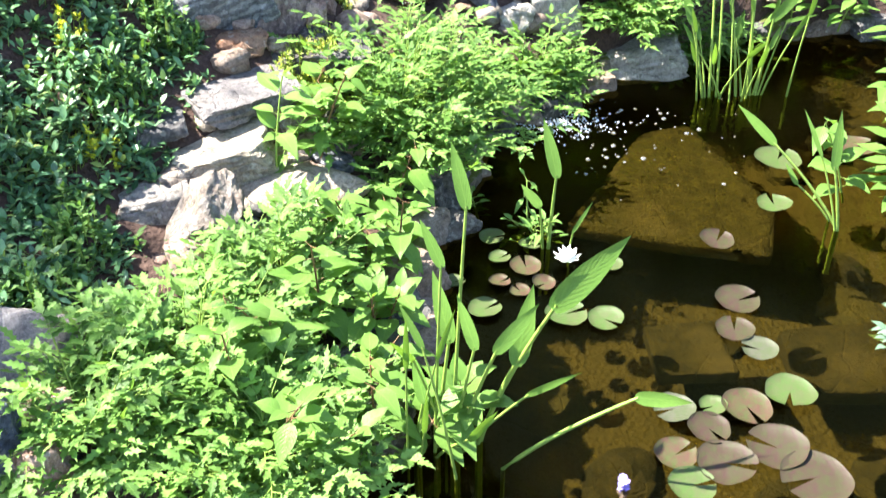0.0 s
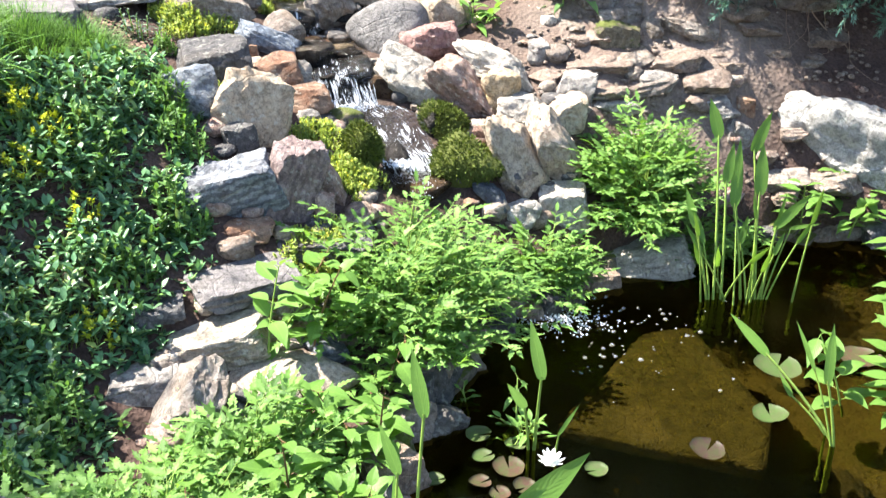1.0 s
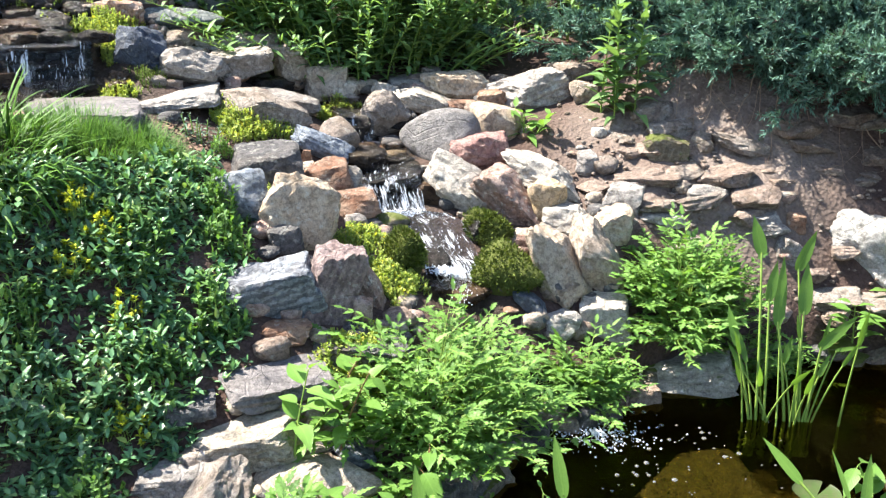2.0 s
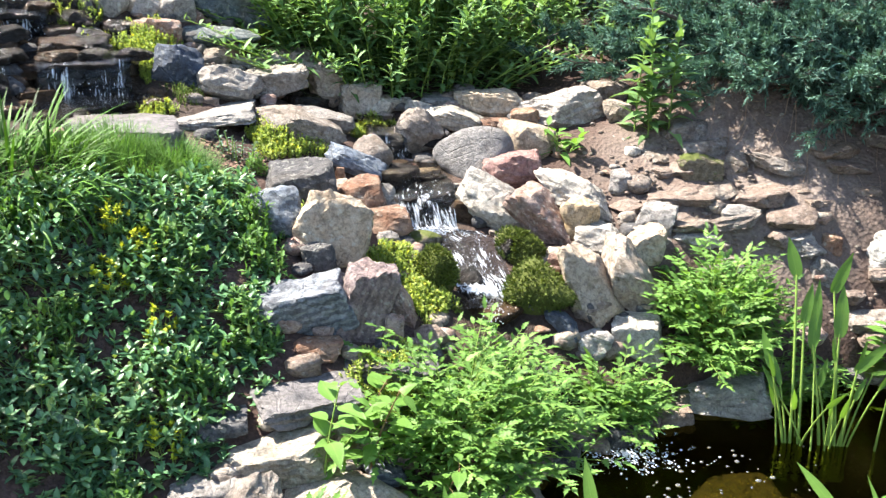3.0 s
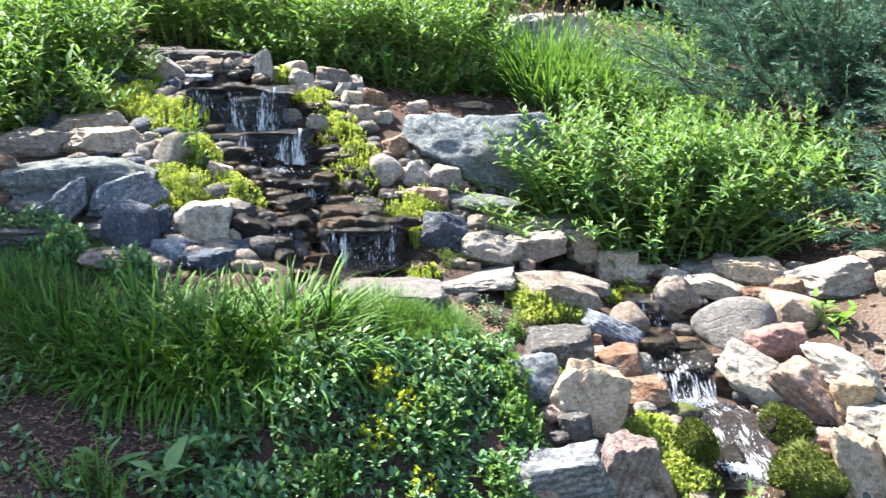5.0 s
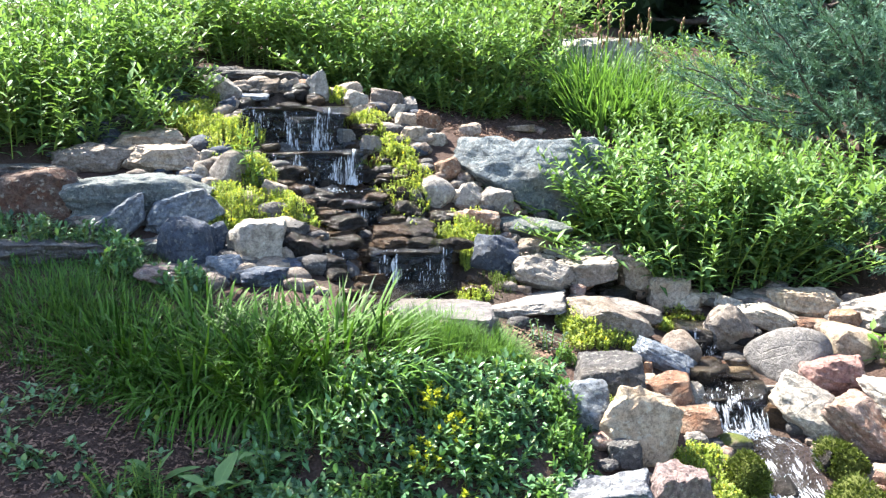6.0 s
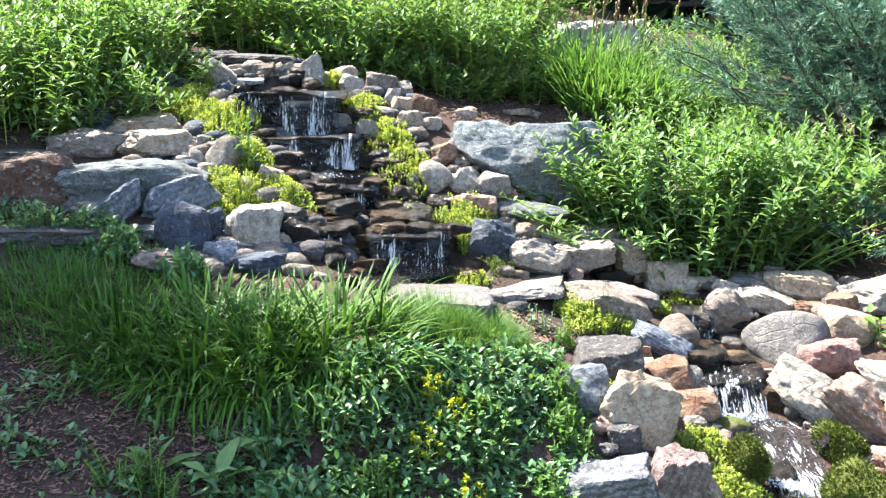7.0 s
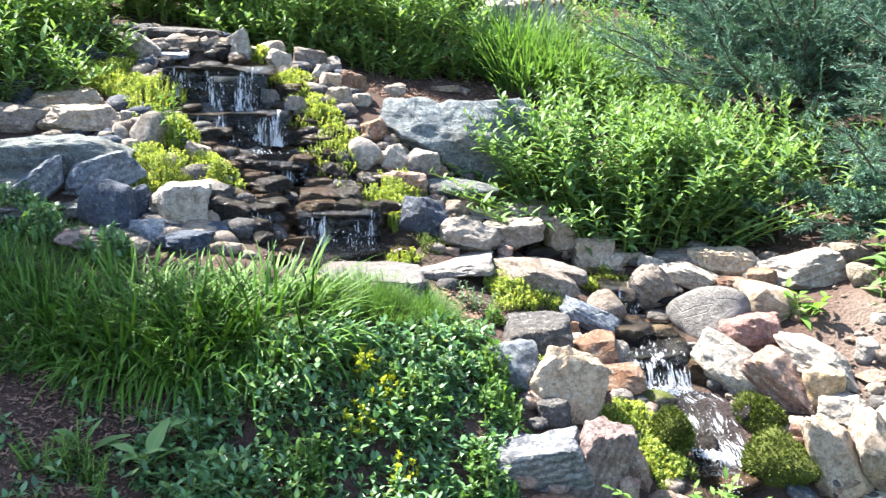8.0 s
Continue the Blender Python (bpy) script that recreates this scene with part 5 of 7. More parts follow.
reed_stem(REEDS, (-0.033, 1.635, 0.000), (-0.004, 1.651, 0.309), (-0.039, 1.745, 0.429), 0.039)
reed_stem(REEDS, (-0.039, 1.618, 0.000), (-0.019, 1.658, 0.500), (-0.062, 1.713, 0.581), 0.026)
reed_stem(REEDS, (-0.000, 1.600, 0.000), (0.049, 1.582, 0.344), (0.013, 1.653, 0.430), 0.028)
reed_stem(REEDS, (0.006, 1.600, 0.000), (0.095, 1.577, 0.340), (0.184, 1.635, 0.420), 0.034)
reed_stem(REEDS, (0.114, 1.564, 0.000), (0.392, 1.542, 0.235), (0.502, 1.519, 0.244), 0.033)
reed_stem(REEDS, (0.066, 1.652, 0.000), (0.141, 1.625, 0.267), (0.180, 1.730, 0.400), 0.049)
reed_stem(REEDS, (-0.085, 1.618, 0.000), (-0.060, 1.592, 0.185), (-0.084, 1.661, 0.262), 0.030)
reed_stem(REEDS, (0.290, 2.428, 0.000), (0.300, 2.415, 0.260), (0.264, 2.499, 0.402), 0.038)
reed_stem(REEDS, (0.273, 2.428, 0.000), (0.257, 2.414, 0.157), (0.205, 2.452, 0.210), 0.029)
reed_stem(REEDS, (0.353, 2.427, 0.000), (0.359, 2.413, 0.070), (0.416, 2.455, 0.149), 0.012)
REEDS = reed_plant("tall pickerelweed in the pond with upright green leaves", 1.078, 3.414)
reed_stem(REEDS, (0.976, 3.406, 0.000), (0.953, 3.556, 0.596), (0.918, 3.604, 0.725), 0.048)
reed_stem(REEDS, (1.131, 3.417, 0.000), (1.087, 3.554, 0.545), (1.141, 3.587, 0.687), 0.043)
reed_stem(REEDS, (1.110, 3.416, 0.000), (1.112, 3.489, 0.406), (1.116, 3.552, 0.580), 0.052)
reed_stem(REEDS, (1.078, 3.414, 0.000), (1.025, 3.483, 0.361), (1.036, 3.567, 0.594), 0.045)
reed_stem(REEDS, (1.004, 3.408, 0.000), (0.988, 3.500, 0.442), (1.010, 3.545, 0.579), 0.039)
reed_stem(REEDS, (1.153, 3.419, 0.000), (1.177, 3.439, 0.295), (1.293, 3.457, 0.424), 0.040)
reed_stem(REEDS, (0.951, 3.404, 0.000), (0.884, 3.442, 0.283), (0.848, 3.504, 0.414), 0.033)
reed_stem(REEDS, (1.163, 3.420, 0.000), (1.239, 3.470, 0.271), (1.341, 3.452, 0.305), 0.015)
reed_stem(REEDS, (1.142, 3.418, 0.000), (1.183, 3.438, 0.181), (1.219, 3.465, 0.262), 0.022)
reed_stem(REEDS, (0.961, 3.405, 0.000), (0.926, 3.459, 0.208), (0.902, 3.505, 0.302), 0.021)
reed_stem(REEDS, (1.099, 3.415, 0.000), (1.063, 3.470, 0.208), (1.088, 3.507, 0.307), 0.028)
REEDS = reed_plant("leaning water plant with arrow-shaped leaves and a faded flower spike", 1.160, 2.506)
reed_stem(REEDS, (1.168, 2.507, 0.000), (0.962, 2.614, 0.245), (0.863, 2.694, 0.336), 0.032)
reed_stem(REEDS, (1.168, 2.507, 0.000), (1.126, 2.535, 0.206), (1.144, 2.616, 0.356), 0.032)
reed_stem(REEDS, (1.160, 2.506, 0.000), (1.089, 2.562, 0.234), (1.044, 2.643, 0.346), 0.015)
reed_stem(REEDS, (1.159, 2.562, 0.000), (1.055, 2.608, 0.105), (1.024, 2.650, 0.156), 0.018)
rng = np.random.default_rng(77)
for px, py, n in [(1.0, 3.42, 6), (1.12, 3.42, 6), (-0.02, 1.60, 8)]:
    plant = reed_plant("young thin-leaved pickerelweed shoots in the pond", px, py)
    for i in range(n):
        bx, by, h = px + rng.normal(0, 0.04), py + rng.normal(0, 0.03), rng.uniform(0.12, 0.34)
        lx, ly = rng.normal(0, 0.06, 2)
        reed_stem(plant, (bx, by, 0.0), (bx + lx, by + ly, h), (bx + 1.7 * lx, by + 1.7 * ly, h + rng.uniform(0.08, 0.16)), rng.uniform(0.012, 0.024))


# ---- plants ----
def inside(x, y, outline):
    return edge_distance(x, y, outline)[1]


def scatter(outline, count, rng):
    lo, hi = np.min(outline, 0), np.max(outline, 0)
    p = rng.uniform(lo, hi, (count * 4, 2))
    return p[inside(p[:, 0], p[:, 1], outline)][:count]


def turn(n, rng, tilt):
    """Directions all round, at an angle over the level drawn from tilt, in degrees."""
    a, e = rng.uniform(0, 2 * np.pi, n), np.radians(rng.normal(tilt[0], tilt[1], n))
    return np.stack([np.cos(a) * np.cos(e), np.sin(a) * np.cos(e), np.sin(e)], 1)


UP = np.array([0.0, 0.0, 1.0])


def leafy_clump(name, label, category, cx, cy, rx, ry, yaw, stems, height, leaf, wide, seed, kind="tall", profile=LANCE, per=34, group="", low=0.15, lean=0.3, dome=0.28):
    """Many upright stems set with narrow leaves all the way up."""
    rng = np.random.default_rng(seed)
    z0 = float(land(cx, cy))
    root = thing(name, cx, cy, z0, label, category, group)
    off = np.array([cx, cy, z0])
    wood, green = Soup(), Soup()
    c, s = math.cos(radians(yaw)), math.sin(radians(yaw))
    for _ in range(stems):
        a, r = rng.uniform(0, 2 * np.pi), math.sqrt(rng.random())
        ux, uy = rx * r * math.cos(a), ry * r * math.sin(a)
        x, y = cx + ux * c - uy * s, cy + ux * s + uy * c
        h = height * rng.uniform(0.72, 1.08) * (1.05 - dome * r * r)
        way = np.array([x - cx, y - cy]) * lean + rng.normal(0, 0.05, 2) * height
        p = bow((x, y, float(land(x, y)) - 0.03), way, h, 1.7, 8)
        tube(wood, p - off, 0.0045, 0.0018, 4)
        m = int(per * rng.uniform(0.8, 1.2))
        t = np.linspace(low, 1.0, m)
        at = np.stack([np.interp(t, np.linspace(0, 1, 8), p[:, i]) for i in range(3)], 1)
        ang = np.arange(m) * 2.4 + rng.uniform(0, 6)
        tilt = np.radians(rng.normal(18, 12, m) + 42 * t ** 4)
        d = np.stack([np.cos(ang) * np.cos(tilt), np.sin(ang) * np.cos(tilt), np.sin(tilt)], 1)
        size = leaf * rng.uniform(0.75, 1.15, m) * np.interp(t, [0, 0.3, 0.75, 1.0], [0.75, 1.0, 0.9, 0.42])
        leaves(green, at - off, d, UP, size, wide * size / leaf * rng.uniform(0.85, 1.15, m), profile, rng.uniform(0.05, 0.45, m), 0.3)
    part("stalk_mass", wood.mesh("stalk_mass", STEM), root, kind="stuff")
    part("foliage", green.mesh("foliage", LEAF[kind]), root, kind="stuff")
    return root


def fern_clump(label, cx, cy, radius, height, fronds, seed, z0=None, leaflet=0.045, kind="lush", squash=1.0, push=(0, 0)):
    """A bushy plant of divided, toothed leaves on arching stalks."""
    rng = np.random.default_rng(seed)
    z0 = float(land(cx, cy)) if z0 is None else z0
    root = thing("leafy_plant", cx, cy, z0, label, "plant", "bushy plants by the pond")
    wood, green = Soup(), Soup()
    for _ in range(fronds):
        a, r = rng.uniform(0, 2 * np.pi), math.sqrt(rng.random())
        out = np.array([math.cos(a), math.sin(a) * squash]) * radius * r
        start = np.array([out[0] * 0.25, out[1] * 0.25, -0.03])
        h = height * rng.uniform(0.55, 1.05) * math.sqrt(max(0.12, 1 - 0.85 * r * r))
        p = bow(start, out * 0.85 + np.array(push) * rng.random(), h, 1.5, 8)
        p[:, 2] -= 0.12 * height * r * np.linspace(0, 1, 8) ** 3
        tube(wood, p, 0.0032, 0.0012, 4)
        ahead = unit(p[-1] - p[-3])
        flat = unit(np.array([ahead[0] + 0.5 * math.cos(a), ahead[1] + 0.5 * math.sin(a), ahead[2] * 0.35]))
        for branch in range(7):
            k = 0.42 + 0.58 * branch / 6
            at = np.array([np.interp(k, np.linspace(0, 1, 8), p[:, i]) for i in range(3)])
            spin = rng.normal(0, 0.35) + (0 if branch == 6 else (1.05 if branch % 2 else -1.05))
            c, s = math.cos(spin), math.sin(spin)
            way = unit(np.array([flat[0] * c - flat[1] * s, flat[0] * s + flat[1] * c, flat[2] + rng.normal(0.25, 0.25)]))
            span = leaflet * rng.uniform(1.3, 2.3)
            side = unit(cross(way, UP))
            m = 5
            st = np.array([0.35, 0.35, 0.72, 0.72, 1.0]) * span
            sg = np.array([1, -1, 1, -1, 0])[:, None]
            base = at + way * st[:, None]
            d = unit(way * (0.75 + 0.25 * (sg == 0)) + side * sg * 0.85 + rng.normal(0, 0.16, (m, 3)))
            size = leaflet * np.array([1.0, 1.0, 0.85, 0.85, 1.1]) * rng.uniform(0.8, 1.2, m)
            leaves(green, base, d, UP + rng.normal(0, 0.25, 3), size * 1.12, size * rng.uniform(0.38, 0.52, m), TOOTHED, rng.uniform(0.0, 0.35, m), 0.2, 0.05)
            tube(wood, np.stack([at, at + way * span]), 0.0014, 0.0008, 3)
    part("stalk_mass", wood.mesh("stalk_mass", STEM), root, kind="stuff")
    part("foliage", green.mesh("foliage", LEAF[kind]), root, kind="stuff")
    return root


def broad_plant(label, cx, cy, z0, stems, seed, height=0.3, leaf=0.11, wide=0.06, spread=0.10, kind="broad", per=7, red=True, tilt=(15, 18), name="broad_leaved_plant"):
    """Upright stems with large oval leaves in pairs."""
    rng = np.random.default_rng(seed)
    root = thing(name, cx, cy, z0, label, "plant", "broad-leaved plants")
    for _ in range(stems):
        at = rng.normal(0, spread, 2)
        wood = Soup()
        p = bow((at[0], at[1], -0.03), at * 0.5 + rng.normal(0, 0.05, 2), height * rng.uniform(0.65, 1.1), 1.5, 7)
        tube(wood, p, 0.0045, 0.002, 5)
        blades = []
        for k in np.linspace(0.3, 1.0, per):
            q = np.array([np.interp(k, np.linspace(0, 1, 7), p[:, i]) for i in range(3)])
            d = turn(2, rng, tilt)
            d[1, :2] = -d[0, :2] + rng.normal(0, 0.2, 2)
            for i in range(2):
                size = leaf * rng.uniform(0.7, 1.15) * (1.0 if k < 0.85 else 0.7)
                green = Soup()
                tube(wood, np.stack([q, q + d[i] * 0.022]), 0.0015, 0.001, 3)
                leaves(green, q + d[i] * 0.02, d[i], UP, size, size * wide / leaf, OVATE_FINE, rng.uniform(0.1, 0.45), 0.22, 0.03)
                blades.append(green)
        stem = part("stem", wood.mesh("stem", REDSTEM if red else STEM), root)
        for green in blades:
            part("leaf", green.mesh("leaf", LEAF[kind]), stem)
    return root


OVATE_FINE = [(0.0, 0.05), (0.08, 0.28), (0.2, 0.44), (0.36, 0.5), (0.55, 0.42), (0.75, 0.25), (0.9, 0.1), (1.0, 0.01)]


def grass_clump(label, cx, cy, radius, height, blades, seed, wide=0.009, kind="grass", name="grass_clump", flop=0.7, sy=1.0, category="grass", spill=0.5):
    rng = np.random.default_rng(seed)
    z0 = float(land(cx, cy))
    root = thing(name, cx, cy, z0, label, category, "grass clumps")
    a, r = rng.uniform(0, 2 * np.pi, blades), np.sqrt(rng.random(blades))
    base = np.stack([np.cos(a) * r * radius, np.sin(a) * r * radius * sy, 0 * a], 1)
    base[:, 2] = land(cx + base[:, 0], cy + base[:, 1]) - z0 - 0.02
    lean = np.stack([np.cos(a), np.sin(a), 0 * a], 1) * (0.2 + spill * r)[:, None] + rng.normal(0, 0.30, (blades, 3)) * (1, 1, 0.2)
    size, broad, sag = height * rng.uniform(0.6, 1.2, blades), wide * rng.uniform(0.6, 1.3, blades), rng.uniform(0.1, 1.0, blades) * flop
    sector = ((a / (2 * np.pi) * 6).astype(int)) % 6
    for k in range(6):
        q = sector == k
        soup = Soup()
        leaves(soup, base[q], (lean + UP)[q], (lean + 0.001 + np.array([0.02, 0.01, 0.35]))[q], size[q], broad[q], BLADE if wide > 0.006 else FAR, sag[q], 0.35)
        part("tuft", soup.mesh("tuft", LEAF[kind]), root, kind="stuff")
    return root


def cushion(label, cx, cy, radius, height, count, seed, kind="sedum", leaf=0.016, sy=1.0, z=None, name="sedum_clump", top=0.35):
    """A low mat of tiny fleshy leaves on short shoots."""
    rng = np.random.default_rng(seed)
    z0 = float(land(cx, cy)) if z is None else z
    root = thing(name, cx, cy, z0, label, "groundcover", "low cushion plants")
    if kind == "sedum":
        radius, count, leaf, height = radius * 1.22, int(count * 2.6), leaf * 0.85, height * 0.85
    shoots = max(12, min(420, count // 9))
    a, r = rng.uniform(0, 2 * np.pi, shoots), np.sqrt(rng.random(shoots))
    edge = 1 + 0.25 * np.sin(3 * a + seed) + 0.15 * np.sin(7 * a + 2 * seed)
    x, y = np.cos(a) * r * radius * edge, np.sin(a) * r * radius * sy * edge
    g = land(cx + x, cy + y) - z0 if z is None else 0 * x
    lump = np.array([noise.noise(Vector((p * 14, q * 14, seed))) for p, q in zip(x, y)])
    g = g + (0.025 if kind == "sedum" else 0.0)
    bare, top = top, g + height * (0.30 + 0.7 * (1 - r ** 2)) * (1 + 0.5 * lump)
    soup, wood = Soup(), Soup()
    for i in range(shoots):
        tip = np.array([x[i], y[i], top[i]])
        root_at = np.array([x[i] * 0.9, y[i] * 0.9, min(g[i] - 0.05, top[i] - 0.02)])
        tube(wood, np.stack([root_at, (root_at + tip) / 2 + rng.normal(0, 0.004, 3), tip]), 0.0018, 0.001, 3)
        m = 14
        d = turn(m, rng, (30, 30))
        h = np.linspace(bare, 1.0, m)[:, None]
        size = leaf * rng.uniform(0.7, 1.3, m)
        leaves(soup, root_at + (tip - root_at) * h, d, UP, size, size * 0.55, TINY, 0.0, 0.3)
    part("stalk_mass", wood.mesh("stalk_mass", STEM), root, kind="stuff")
    part("foliage", soup.mesh("foliage", LEAF[kind]), root, kind="stuff")
    return root


# the periwinkle that covers the slope
VINCA = [(-1.98, 2.32), (-1.90, 2.58), (-1.72, 2.88), (-1.55, 3.10), (-1.32, 3.45), (-1.12, 3.62), (-0.88, 3.47), (-0.80, 3.04), (-0.71, 2.74), (-0.80, 2.54), (-0.85, 2.38),
         (-0.84, 2.12), (-1.1, 1.8), (-1.45, 1.85), (-1.7, 2.2)]
rng = np.random.default_rng(7)
spots = scatter(VINCA, 2700, rng)
rim = edge_distance(spots[:, 0], spots[:, 1], VINCA)[0]
ragged = np.array([noise.noise(Vector((a * 9, b * 9, 4.0))) for a, b in spots])
stay = rng.random(len(spots)) < 0.15 + rim / 0.14 + 0.9 * ragged
stay &= rng.random(len(spots)) < 1.15 + 2.2 * np.array([noise.noise(Vector((a * 4.5, b * 4.5, 9.0))) for a, b in spots])
loose = scatter([(-2.95, 2.25), (-2.7, 2.62), (-2.1, 2.5), (-1.85, 2.5), (-1.75, 2.15), (-2.2, 1.95)], 190, rng)
loose = loose[np.array([noise.noise(Vector((a * 5, b * 5, 1.0))) for a, b in loose]) > -0.05]
spots, rim = np.concatenate([spots[stay], loose]), np.concatenate([rim[stay], np.full(len(loose), 0.1)])
gz = land(spots[:, 0], spots[:, 1])
lift = np.array([noise.fractal(Vector((a * 3.5, b * 3.5, 0)), 1.0, 2.0, 4) for a, b in spots])
green, wood = Soup(), Soup()
for (x, y), z, up, edge in zip(spots, gz, lift, rim):
    h = max(0.025, 0.065 + 0.12 * up) * min(1, 0.4 + edge / 0.25)
    way = turn(1, rng, (55, 20))[0] * h * 1.1
    p0 = np.array([x, y, z - 0.01])
    p = np.stack([p0, p0 + way * 0.5 + (0, 0, 0.01), p0 + way])
    tube(wood, p, 0.0015, 0.001, 3)
    m = 8
    t = np.repeat(np.linspace(0.4, 1.0, m // 2), 2)
    a = rng.uniform(0, 6.3) + np.repeat(np.arange(m // 2) * 1.57, 2) + np.tile([0, np.pi], m // 2)
    e = np.radians(rng.normal(16, 26, m) + 25 * (t > 0.9))
    d = np.stack([np.cos(a) * np.cos(e), np.sin(a) * np.cos(e), np.sin(e)], 1)
    size = 0.039 * rng.uniform(0.65, 1.2, m)
    leaves(green, p0 + way * t[:, None], d, UP, size, size * 0.46, SMALL, rng.uniform(0, 0.3, m), 0.25)
vinca = thing("periwinkle", -1.3, 2.8, float(land(-1.3, 2.8)), "dense dark green glossy periwinkle covering the slope", "groundcover", kind="stuff")
off = np.array(vinca.location)
part("stalk_mass", wood.mesh("stalk_mass", STEM, off), vinca, kind="stuff")
part("foliage", green.mesh("foliage", LEAF["vinca"], off), vinca, kind="stuff")

# other weeds and yellow flowers among the periwinkle
for i, (x, y, r) in enumerate([(-0.95, 2.62, 0.10), (-0.86, 2.9, 0.09), (-1.0, 3.35, 0.10), (-1.35, 2.55, 0.10), (-1.15, 2.95, 0.12), (-1.6, 2.75, 0.10), (-0.98, 2.2, 0.12), (-0.92, 3.2, 0.09), (-1.02, 2.0, 0.10)]):
    cushion("light green leafy weeds among the periwinkle", x, y, r, 0.13, 260, 560 + i, "fine", 0.026, name="leafy_weed")
for i, (x, y) in enumerate([(-1.28, 2.77), (-1.22, 2.92), (-1.10, 2.72), (-0.97, 2.45), (-1.33, 2.95)]):
    cushion("small yellow flower heads among the periwinkle", x, y, 0.06, 0.11, 150, 580 + i, "yellow", 0.015, name="yellow_flowers", top=0.88)


def conifer(name, label, cx, cy, z0, limbs, reach, height, seed, kind="juniper", needle=0.045, sprays=26, rise=(18, 14), trunk=0.05, low=0.08, arc=(0, 360), tuft=28, slim=0.13):
    """A spreading evergreen: bowed limbs set with feathery sprays of needles."""
    rng = np.random.default_rng(seed)
    root = thing(name, cx, cy, z0, label, "shrub" if height < 3 else "tree")
    wood, green = Soup(), Soup()
    tube(wood, bow((0, 0, -0.1), rng.normal(0, 0.06, 2), height * 0.9, 1.2, 6), trunk, trunk * 0.3, 7)
    for i in range(limbs):
        k = rng.random()
        a = radians(rng.uniform(*arc))
        e = radians(rng.normal(*rise))
        span = reach * rng.uniform(0.6, 1.1) * (1.05 - 0.6 * k)
        start = np.array([0, 0, low + k * height * 0.85])
        s = np.linspace(0, 1, 9)[:, None]
        way = np.array([math.cos(a) * math.cos(e), math.sin(a) * math.cos(e), math.sin(e)])
        limb = start + way * span * s + UP * (0.10 * span * s ** 2) + rng.normal(0, 0.02, (9, 3)) * s * span
        tube(wood, limb, trunk * 0.32 * (1 - 0.5 * k), 0.004, 5)
        n = sprays
        t = rng.uniform(0.25, 1.0, n)
        at = np.stack([np.interp(t, s[:, 0], limb[:, j]) for j in range(3)], 1)
        tw = unit(way + rng.normal(0, 0.40, (n, 3)) + UP * 0.15)
        ln = span * rng.uniform(0.12, 0.26, n)
        m = tuft
        st = np.tile(np.linspace(0.08, 1.0, m), n)
        idx = np.repeat(np.arange(n), m)
        base = at[idx] + tw[idx] * (ln[idx] * st)[:, None]
        d = unit(tw[idx] * 1.0 + rng.normal(0, 0.48, (n * m, 3)))
        size = needle * rng.uniform(0.6, 1.3, n * m) * (1.1 - 0.4 * st)
        slivers(green, base, d, size, size * slim, rng)
        for j in range(0, n, 5):
            tube(wood, np.stack([at[j], at[j] + tw[j] * ln[j]]), 0.003, 0.001, 3)
    part("trunk", wood.mesh("trunk", BARK), root)
    part("foliage", green.mesh("foliage", LEAF[kind]), root, kind="stuff")
    return root


# the leafy perennials beside and behind the cascade
TALL = "tall bright green leafy perennials with narrow leaves"
leafy_clump("leafy_perennial", TALL + " beside the boulder", "perennial", -0.93, 5.26, 0.64, 0.33, 20, 170, 0.70, 0.130, 0.034, 11, per=36, group="leafy perennials", low=0.0, lean=0.5, dome=0.32)
leafy_clump("leafy_perennial", "low young leafy shoots round the foot of the perennials", "perennial", -0.93, 5.20, 0.72, 0.40, 20, 95, 0.36, 0.115, 0.028, 12, per=24, group="leafy perennials", low=0.0, lean=0.7, dome=0.3)
for i, (x, y, rx, ry, h, n) in enumerate([(-4.30, 3.78, 0.42, 0.35, 0.66, 60), (-4.38, 4.45, 0.45, 0.35, 0.70, 64), (-4.95, 5.15, 0.5, 0.35, 0.75, 60), (-4.4, 6.0, 0.55, 0.30, 0.72, 66),
                                          (-3.5, 6.15, 0.55, 0.32, 0.75, 74), (-2.85, 6.50, 0.48, 0.30, 0.72, 70), (-4.9, 6.9, 0.9, 0.5, 0.95, 80), (-3.6, 7.4, 0.9, 0.5, 0.95, 80), (-6.0, 5.8, 0.8, 0.6, 0.9, 70),
                                          (-5.4, 4.3, 0.6, 0.6, 0.85, 60), (-3.6, 8.7, 0.8, 0.5, 0.8, 70), (-6.2, 7.6, 1.0, 0.7, 1.0, 60)]):
    leafy_clump("leafy_perennial", TALL + " behind the cascade", "perennial", x, y, rx, ry, 25, int(n * 1.45), h, 0.135, 0.034, 20 + i, profile=SMALL, per=27, group="leafy perennials", low=0.0, lean=0.6)
for i, (x, y) in enumerate([(-3.45, 5.92), (-2.95, 6.22), (-2.5, 6.72), (-4.05, 3.98), (-4.12, 4.35)]):
    leafy_clump("leafy_perennial", "low leafy shoots at the foot of the tall perennials", "perennial", x, y, 0.42, 0.24, 25, 70, 0.30, 0.11, 0.030, 50 + i, profile=SMALL, per=20, group="leafy perennials", low=0.0, lean=0.5)
leafy_clump("leafy_perennial", "dark green leafy perennials beside the juniper", "perennial", -0.05, 6.05, 0.55, 0.35, 20, 60, 0.66, 0.13, 0.026, 41, per=34, group="leafy perennials")
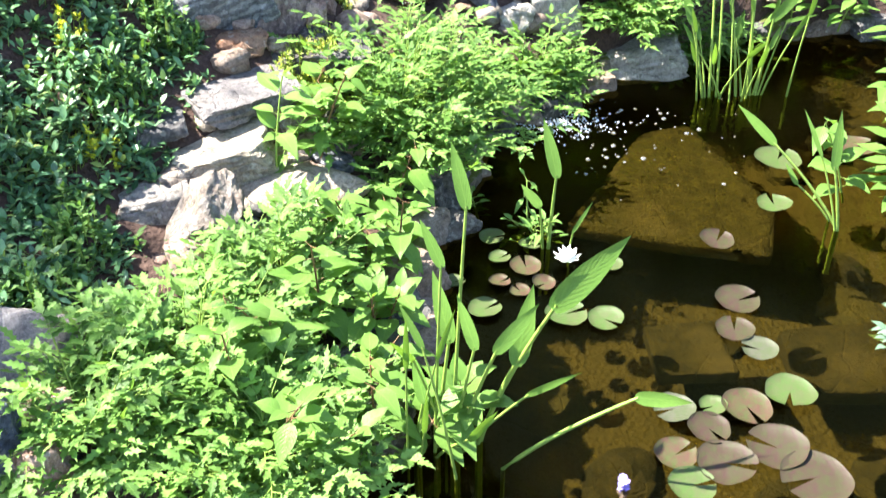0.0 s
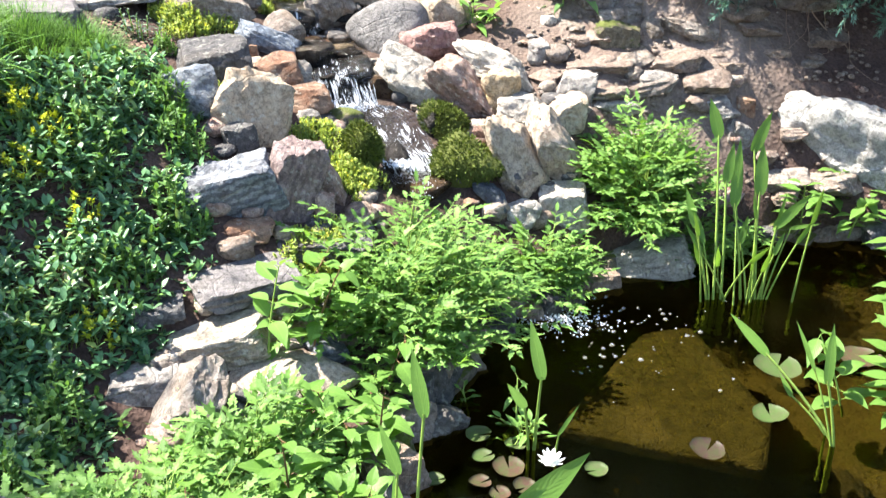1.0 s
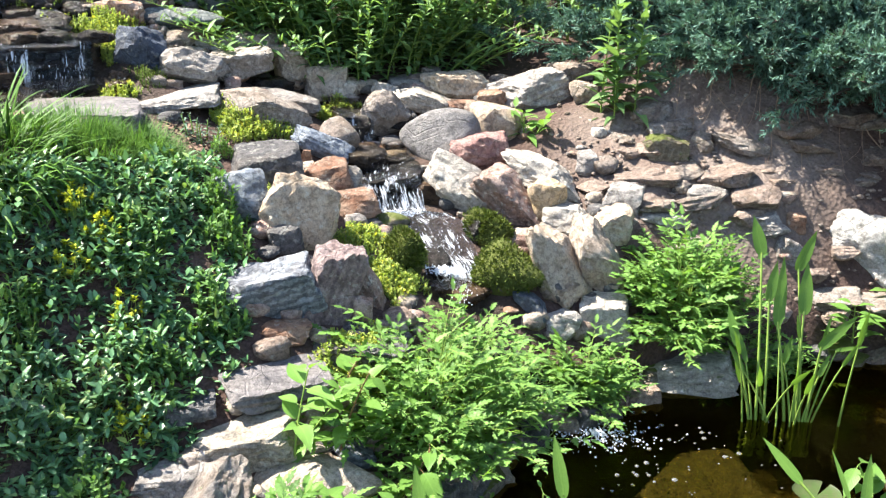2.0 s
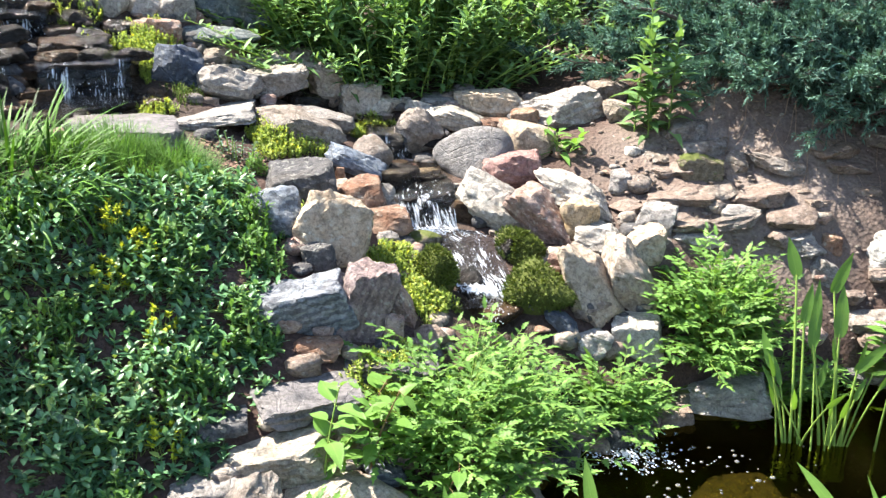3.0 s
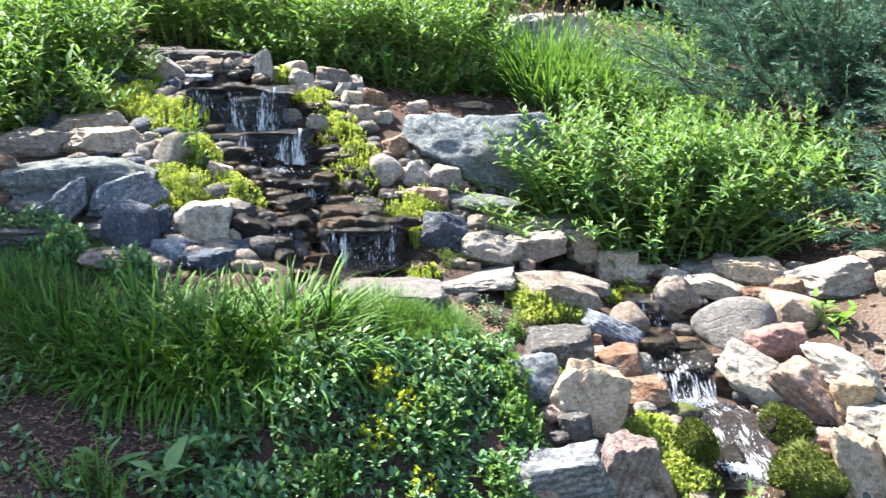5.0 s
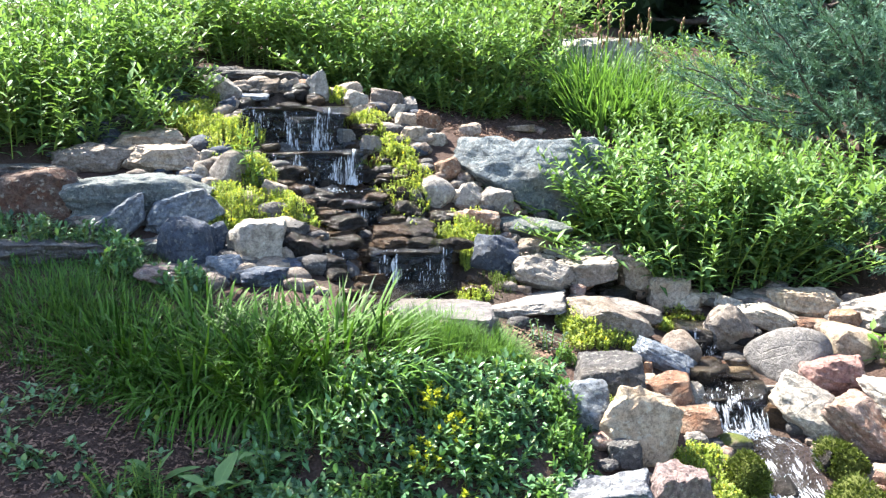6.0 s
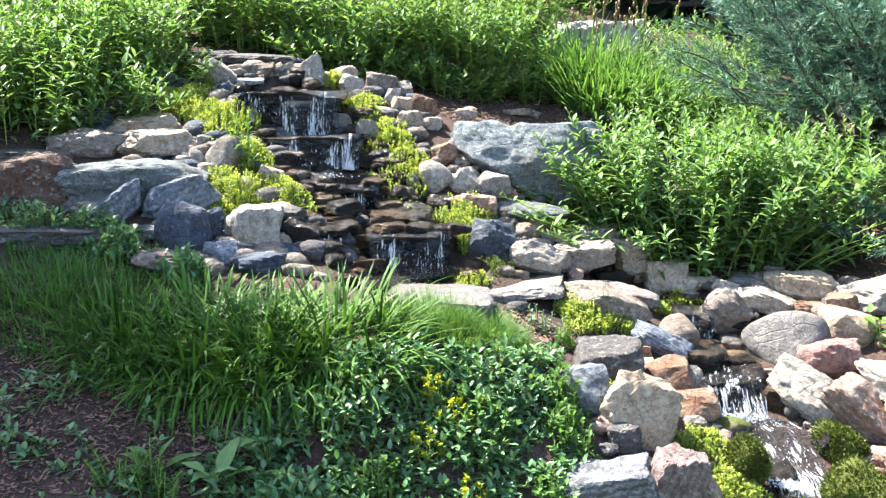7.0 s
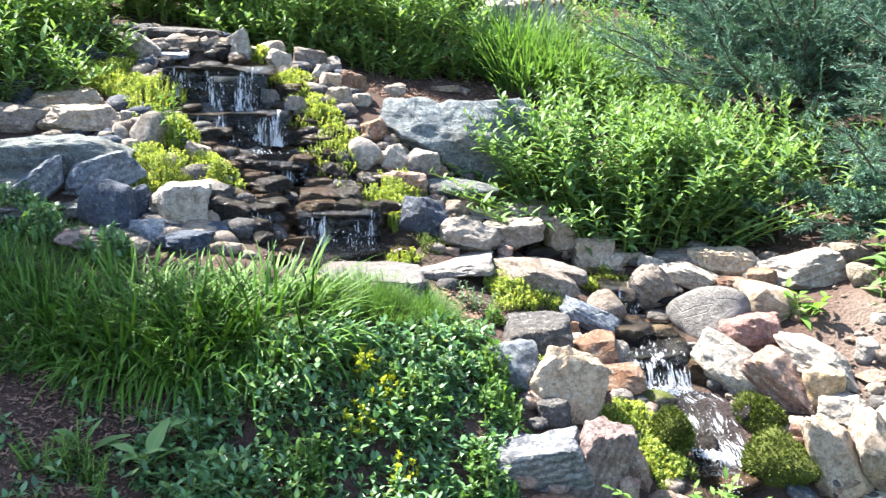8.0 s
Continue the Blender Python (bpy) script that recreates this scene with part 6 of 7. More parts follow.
for i, (x, y, h) in enumerate([(-1.22, 6.75, 0.50), (-1.35, 7.6, 0.55), (-1.6, 8.5, 0.55)]):
    leafy_clump("leafy_perennial", "light green leafy perennials on the slope", "perennial", x, y, 0.6, 0.4, 15, 60, h, 0.11, 0.026, 42 + i, per=30, group="leafy perennials")

# iris-like grass on the slope
for i, (x, y, r, h, n) in enumerate([(-2.05, 6.98, 0.32, 0.60, 380), (-1.72, 7.25, 0.34, 0.62, 380), (-2.25, 7.35, 0.32, 0.64, 300)]):
    grass_clump("tall green iris-like blades standing on the slope", x, y, r, h, int(n * 1.4), 60 + i, 0.013, "iris", "iris_clump", 0.45, category="iris")

# the arching grass and the fine grass on the mound
ARCH = "dense dark green clump of arching strap-like grass"
for i, (x, y, r, h, n) in enumerate([(-2.52, 2.72, 0.22, 0.31, 420), (-2.22, 2.76, 0.22, 0.35, 460), (-1.97, 2.82, 0.22, 0.36, 460), (-1.76, 3.00, 0.24, 0.36, 460), (-2.05, 2.98, 0.24, 0.30, 360), (-2.35, 2.95, 0.26, 0.28, 360)]):
    grass_clump(ARCH, x, y, r, h, int(n * 1.9), 70 + i, 0.0095, "grass", flop=1.6, spill=0.95)
for i, (x, y, r, h, n) in enumerate([(-2.75, 2.95, 0.30, 0.15, 2600), (-3.08, 2.92, 0.34, 0.15, 3000), (-2.9, 2.70, 0.30, 0.14, 2400)]):
    grass_clump("low tuft of fine bright green grass", x, y, r, h, n, 80 + i, 0.0055, "fine", "fine_grass", 0.8, spill=0.6)
for i, (x, y, r, h, n) in enumerate([(-1.56, 3.42, 0.12, 0.14, 1300), (-1.44, 3.34, 0.11, 0.12, 1200), (-1.38, 3.52, 0.12, 0.13, 1300), (-1.26, 3.48, 0.10, 0.10, 1000), (-1.66, 3.26, 0.11, 0.13, 1100), (-1.55, 3.22, 0.09, 0.10, 800), (-1.48, 3.56, 0.10, 0.11, 900)]):
    grass_clump("soft feathery mound of fine green foliage", x, y, r, h, n, 184 + i, 0.0032, "fine", "feathery_mound", 0.5, spill=0.7)

for i, (x, y, r) in enumerate([(-3.34, 3.02, 0.16), (-3.12, 3.16, 0.15), (-2.92, 3.14, 0.12), (-3.52, 2.90, 0.16), (-2.62, 3.16, 0.10)]):
    cushion("low dark green leafy plants at the foot of the dry wall", x, y, r, 0.13, 420, 590 + i, "vinca", 0.030, name="leafy_weed")

# bushy plants round the pond
BUSH = "bushy bright green plant with toothed divided leaves at the pond edge"
fern_clump(BUSH, -0.17, 2.96, 0.43, 0.50, 175, 91, 0.05)
fern_clump(BUSH, 0.33, 3.42, 0.19, 0.27, 56, 92, 0.03)
fern_clump(BUSH, 0.72, 3.80, 0.29, 0.42, 90, 93)
fern_clump(BUSH, 0.98, 3.88, 0.28, 0.36, 74, 94)
fern_clump(BUSH, -0.62, 1.80, 0.28, 0.30, 70, 95)
fern_clump(BUSH, -0.45, 2.12, 0.22, 0.30, 50, 96)
fern_clump(BUSH, -0.80, 1.58, 0.24, 0.26, 50, 97)
fern_clump(BUSH, -0.40, 1.55, 0.25, 0.24, 50, 98)
OVAL = "green plant with large oval pointed leaves at the pond edge"
broad_plant(OVAL, -0.32, 2.02, 0.06, 3, 101, 0.32)
broad_plant(OVAL, -0.24, 2.30, 0.05, 5, 102, 0.26)
broad_plant(OVAL, -0.17, 2.06, 0.02, 4, 121, 0.24)
broad_plant(OVAL, -0.20, 1.86, 0.02, 4, 122, 0.22)
broad_plant(OVAL, -0.50, 1.68, 0.06, 2, 103, 0.28)
broad_plant(OVAL, -0.24, 1.66, 0.03, 4, 104, 0.22)
broad_plant(OVAL, -0.46, 2.66, 0.2, 2, 105, 0.30)
broad_plant("pale green plant with oval leaves at the far pond edge", 1.50, 4.02, 0.06, 5, 106, 0.24, 0.12, 0.055, 0.14, red=False)
broad_plant("pale green plant with oval leaves standing in the pond", 1.50, 2.62, -0.05, 7, 107, 0.42, 0.12, 0.06, 0.10, red=False)
broad_plant("pale green plant with oval leaves standing in the pond", 1.62, 3.25, -0.05, 7, 108, 0.55, 0.12, 0.06, 0.12, red=False)
leafy_clump("upright_weed", "upright broad-leaved weed with two stalks on the dry bank", "plant", 0.44, 4.66, 0.11, 0.05, 0, 4, 0.60, 0.15, 0.06, 110, "tall", OVATE, 30, low=0.05, lean=0.2)
broad_plant("small bright green seedling among the stones", 0.02, 4.55, float(land(0.02, 4.55)), 3, 111, 0.14, 0.10, 0.04, 0.02, "lush", 4, False)
broad_plant("low plant with large green leaves on the mulch", -1.70, 2.44, float(land(-1.70, 2.44)), 2, 112, 0.13, 0.17, 0.075, 0.05, "tall", 3, False, (30, 15))
broad_plant("low plant with large green leaves on the mulch", -1.86, 2.34, float(land(-1.86, 2.34)), 2, 113, 0.10, 0.15, 0.065, 0.04, "tall", 3, False, (30, 15))
leafy_clump("leafy_sprig", "grey-green leafy sprig beside the flat stone", "plant", -1.25, 3.82, 0.10, 0.06, 0, 8, 0.13, 0.04, 0.014, 114, "blue", LANCE, 16)

leafy_clump("upright_weed", "upright light green weed growing beside the waterfall", "plant", -2.93, 4.08, 0.05, 0.04, 0, 3, 0.36, 0.09, 0.02, 115, "lush", LANCE, 22, low=0.1)
for i, (x, y) in enumerate([(-2.55, 6.42), (-2.42, 6.50)]):
    broad_plant("small green seedling on the bark mulch", x, y, float(land(x, y)), 2, 116 + i, 0.24, 0.11, 0.035, 0.03, "lush", 5, False, (45, 15))
for i, (x, y) in enumerate([(-1.98, 2.22), (-1.90, 2.16), (-2.06, 2.17)]):
    leafy_clump("fern", "yellowing fern fronds on the mulch", "fern", x, y, 0.05, 0.04, 0, 7, 0.17, 0.035, 0.011, 118 + i, "fine", LANCE, 40, low=0.1, lean=1.2)
heads = thing("iris_seed_stalks", -2.0, 7.2, float(land(-2.0, 7.2)), "tall thin iris stalks with brown seed heads", "iris")
rng = np.random.default_rng(61)
stalks, pods = Soup(), Soup()
for _ in range(22):
    p = bow((rng.normal(0, 0.26), rng.normal(0.1, 0.2), -0.03), rng.normal(0, 0.05, 2), rng.uniform(0.62, 0.86), 1.4)
    tube(stalks, p, 0.003, 0.002, 4)
    v, f = ball(1)
    for k in range(3):
        pods.add(v * (0.010, 0.010, 0.026) + p[-1] + (rng.normal(0, 0.012), rng.normal(0, 0.012), -0.03 * k), tris=f)
part("stalk_mass", stalks.mesh("stalk_mass", STEM), heads, kind="stuff")
part("seed_head", pods.mesh("seed_head", REDSTEM), heads, "brown seed heads", kind="stuff")
stone(-2.55, 8.35, float(land(-2.55, 8.35)) - 0.04, 0.46, 0.30, 0.34, 15, 0, "bigwhite", "b", 5, 172, label="large pale lichen-covered rock behind the irises")

# evergreens
conifer("juniper", "large spreading blue-green juniper over the bank", 0.95, 5.55, 1.05, 90, 1.2, 0.9, 121, sprays=38, rise=(8, 14), needle=0.038)
conifer("juniper", "large spreading blue-green juniper over the bank", -0.25, 7.1, 1.25, 130, 1.30, 0.95, 122, sprays=34, needle=0.050, tuft=28, slim=0.13)
conifer("juniper", "spreading blue-green juniper on the slope", 1.9, 5.2, 1.0, 70, 1.2, 0.9, 123, sprays=26, tuft=24, slim=0.15)
conifer("juniper", "low blue-green juniper branch beside the perennials", -0.12, 5.45, 0.95, 10, 0.40, 0.18, 124, sprays=22, trunk=0.02, needle=0.035)

DROOP = "low drooping blue-green juniper over the eroded bank"
for i, (x, y, z, reach, n) in enumerate([(0.98, 4.96, 1.09, 0.54, 100), (1.40, 4.92, 1.10, 0.62, 130), (1.80, 4.80, 1.04, 0.70, 120), (2.15, 4.70, 0.95, 0.6, 50), (0.50, 5.30, 1.08, 0.50, 44)]):
    conifer("juniper", DROOP, x, y, z, n, reach, 0.32, 125 + i, sprays=26, rise=(-4, 11), arc=(185, 355), trunk=0.03, low=0.0, needle=0.036, slim=0.19)
for i, (x, y, reach, h) in enumerate([(0.9, 7.3, 1.3, 1.1), (2.2, 6.6, 1.3, 1.1), (-0.75, 9.0, 1.4, 1.0), (1.4, 8.6, 1.4, 1.2), (3.0, 8.0, 1.4, 1.2)]):
    conifer("juniper", "spreading blue-green juniper on the slope", x, y, float(land(x, y)), 56, reach, h, 160 + i, sprays=16, needle=0.08, tuft=12, slim=0.32)

for i in (0, 1, 2, 3, 6, 7, 8):
    x, y = -8.5 + 1.3 * i, 10.0 + 0.4 * math.sin(2.1 * i)
    leafy_clump("leafy_perennial", "tall green leafy perennials at the back of the garden", "perennial", x, y, 0.8, 0.5, 0, 60, 1.1, 0.16, 0.045, 180 + i, profile=FAR, per=18, group="leafy perennials")

# far dark evergreens
rng = np.random.default_rng(5)
for i in range(12):
    x, y = -12 + 1.9 * i + rng.uniform(-0.5, 0.5), 11.5 + rng.uniform(-0.6, 1.6)
    conifer("evergreen_tree", "dark evergreen tree at the back of the garden", x, y, float(land(x, y)), 64, 1.9, 5.0 + rng.uniform(-1, 1), 130 + i, "dark", 0.34, 14, (5, 14), 0.14, 0.0, tuft=8, slim=0.42)

for i in range(11):
    x, y = -10.5 + 1.5 * i + rng.uniform(-0.4, 0.4), 14.6 + rng.uniform(-0.5, 1.0)
    conifer("evergreen_tree", "dark evergreen tree at the back of the garden", x, y, float(land(x, y)), 60, 2.1, 6.0, 230 + i, "dark", 0.44, 9, (5, 14), 0.14, 0.0, tuft=8, slim=0.45)


def unseen_shade_tree(cx, cy, z0, height, crown, count, seed):
    """A broad-leaved tree added out of view beside the garden, whose crown shades the mulch and the dry wall."""
    rng = np.random.default_rng(seed)
    root = thing("unseen_shade_tree", cx, cy, z0, "unseen broad-leaved tree added beside the garden to shade it", "tree")
    wood, green = Soup(), Soup()
    top = np.array([0.0, 0.0, height])
    tube(wood, bow((0, 0, -0.2), (0.1, 0.05), height * 0.8, 1.3, 7), 0.14, 0.06, 9)
    for i in range(count):
        way = turn(1, rng, (20, 35))[0]
        start = np.array([0.05, 0.03, height * rng.uniform(0.5, 0.78)])
        end = top + way * crown * rng.uniform(0.4, 1.0) * (1, 1, 0.7)
        mid = (start + end) / 2 + rng.normal(0, 0.1, 3)
        tube(wood, np.stack([start, mid, end]), 0.03, 0.006, 5)
        n = 130
        at = end + rng.normal(0, 0.26, (n, 3))
        leaves(green, at, turn(n, rng, (-10, 30)), UP, rng.uniform(0.06, 0.11, n), 0.055, SMALL, 0.2)
    part("trunk", wood.mesh("trunk", BARK), root)
    part("foliage", green.mesh("foliage", LEAF["tall"]), root, kind="stuff")
    return root


unseen_shade_tree(-5.30, 2.70, 1.5, 3.4, 1.0, 60, 3)

# small plants in and by the water
broad_plant("small yellow-green seedlings standing in the water", 0.12, 2.62, -0.05, 4, 201, 0.12, 0.04, 0.018, 0.06, "lush", 5, False)
broad_plant("small yellow-green seedlings standing in the water", 0.25, 2.52, -0.05, 4, 202, 0.18, 0.05, 0.016, 0.03, "lush", 5, False)
broad_plant("pale variegated sprig hanging over the pond", 1.16, 1.98, 0.0, 3, 203, 0.12, 0.05, 0.022, 0.04, "blue", 5, False)
broad_plant(OVAL, -0.55, 2.62, 0.2, 2, 204, 0.30, 0.12, 0.06, 0.04, "lush", 5, False)

# ---- cushions of sedum and moss ----
GOLD = "yellow-green sedum cushion growing between the stones"
MOSS = "yellow-green moss tufts on the stones beside the water"
cushion(GOLD, -3.631, 4.379, 0.128, 0.072, 1692, 500, "sedum", 0.015)
cushion(GOLD, -3.296, 4.293, 0.161, 0.100, 2600, 501, "sedum", 0.015)
cushion(GOLD, -2.876, 3.826, 0.152, 0.099, 2399, 502, "sedum", 0.015)
cushion(GOLD, -2.679, 3.984, 0.105, 0.081, 1140, 503, "sedum", 0.015)
cushion(GOLD, -2.980, 4.129, 0.088, 0.095, 801, 504, "sedum", 0.015)
cushion(GOLD, -2.538, 4.755, 0.133, 0.081, 1827, 505, "sedum", 0.015)
cushion(GOLD, -2.353, 4.532, 0.149, 0.100, 2306, 506, "sedum", 0.015)
cushion(GOLD, -1.942, 4.484, 0.123, 0.100, 1581, 507, "sedum", 0.015)
cushion(GOLD, -1.837, 4.275, 0.041, 0.069, 260, 508, "sedum", 0.015)
cushion(GOLD, -1.173, 4.143, 0.139, 0.060, 2014, 509, "sedum", 0.015)
cushion(GOLD, -1.546, 5.023, 0.053, 0.045, 292, 510, "sedum", 0.015)
cushion(GOLD, -3.760, 4.686, 0.101, 0.072, 1059, 511, "sedum", 0.015)
cushion(GOLD, -3.221, 5.286, 0.062, 0.062, 396, 512, "sedum", 0.015)
cushion(GOLD, -2.839, 4.978, 0.128, 0.077, 1714, 513, "sedum", 0.015)
cushion(MOSS, -1.625, 4.200, 0.093, 0.060, 900, 514, "moss", 0.010)
cushion(GOLD, -1.687, 4.019, 0.065, 0.030, 435, 515, "sedum", 0.015)
cushion("small bright green leafy plant among the stones", -1.145, 3.770, 0.047, 0.070, 260, 516, "lush", 0.015)
cushion(GOLD, -0.867, 4.613, 0.094, 0.040, 923, 517, "sedum", 0.015)
cushion(GOLD, -0.485, 3.586, 0.100, 0.060, 1200, 519, "sedum", 0.015)
cushion(GOLD, -0.371, 3.440, 0.085, 0.055, 904, 521, "sedum", 0.015)
cushion(GOLD, -0.395, 3.012, 0.115, 0.058, 1379, 525, "sedum", 0.015)
cushion("sparse green weeds between the stones", -0.547, 2.782, 0.091, 0.036, 861, 526, "fine", 0.015)
cushion(GOLD, -0.371, 2.851, 0.046, 0.030, 260, 527, "sedum", 0.015)
cushion(GOLD, -0.826, 3.537, 0.087, 0.076, 787, 528, "sedum", 0.015)


# ---- boulder, sunken stones, roots and litter ----


def slab(name, label, corners, top, thick, kind, seed):
    """A flat quarried stone with a worn rim."""
    c = np.array(corners, float)
    mid = c.mean(0)
    nxt = np.roll(c, -1, 0)
    out = unit(np.stack([(nxt - c)[:, 1], -(nxt - c)[:, 0]], 1))
    far = ((c - mid) * out).sum(1)
    out, far = out * np.sign(far)[:, None], np.abs(far)
    way = np.concatenate([np.c_[out, 0 * far], [(0, 0, 1.0), (0, 0, -1.0)]])
    far = np.concatenate([far, [thick / 2, thick / 2]])
    v, f = ball(5)
    v = unit(v * (1, 1, 0.45))
    v = v * (((np.maximum(v @ way.T, 0) / far) ** 40).sum(1) ** (-1 / 40))[:, None]
    v[:, 2] += 0.012 * np.array([noise.fractal(Vector((p[0] * 5 + seed, p[1] * 5, 0)), 1.0, 2.0, 4) for p in v])
    ob = new(name, mesh_of(name, v, f, STONE[kind]))
    ob.location = (mid[0], mid[1], top - thick / 2)
    return tagged(ob, label, "rock", "sunken stones")


slab("sunken_slab", "large flat olive-brown slab lying under the water", [(0.36, 2.62), (0.70, 3.22), (0.88, 3.27), (1.05, 2.72), (0.97, 2.45)], -0.10, 0.08, "algae", 1)
slab("sunken_slab", "small flat brown slab lying under the water", [(0.56, 2.02), (0.55, 2.22), (0.75, 2.24), (0.78, 2.02)], -0.22, 0.06, "bed", 2)
slab("sunken_slab", "long flat brown slab lying under the water", [(0.95, 2.0), (0.95, 2.25), (1.5, 2.3), (1.6, 1.95)], -0.30, 0.08, "bed", 3)
for i in range(70):
    a, b = rng.uniform(-0.1, 2.3), rng.uniform(1.1, 3.8)
    if edge_distance(np.array(a), np.array(b), POND)[1] and not (0.3 < a < 1.15 and 2.35 < b < 3.35):
        w = rng.uniform(0.07, 0.17)
        stone(a, b, float(land(a, b)) + w * 0.25, w, w * rng.uniform(0.6, 1.0), w * rng.uniform(0.35, 0.6), rng.uniform(0, 180), 0, "bed" if i % 3 else "algae", str(rng.choice(["r", "s", "a"])), 3, 330 + i, "sunken_stone", "brown algae-covered stone on the pond bed", "sunken stones")

# dark wet stones in the bed of the cascade and the stream
for i in range(190):
    line, wide = (CASCADE, 0.16) if i % 5 < 4 else (STREAM, 0.07)
    k = rng.uniform(0, len(line) - 1.001)
    a, b = np.array(line[int(k)]), np.array(line[int(k) + 1])
    x, y = a + (b - a) * (k % 1) + rng.normal(0, wide, 2)
    w = rng.uniform(0.04, 0.11)
    if edge_distance(np.array(x), np.array(y), TUMBLE, closed=False)[0] < 0.16:
        continue
    stone(x, y, float(land(x, y)) + w * 0.12, w, w * rng.uniform(0.7, 1.1), w * rng.uniform(0.35, 0.6), rng.uniform(0, 180), 0, "wetbrown" if rng.random() < 0.3 else "wet", str(rng.choice(["a", "s", "r"])), 4 if w > 0.095 else 3, 400 + i, "wet_stone", "dark wet stone in the stream bed", "stones of the stream bed")

# loose pebbles and small broken stones between the large ones
for i in range(120):
    line = STREAM if i % 3 else [(-1.9, 4.6), (-0.3, 4.9), (0.1, 4.4)]
    k = rng.uniform(0, len(line) - 1.001)
    a, b = np.array(line[int(k)]), np.array(line[int(k) + 1])
    x, y = a + (b - a) * (k % 1) + rng.normal(0, 0.16, 2)
    if edge_distance(np.array(x), np.array(y), POND)[1] or edge_distance(np.array(x), np.array(y), TUMBLE, closed=False)[0] < 0.16:
        continue
    w = rng.uniform(0.012, 0.035)
    stone(x, y, float(land(x, y)) + w * 0.3, w, w * rng.uniform(0.6, 1), w * rng.uniform(0.4, 0.7), rng.uniform(0, 180), 0, str(rng.choice(["tan", "grey", "white", "pink", "brown", "rust", "dkgrey"])), str(rng.choice(["a", "r"])), 3, 620 + i, "pebble", "small loose pebble lying on the bank", "pebbles")


def rubble(name, label, places, size, kinds, seed, level=2):
    """Broken stones packed into the gaps, too many to count."""
    rng = np.random.default_rng(seed)
    shapes = [stone_shape("a", level, 900 + q) for q in range(10)]
    for kind in kinds:
        soup = Soup()
        some = places[rng.random(len(places)) < 1.1 / len(kinds)]
        for (x, y), low in zip(some, land(some[:, 0], some[:, 1])):
            v, f = shapes[rng.integers(10)]
            w = rng.uniform(*size)
            a = rng.uniform(0, 6.3)
            c, s = math.cos(a), math.sin(a)
            p = v * (w, w * rng.uniform(0.6, 1), w * rng.uniform(0.4, 0.75))
            p = np.stack([p[:, 0] * c - p[:, 1] * s, p[:, 0] * s + p[:, 1] * c, p[:, 2]], 1)
            soup.add(p + (x, y, low + w * 0.15), tris=f)
        tagged(new(name, soup.mesh(name, STONE[kind])), label, "rubble", kind="stuff")


# stones half sunk in the eroded bank
for i in range(34):
    x, y = rng.uniform(0.3, 1.6), rng.uniform(4.05, 4.75)
    w = rng.uniform(0.05, 0.13)
    stone(x, y, float(land(x, y)) - w * 0.16, w, w * rng.uniform(0.6, 1), w * rng.uniform(0.25, 0.42), rng.uniform(0, 180), rng.uniform(-15, 15), str(rng.choice(["earth", "earth", "brown", "earth", "earth"])), "a", 4, 1000 + i, "bank_stone", "earth-covered stone half sunk in the dry bank", "stones of the bank")

spots = np.array([(x + math.cos(a) * (size + 0.03), y + math.sin(a) * (size * 0.8 + 0.03)) for x, y, size, what in STONES if what == "stone" for a in rng.uniform(0, 6.3, 4)])
along = np.array([np.array(CASCADE[q]) + (np.array(CASCADE[q + 1]) - np.array(CASCADE[q])) * rng.random() + rng.normal(0, 0.30, 2) for q in (0, 1, 2) for _ in range(90)])
spots = np.concatenate([spots, along])
dry = ~edge_distance(spots[:, 0], spots[:, 1], POND)[1] & ~inside(spots[:, 0], spots[:, 1], VINCA)
bare = (spots[:, 0] > 0.15) & (spots[:, 1] > 4.0) & (rng.random(len(spots)) < 0.85)
wash = edge_distance(spots[:, 0], spots[:, 1], TUMBLE, closed=False)[0] < 0.15
spots = spots[dry & ~bare & ~wash]
soaked = edge_distance(spots[:, 0], spots[:, 1], CASCADE, closed=False)[0] < 0.40
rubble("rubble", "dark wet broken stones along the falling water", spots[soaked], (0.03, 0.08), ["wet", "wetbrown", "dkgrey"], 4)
spots = spots[~soaked]
left = spots[:, 0] < -2.3
rubble("rubble", "dark broken stones packed between the larger ones", spots[left], (0.03, 0.09), ["dkblue", "dkgrey", "brown", "tan"], 1)
rubble("rubble", "broken stones packed between the larger ones", spots[~left], (0.025, 0.065), ["tan", "brown", "dkgrey", "pink", "earth"], 2)

soup = Soup()
n = 13000
near = rng.random(n) < 0.6
x = np.where(near, rng.uniform(-3.0, -1.6, n), rng.uniform(-2.9, -1.7, n))
y = np.where(near, rng.uniform(1.9, 2.75, n), rng.uniform(5.5, 6.9, n))
x[:420], y[:420] = rng.uniform(-1.45, -1.12, 420), rng.uniform(3.62, 3.92, 420)
x[420:900], y[420:900] = rng.uniform(-0.6, 0.4, 480), rng.uniform(4.95, 5.3, 480)
leaves(soup, np.stack([x, y, land(x, y) + 0.012], 1), turn(n, rng, (0, 14)), UP + rng.normal(0, 0.3, (n, 3)), 0.008 + 0.032 * rng.random(n) ** 2, rng.uniform(0.003, 0.010, n), [(0.0, 0.4), (0.5, 0.5), (1.0, 0.3)], 0.05, 0.3)
chips = new("mulch_chips", soup.mesh("mulch_chips", CHIP))
tagged(chips, "loose brown bark chips lying on the soil", "mulch", kind="stuff")

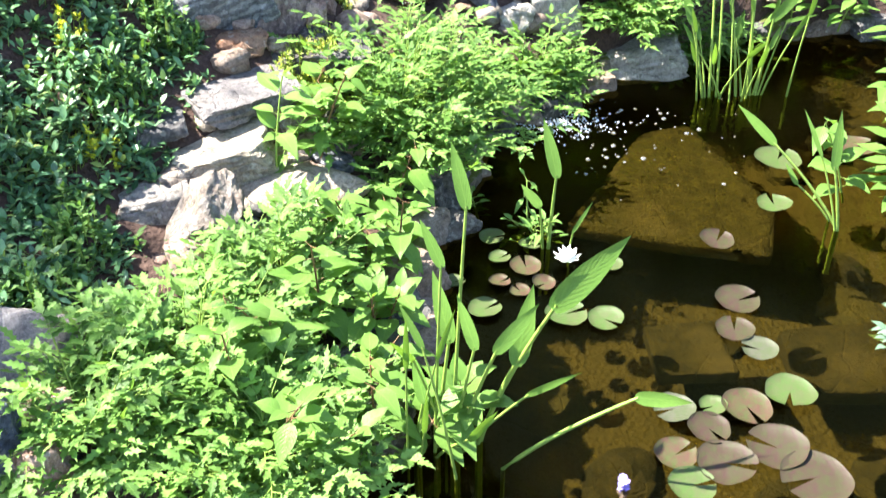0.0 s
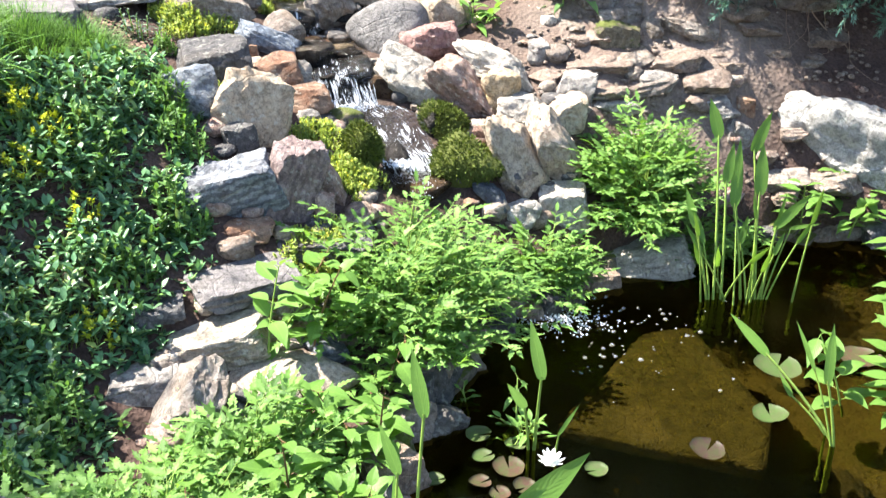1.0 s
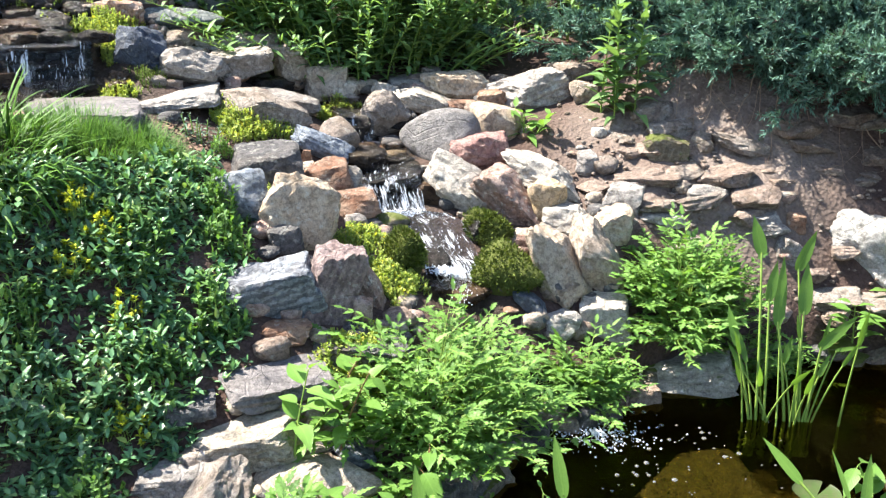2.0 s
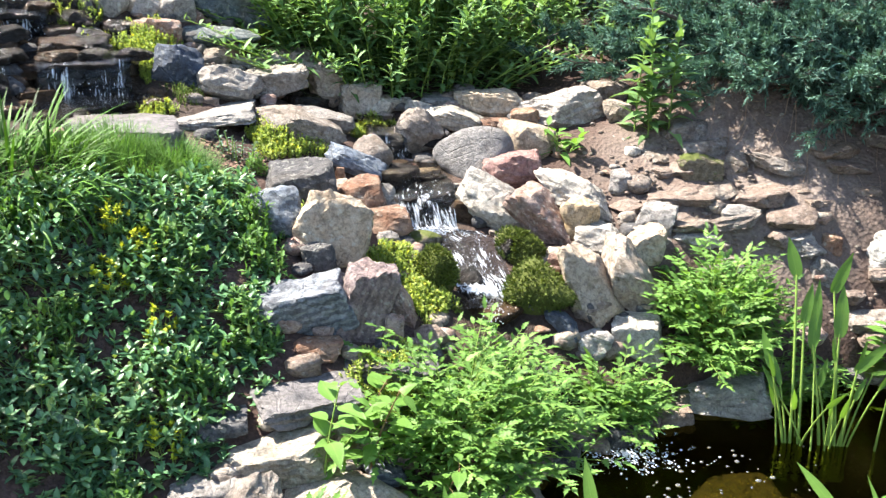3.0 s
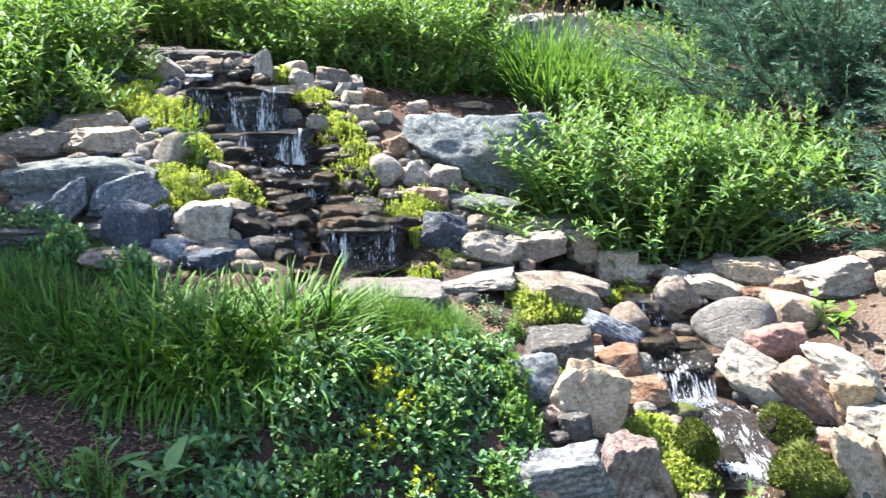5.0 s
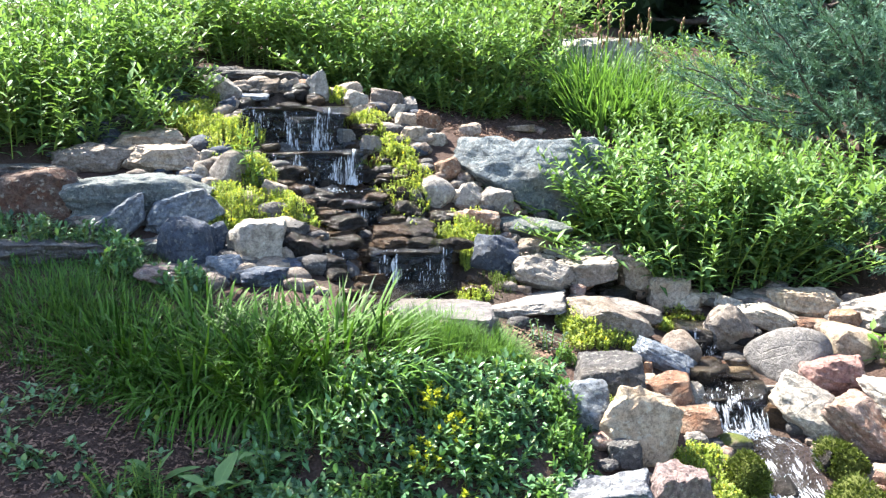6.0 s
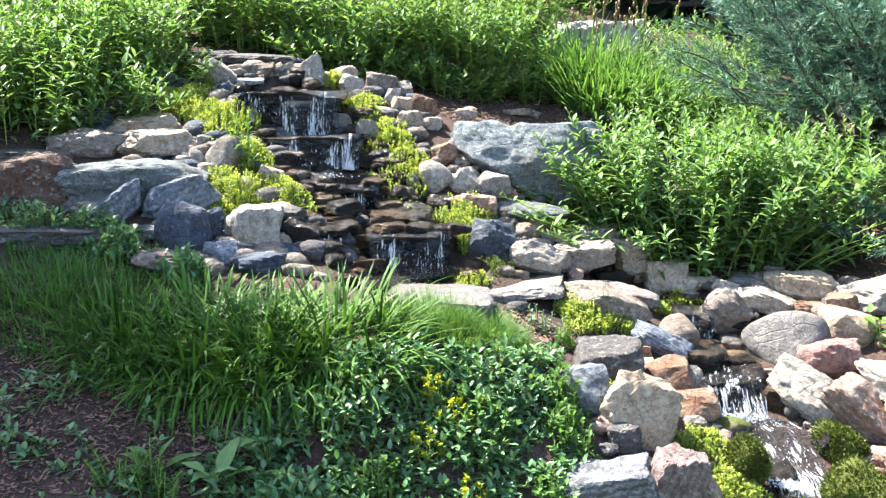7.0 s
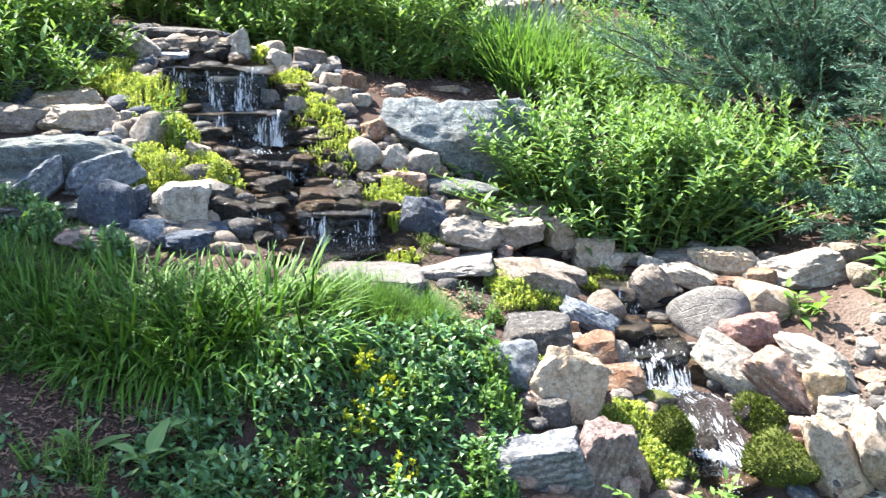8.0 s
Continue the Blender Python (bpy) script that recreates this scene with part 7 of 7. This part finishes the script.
soup = Soup()
for _ in range(26):
    x, y = rng.uniform(0.7, 1.7), rng.uniform(4.58, 4.85)
    p = np.array([x, y, float(land(x, y)) + 0.05])
    line = [p]
    way = np.array([rng.normal(0, 0.5), -1.0, -0.2])
    for _ in range(7):
        way = unit(way + rng.normal(0, 0.35, 3) * (1, 1, 0.3))
        q = line[-1] + way * 0.045
        q[2] = float(land(q[0], q[1])) + rng.uniform(0.01, 0.035)
        line.append(q)
    tube(soup, line, rng.uniform(0.001, 0.0035), 0.0006, 4)
roots = new("bare_roots", soup.mesh("bare_roots", ROOT))
tagged(roots, "thin bare roots hanging out of the eroded bank", "roots", kind="stuff")

soup = Soup()
v, f = ball(2)
for _ in range(85):
    x, y = 0.42 + abs(rng.normal(0, 0.30)), 3.15 + rng.normal(0, 0.20)
    r = 0.003 + 0.008 * rng.random() ** 3
    soup.add(v * (r, r, r * 0.6) + (x, y, 0.0), tris=f)
bubbles = new("bubbles", soup.mesh("bubbles", BUBBLE))
tagged(bubbles, "small air bubbles drifting on the pond", "bubbles", kind="stuff")
sheet("waterfall", (0.22, 3.37, 0.07), (0.40, 3.43, 0.07), 0.07, 0.05, "white water where the stream runs into the pond", 9, [(0.2, 0.15, 0.6), (0.6, 0.15, 0.8)])
froth("foam where the stream runs into the pond", 0.40, 3.20, 0.002, 0.22, 0.12, 420, 21)
strands("falling_drops", (0.26, 3.30, 0.03), (0.42, 3.34, 0.03), 0.03, 0.12, 12, 17, "splashing white water at the inflow")


# stones along the water's edge
for i in range(64):
    k = (i * 0.165) % 10
    a, b = np.array(POND[int(k)]), np.array(POND[int(k) + 1])
    x, y = a + (b - a) * (k % 1) + rng.normal(0, 0.03, 2)
    w = rng.uniform(0.05, 0.13)
    stone(x, y, rng.uniform(-0.02, 0.05), w, w * rng.uniform(0.7, 1), w * rng.uniform(0.5, 0.8), rng.uniform(0, 180), rng.uniform(-10, 10), str(rng.choice(["brown", "dkgrey", "earth", "dkgrey", "mossy", "earth"])), str(rng.choice(["a", "b", "s"])), 4, 1100 + i, "shore_stone", "dull stone set along the pond edge", "stones of the shore")
rubble("clods", "crumbled earth and grit on the dry bank", np.stack([rng.uniform(0.1, 1.8, 900), rng.uniform(4.0, 4.85, 900)], 1), (0.004, 0.016), ["earth", "brown"], 3, 1)

# a white water lily in flower
lily = thing("water_lily", 0.335, 2.345, 0.012, "white water lily flower open on the pond", "flower")
for ring, (n, tilt, size) in enumerate([(9, 18, 0.045), (8, 42, 0.040), (6, 65, 0.032)]):
    for i in range(n):
        a = 2 * math.pi * (i + 0.5 * ring) / n
        e = radians(tilt)
        petal = Soup()
        leaves(petal, (0, 0, 0.004 * ring), (math.cos(a) * math.cos(e), math.sin(a) * math.cos(e), math.sin(e)), UP, size, 0.017, LANCE, -0.25, 0.35)
        part("petal", petal.mesh("petal", PETAL), lily)
spike = thing("flower_spike", 0.375, 1.50, -0.05, "violet pickerelweed flower spike above the water", "flower")
soup = Soup()
tube(soup, bow((0, 0, -0.2), (0.0, 0.01), 0.22, 1.2), 0.004, 0.003, 5)
part("stalk", soup.mesh("stalk", STEM), spike)
soup = Soup()
leaves(soup, np.stack([0 * np.arange(60.0), 0 * np.arange(60.0), rng.uniform(0.02, 0.085, 60)], 1), turn(60, rng, (25, 20)), UP, 0.016, 0.009, SMALL, 0.1)
part("bloom", soup.mesh("bloom", VIOLET), spike, "violet petals", kind="stuff")
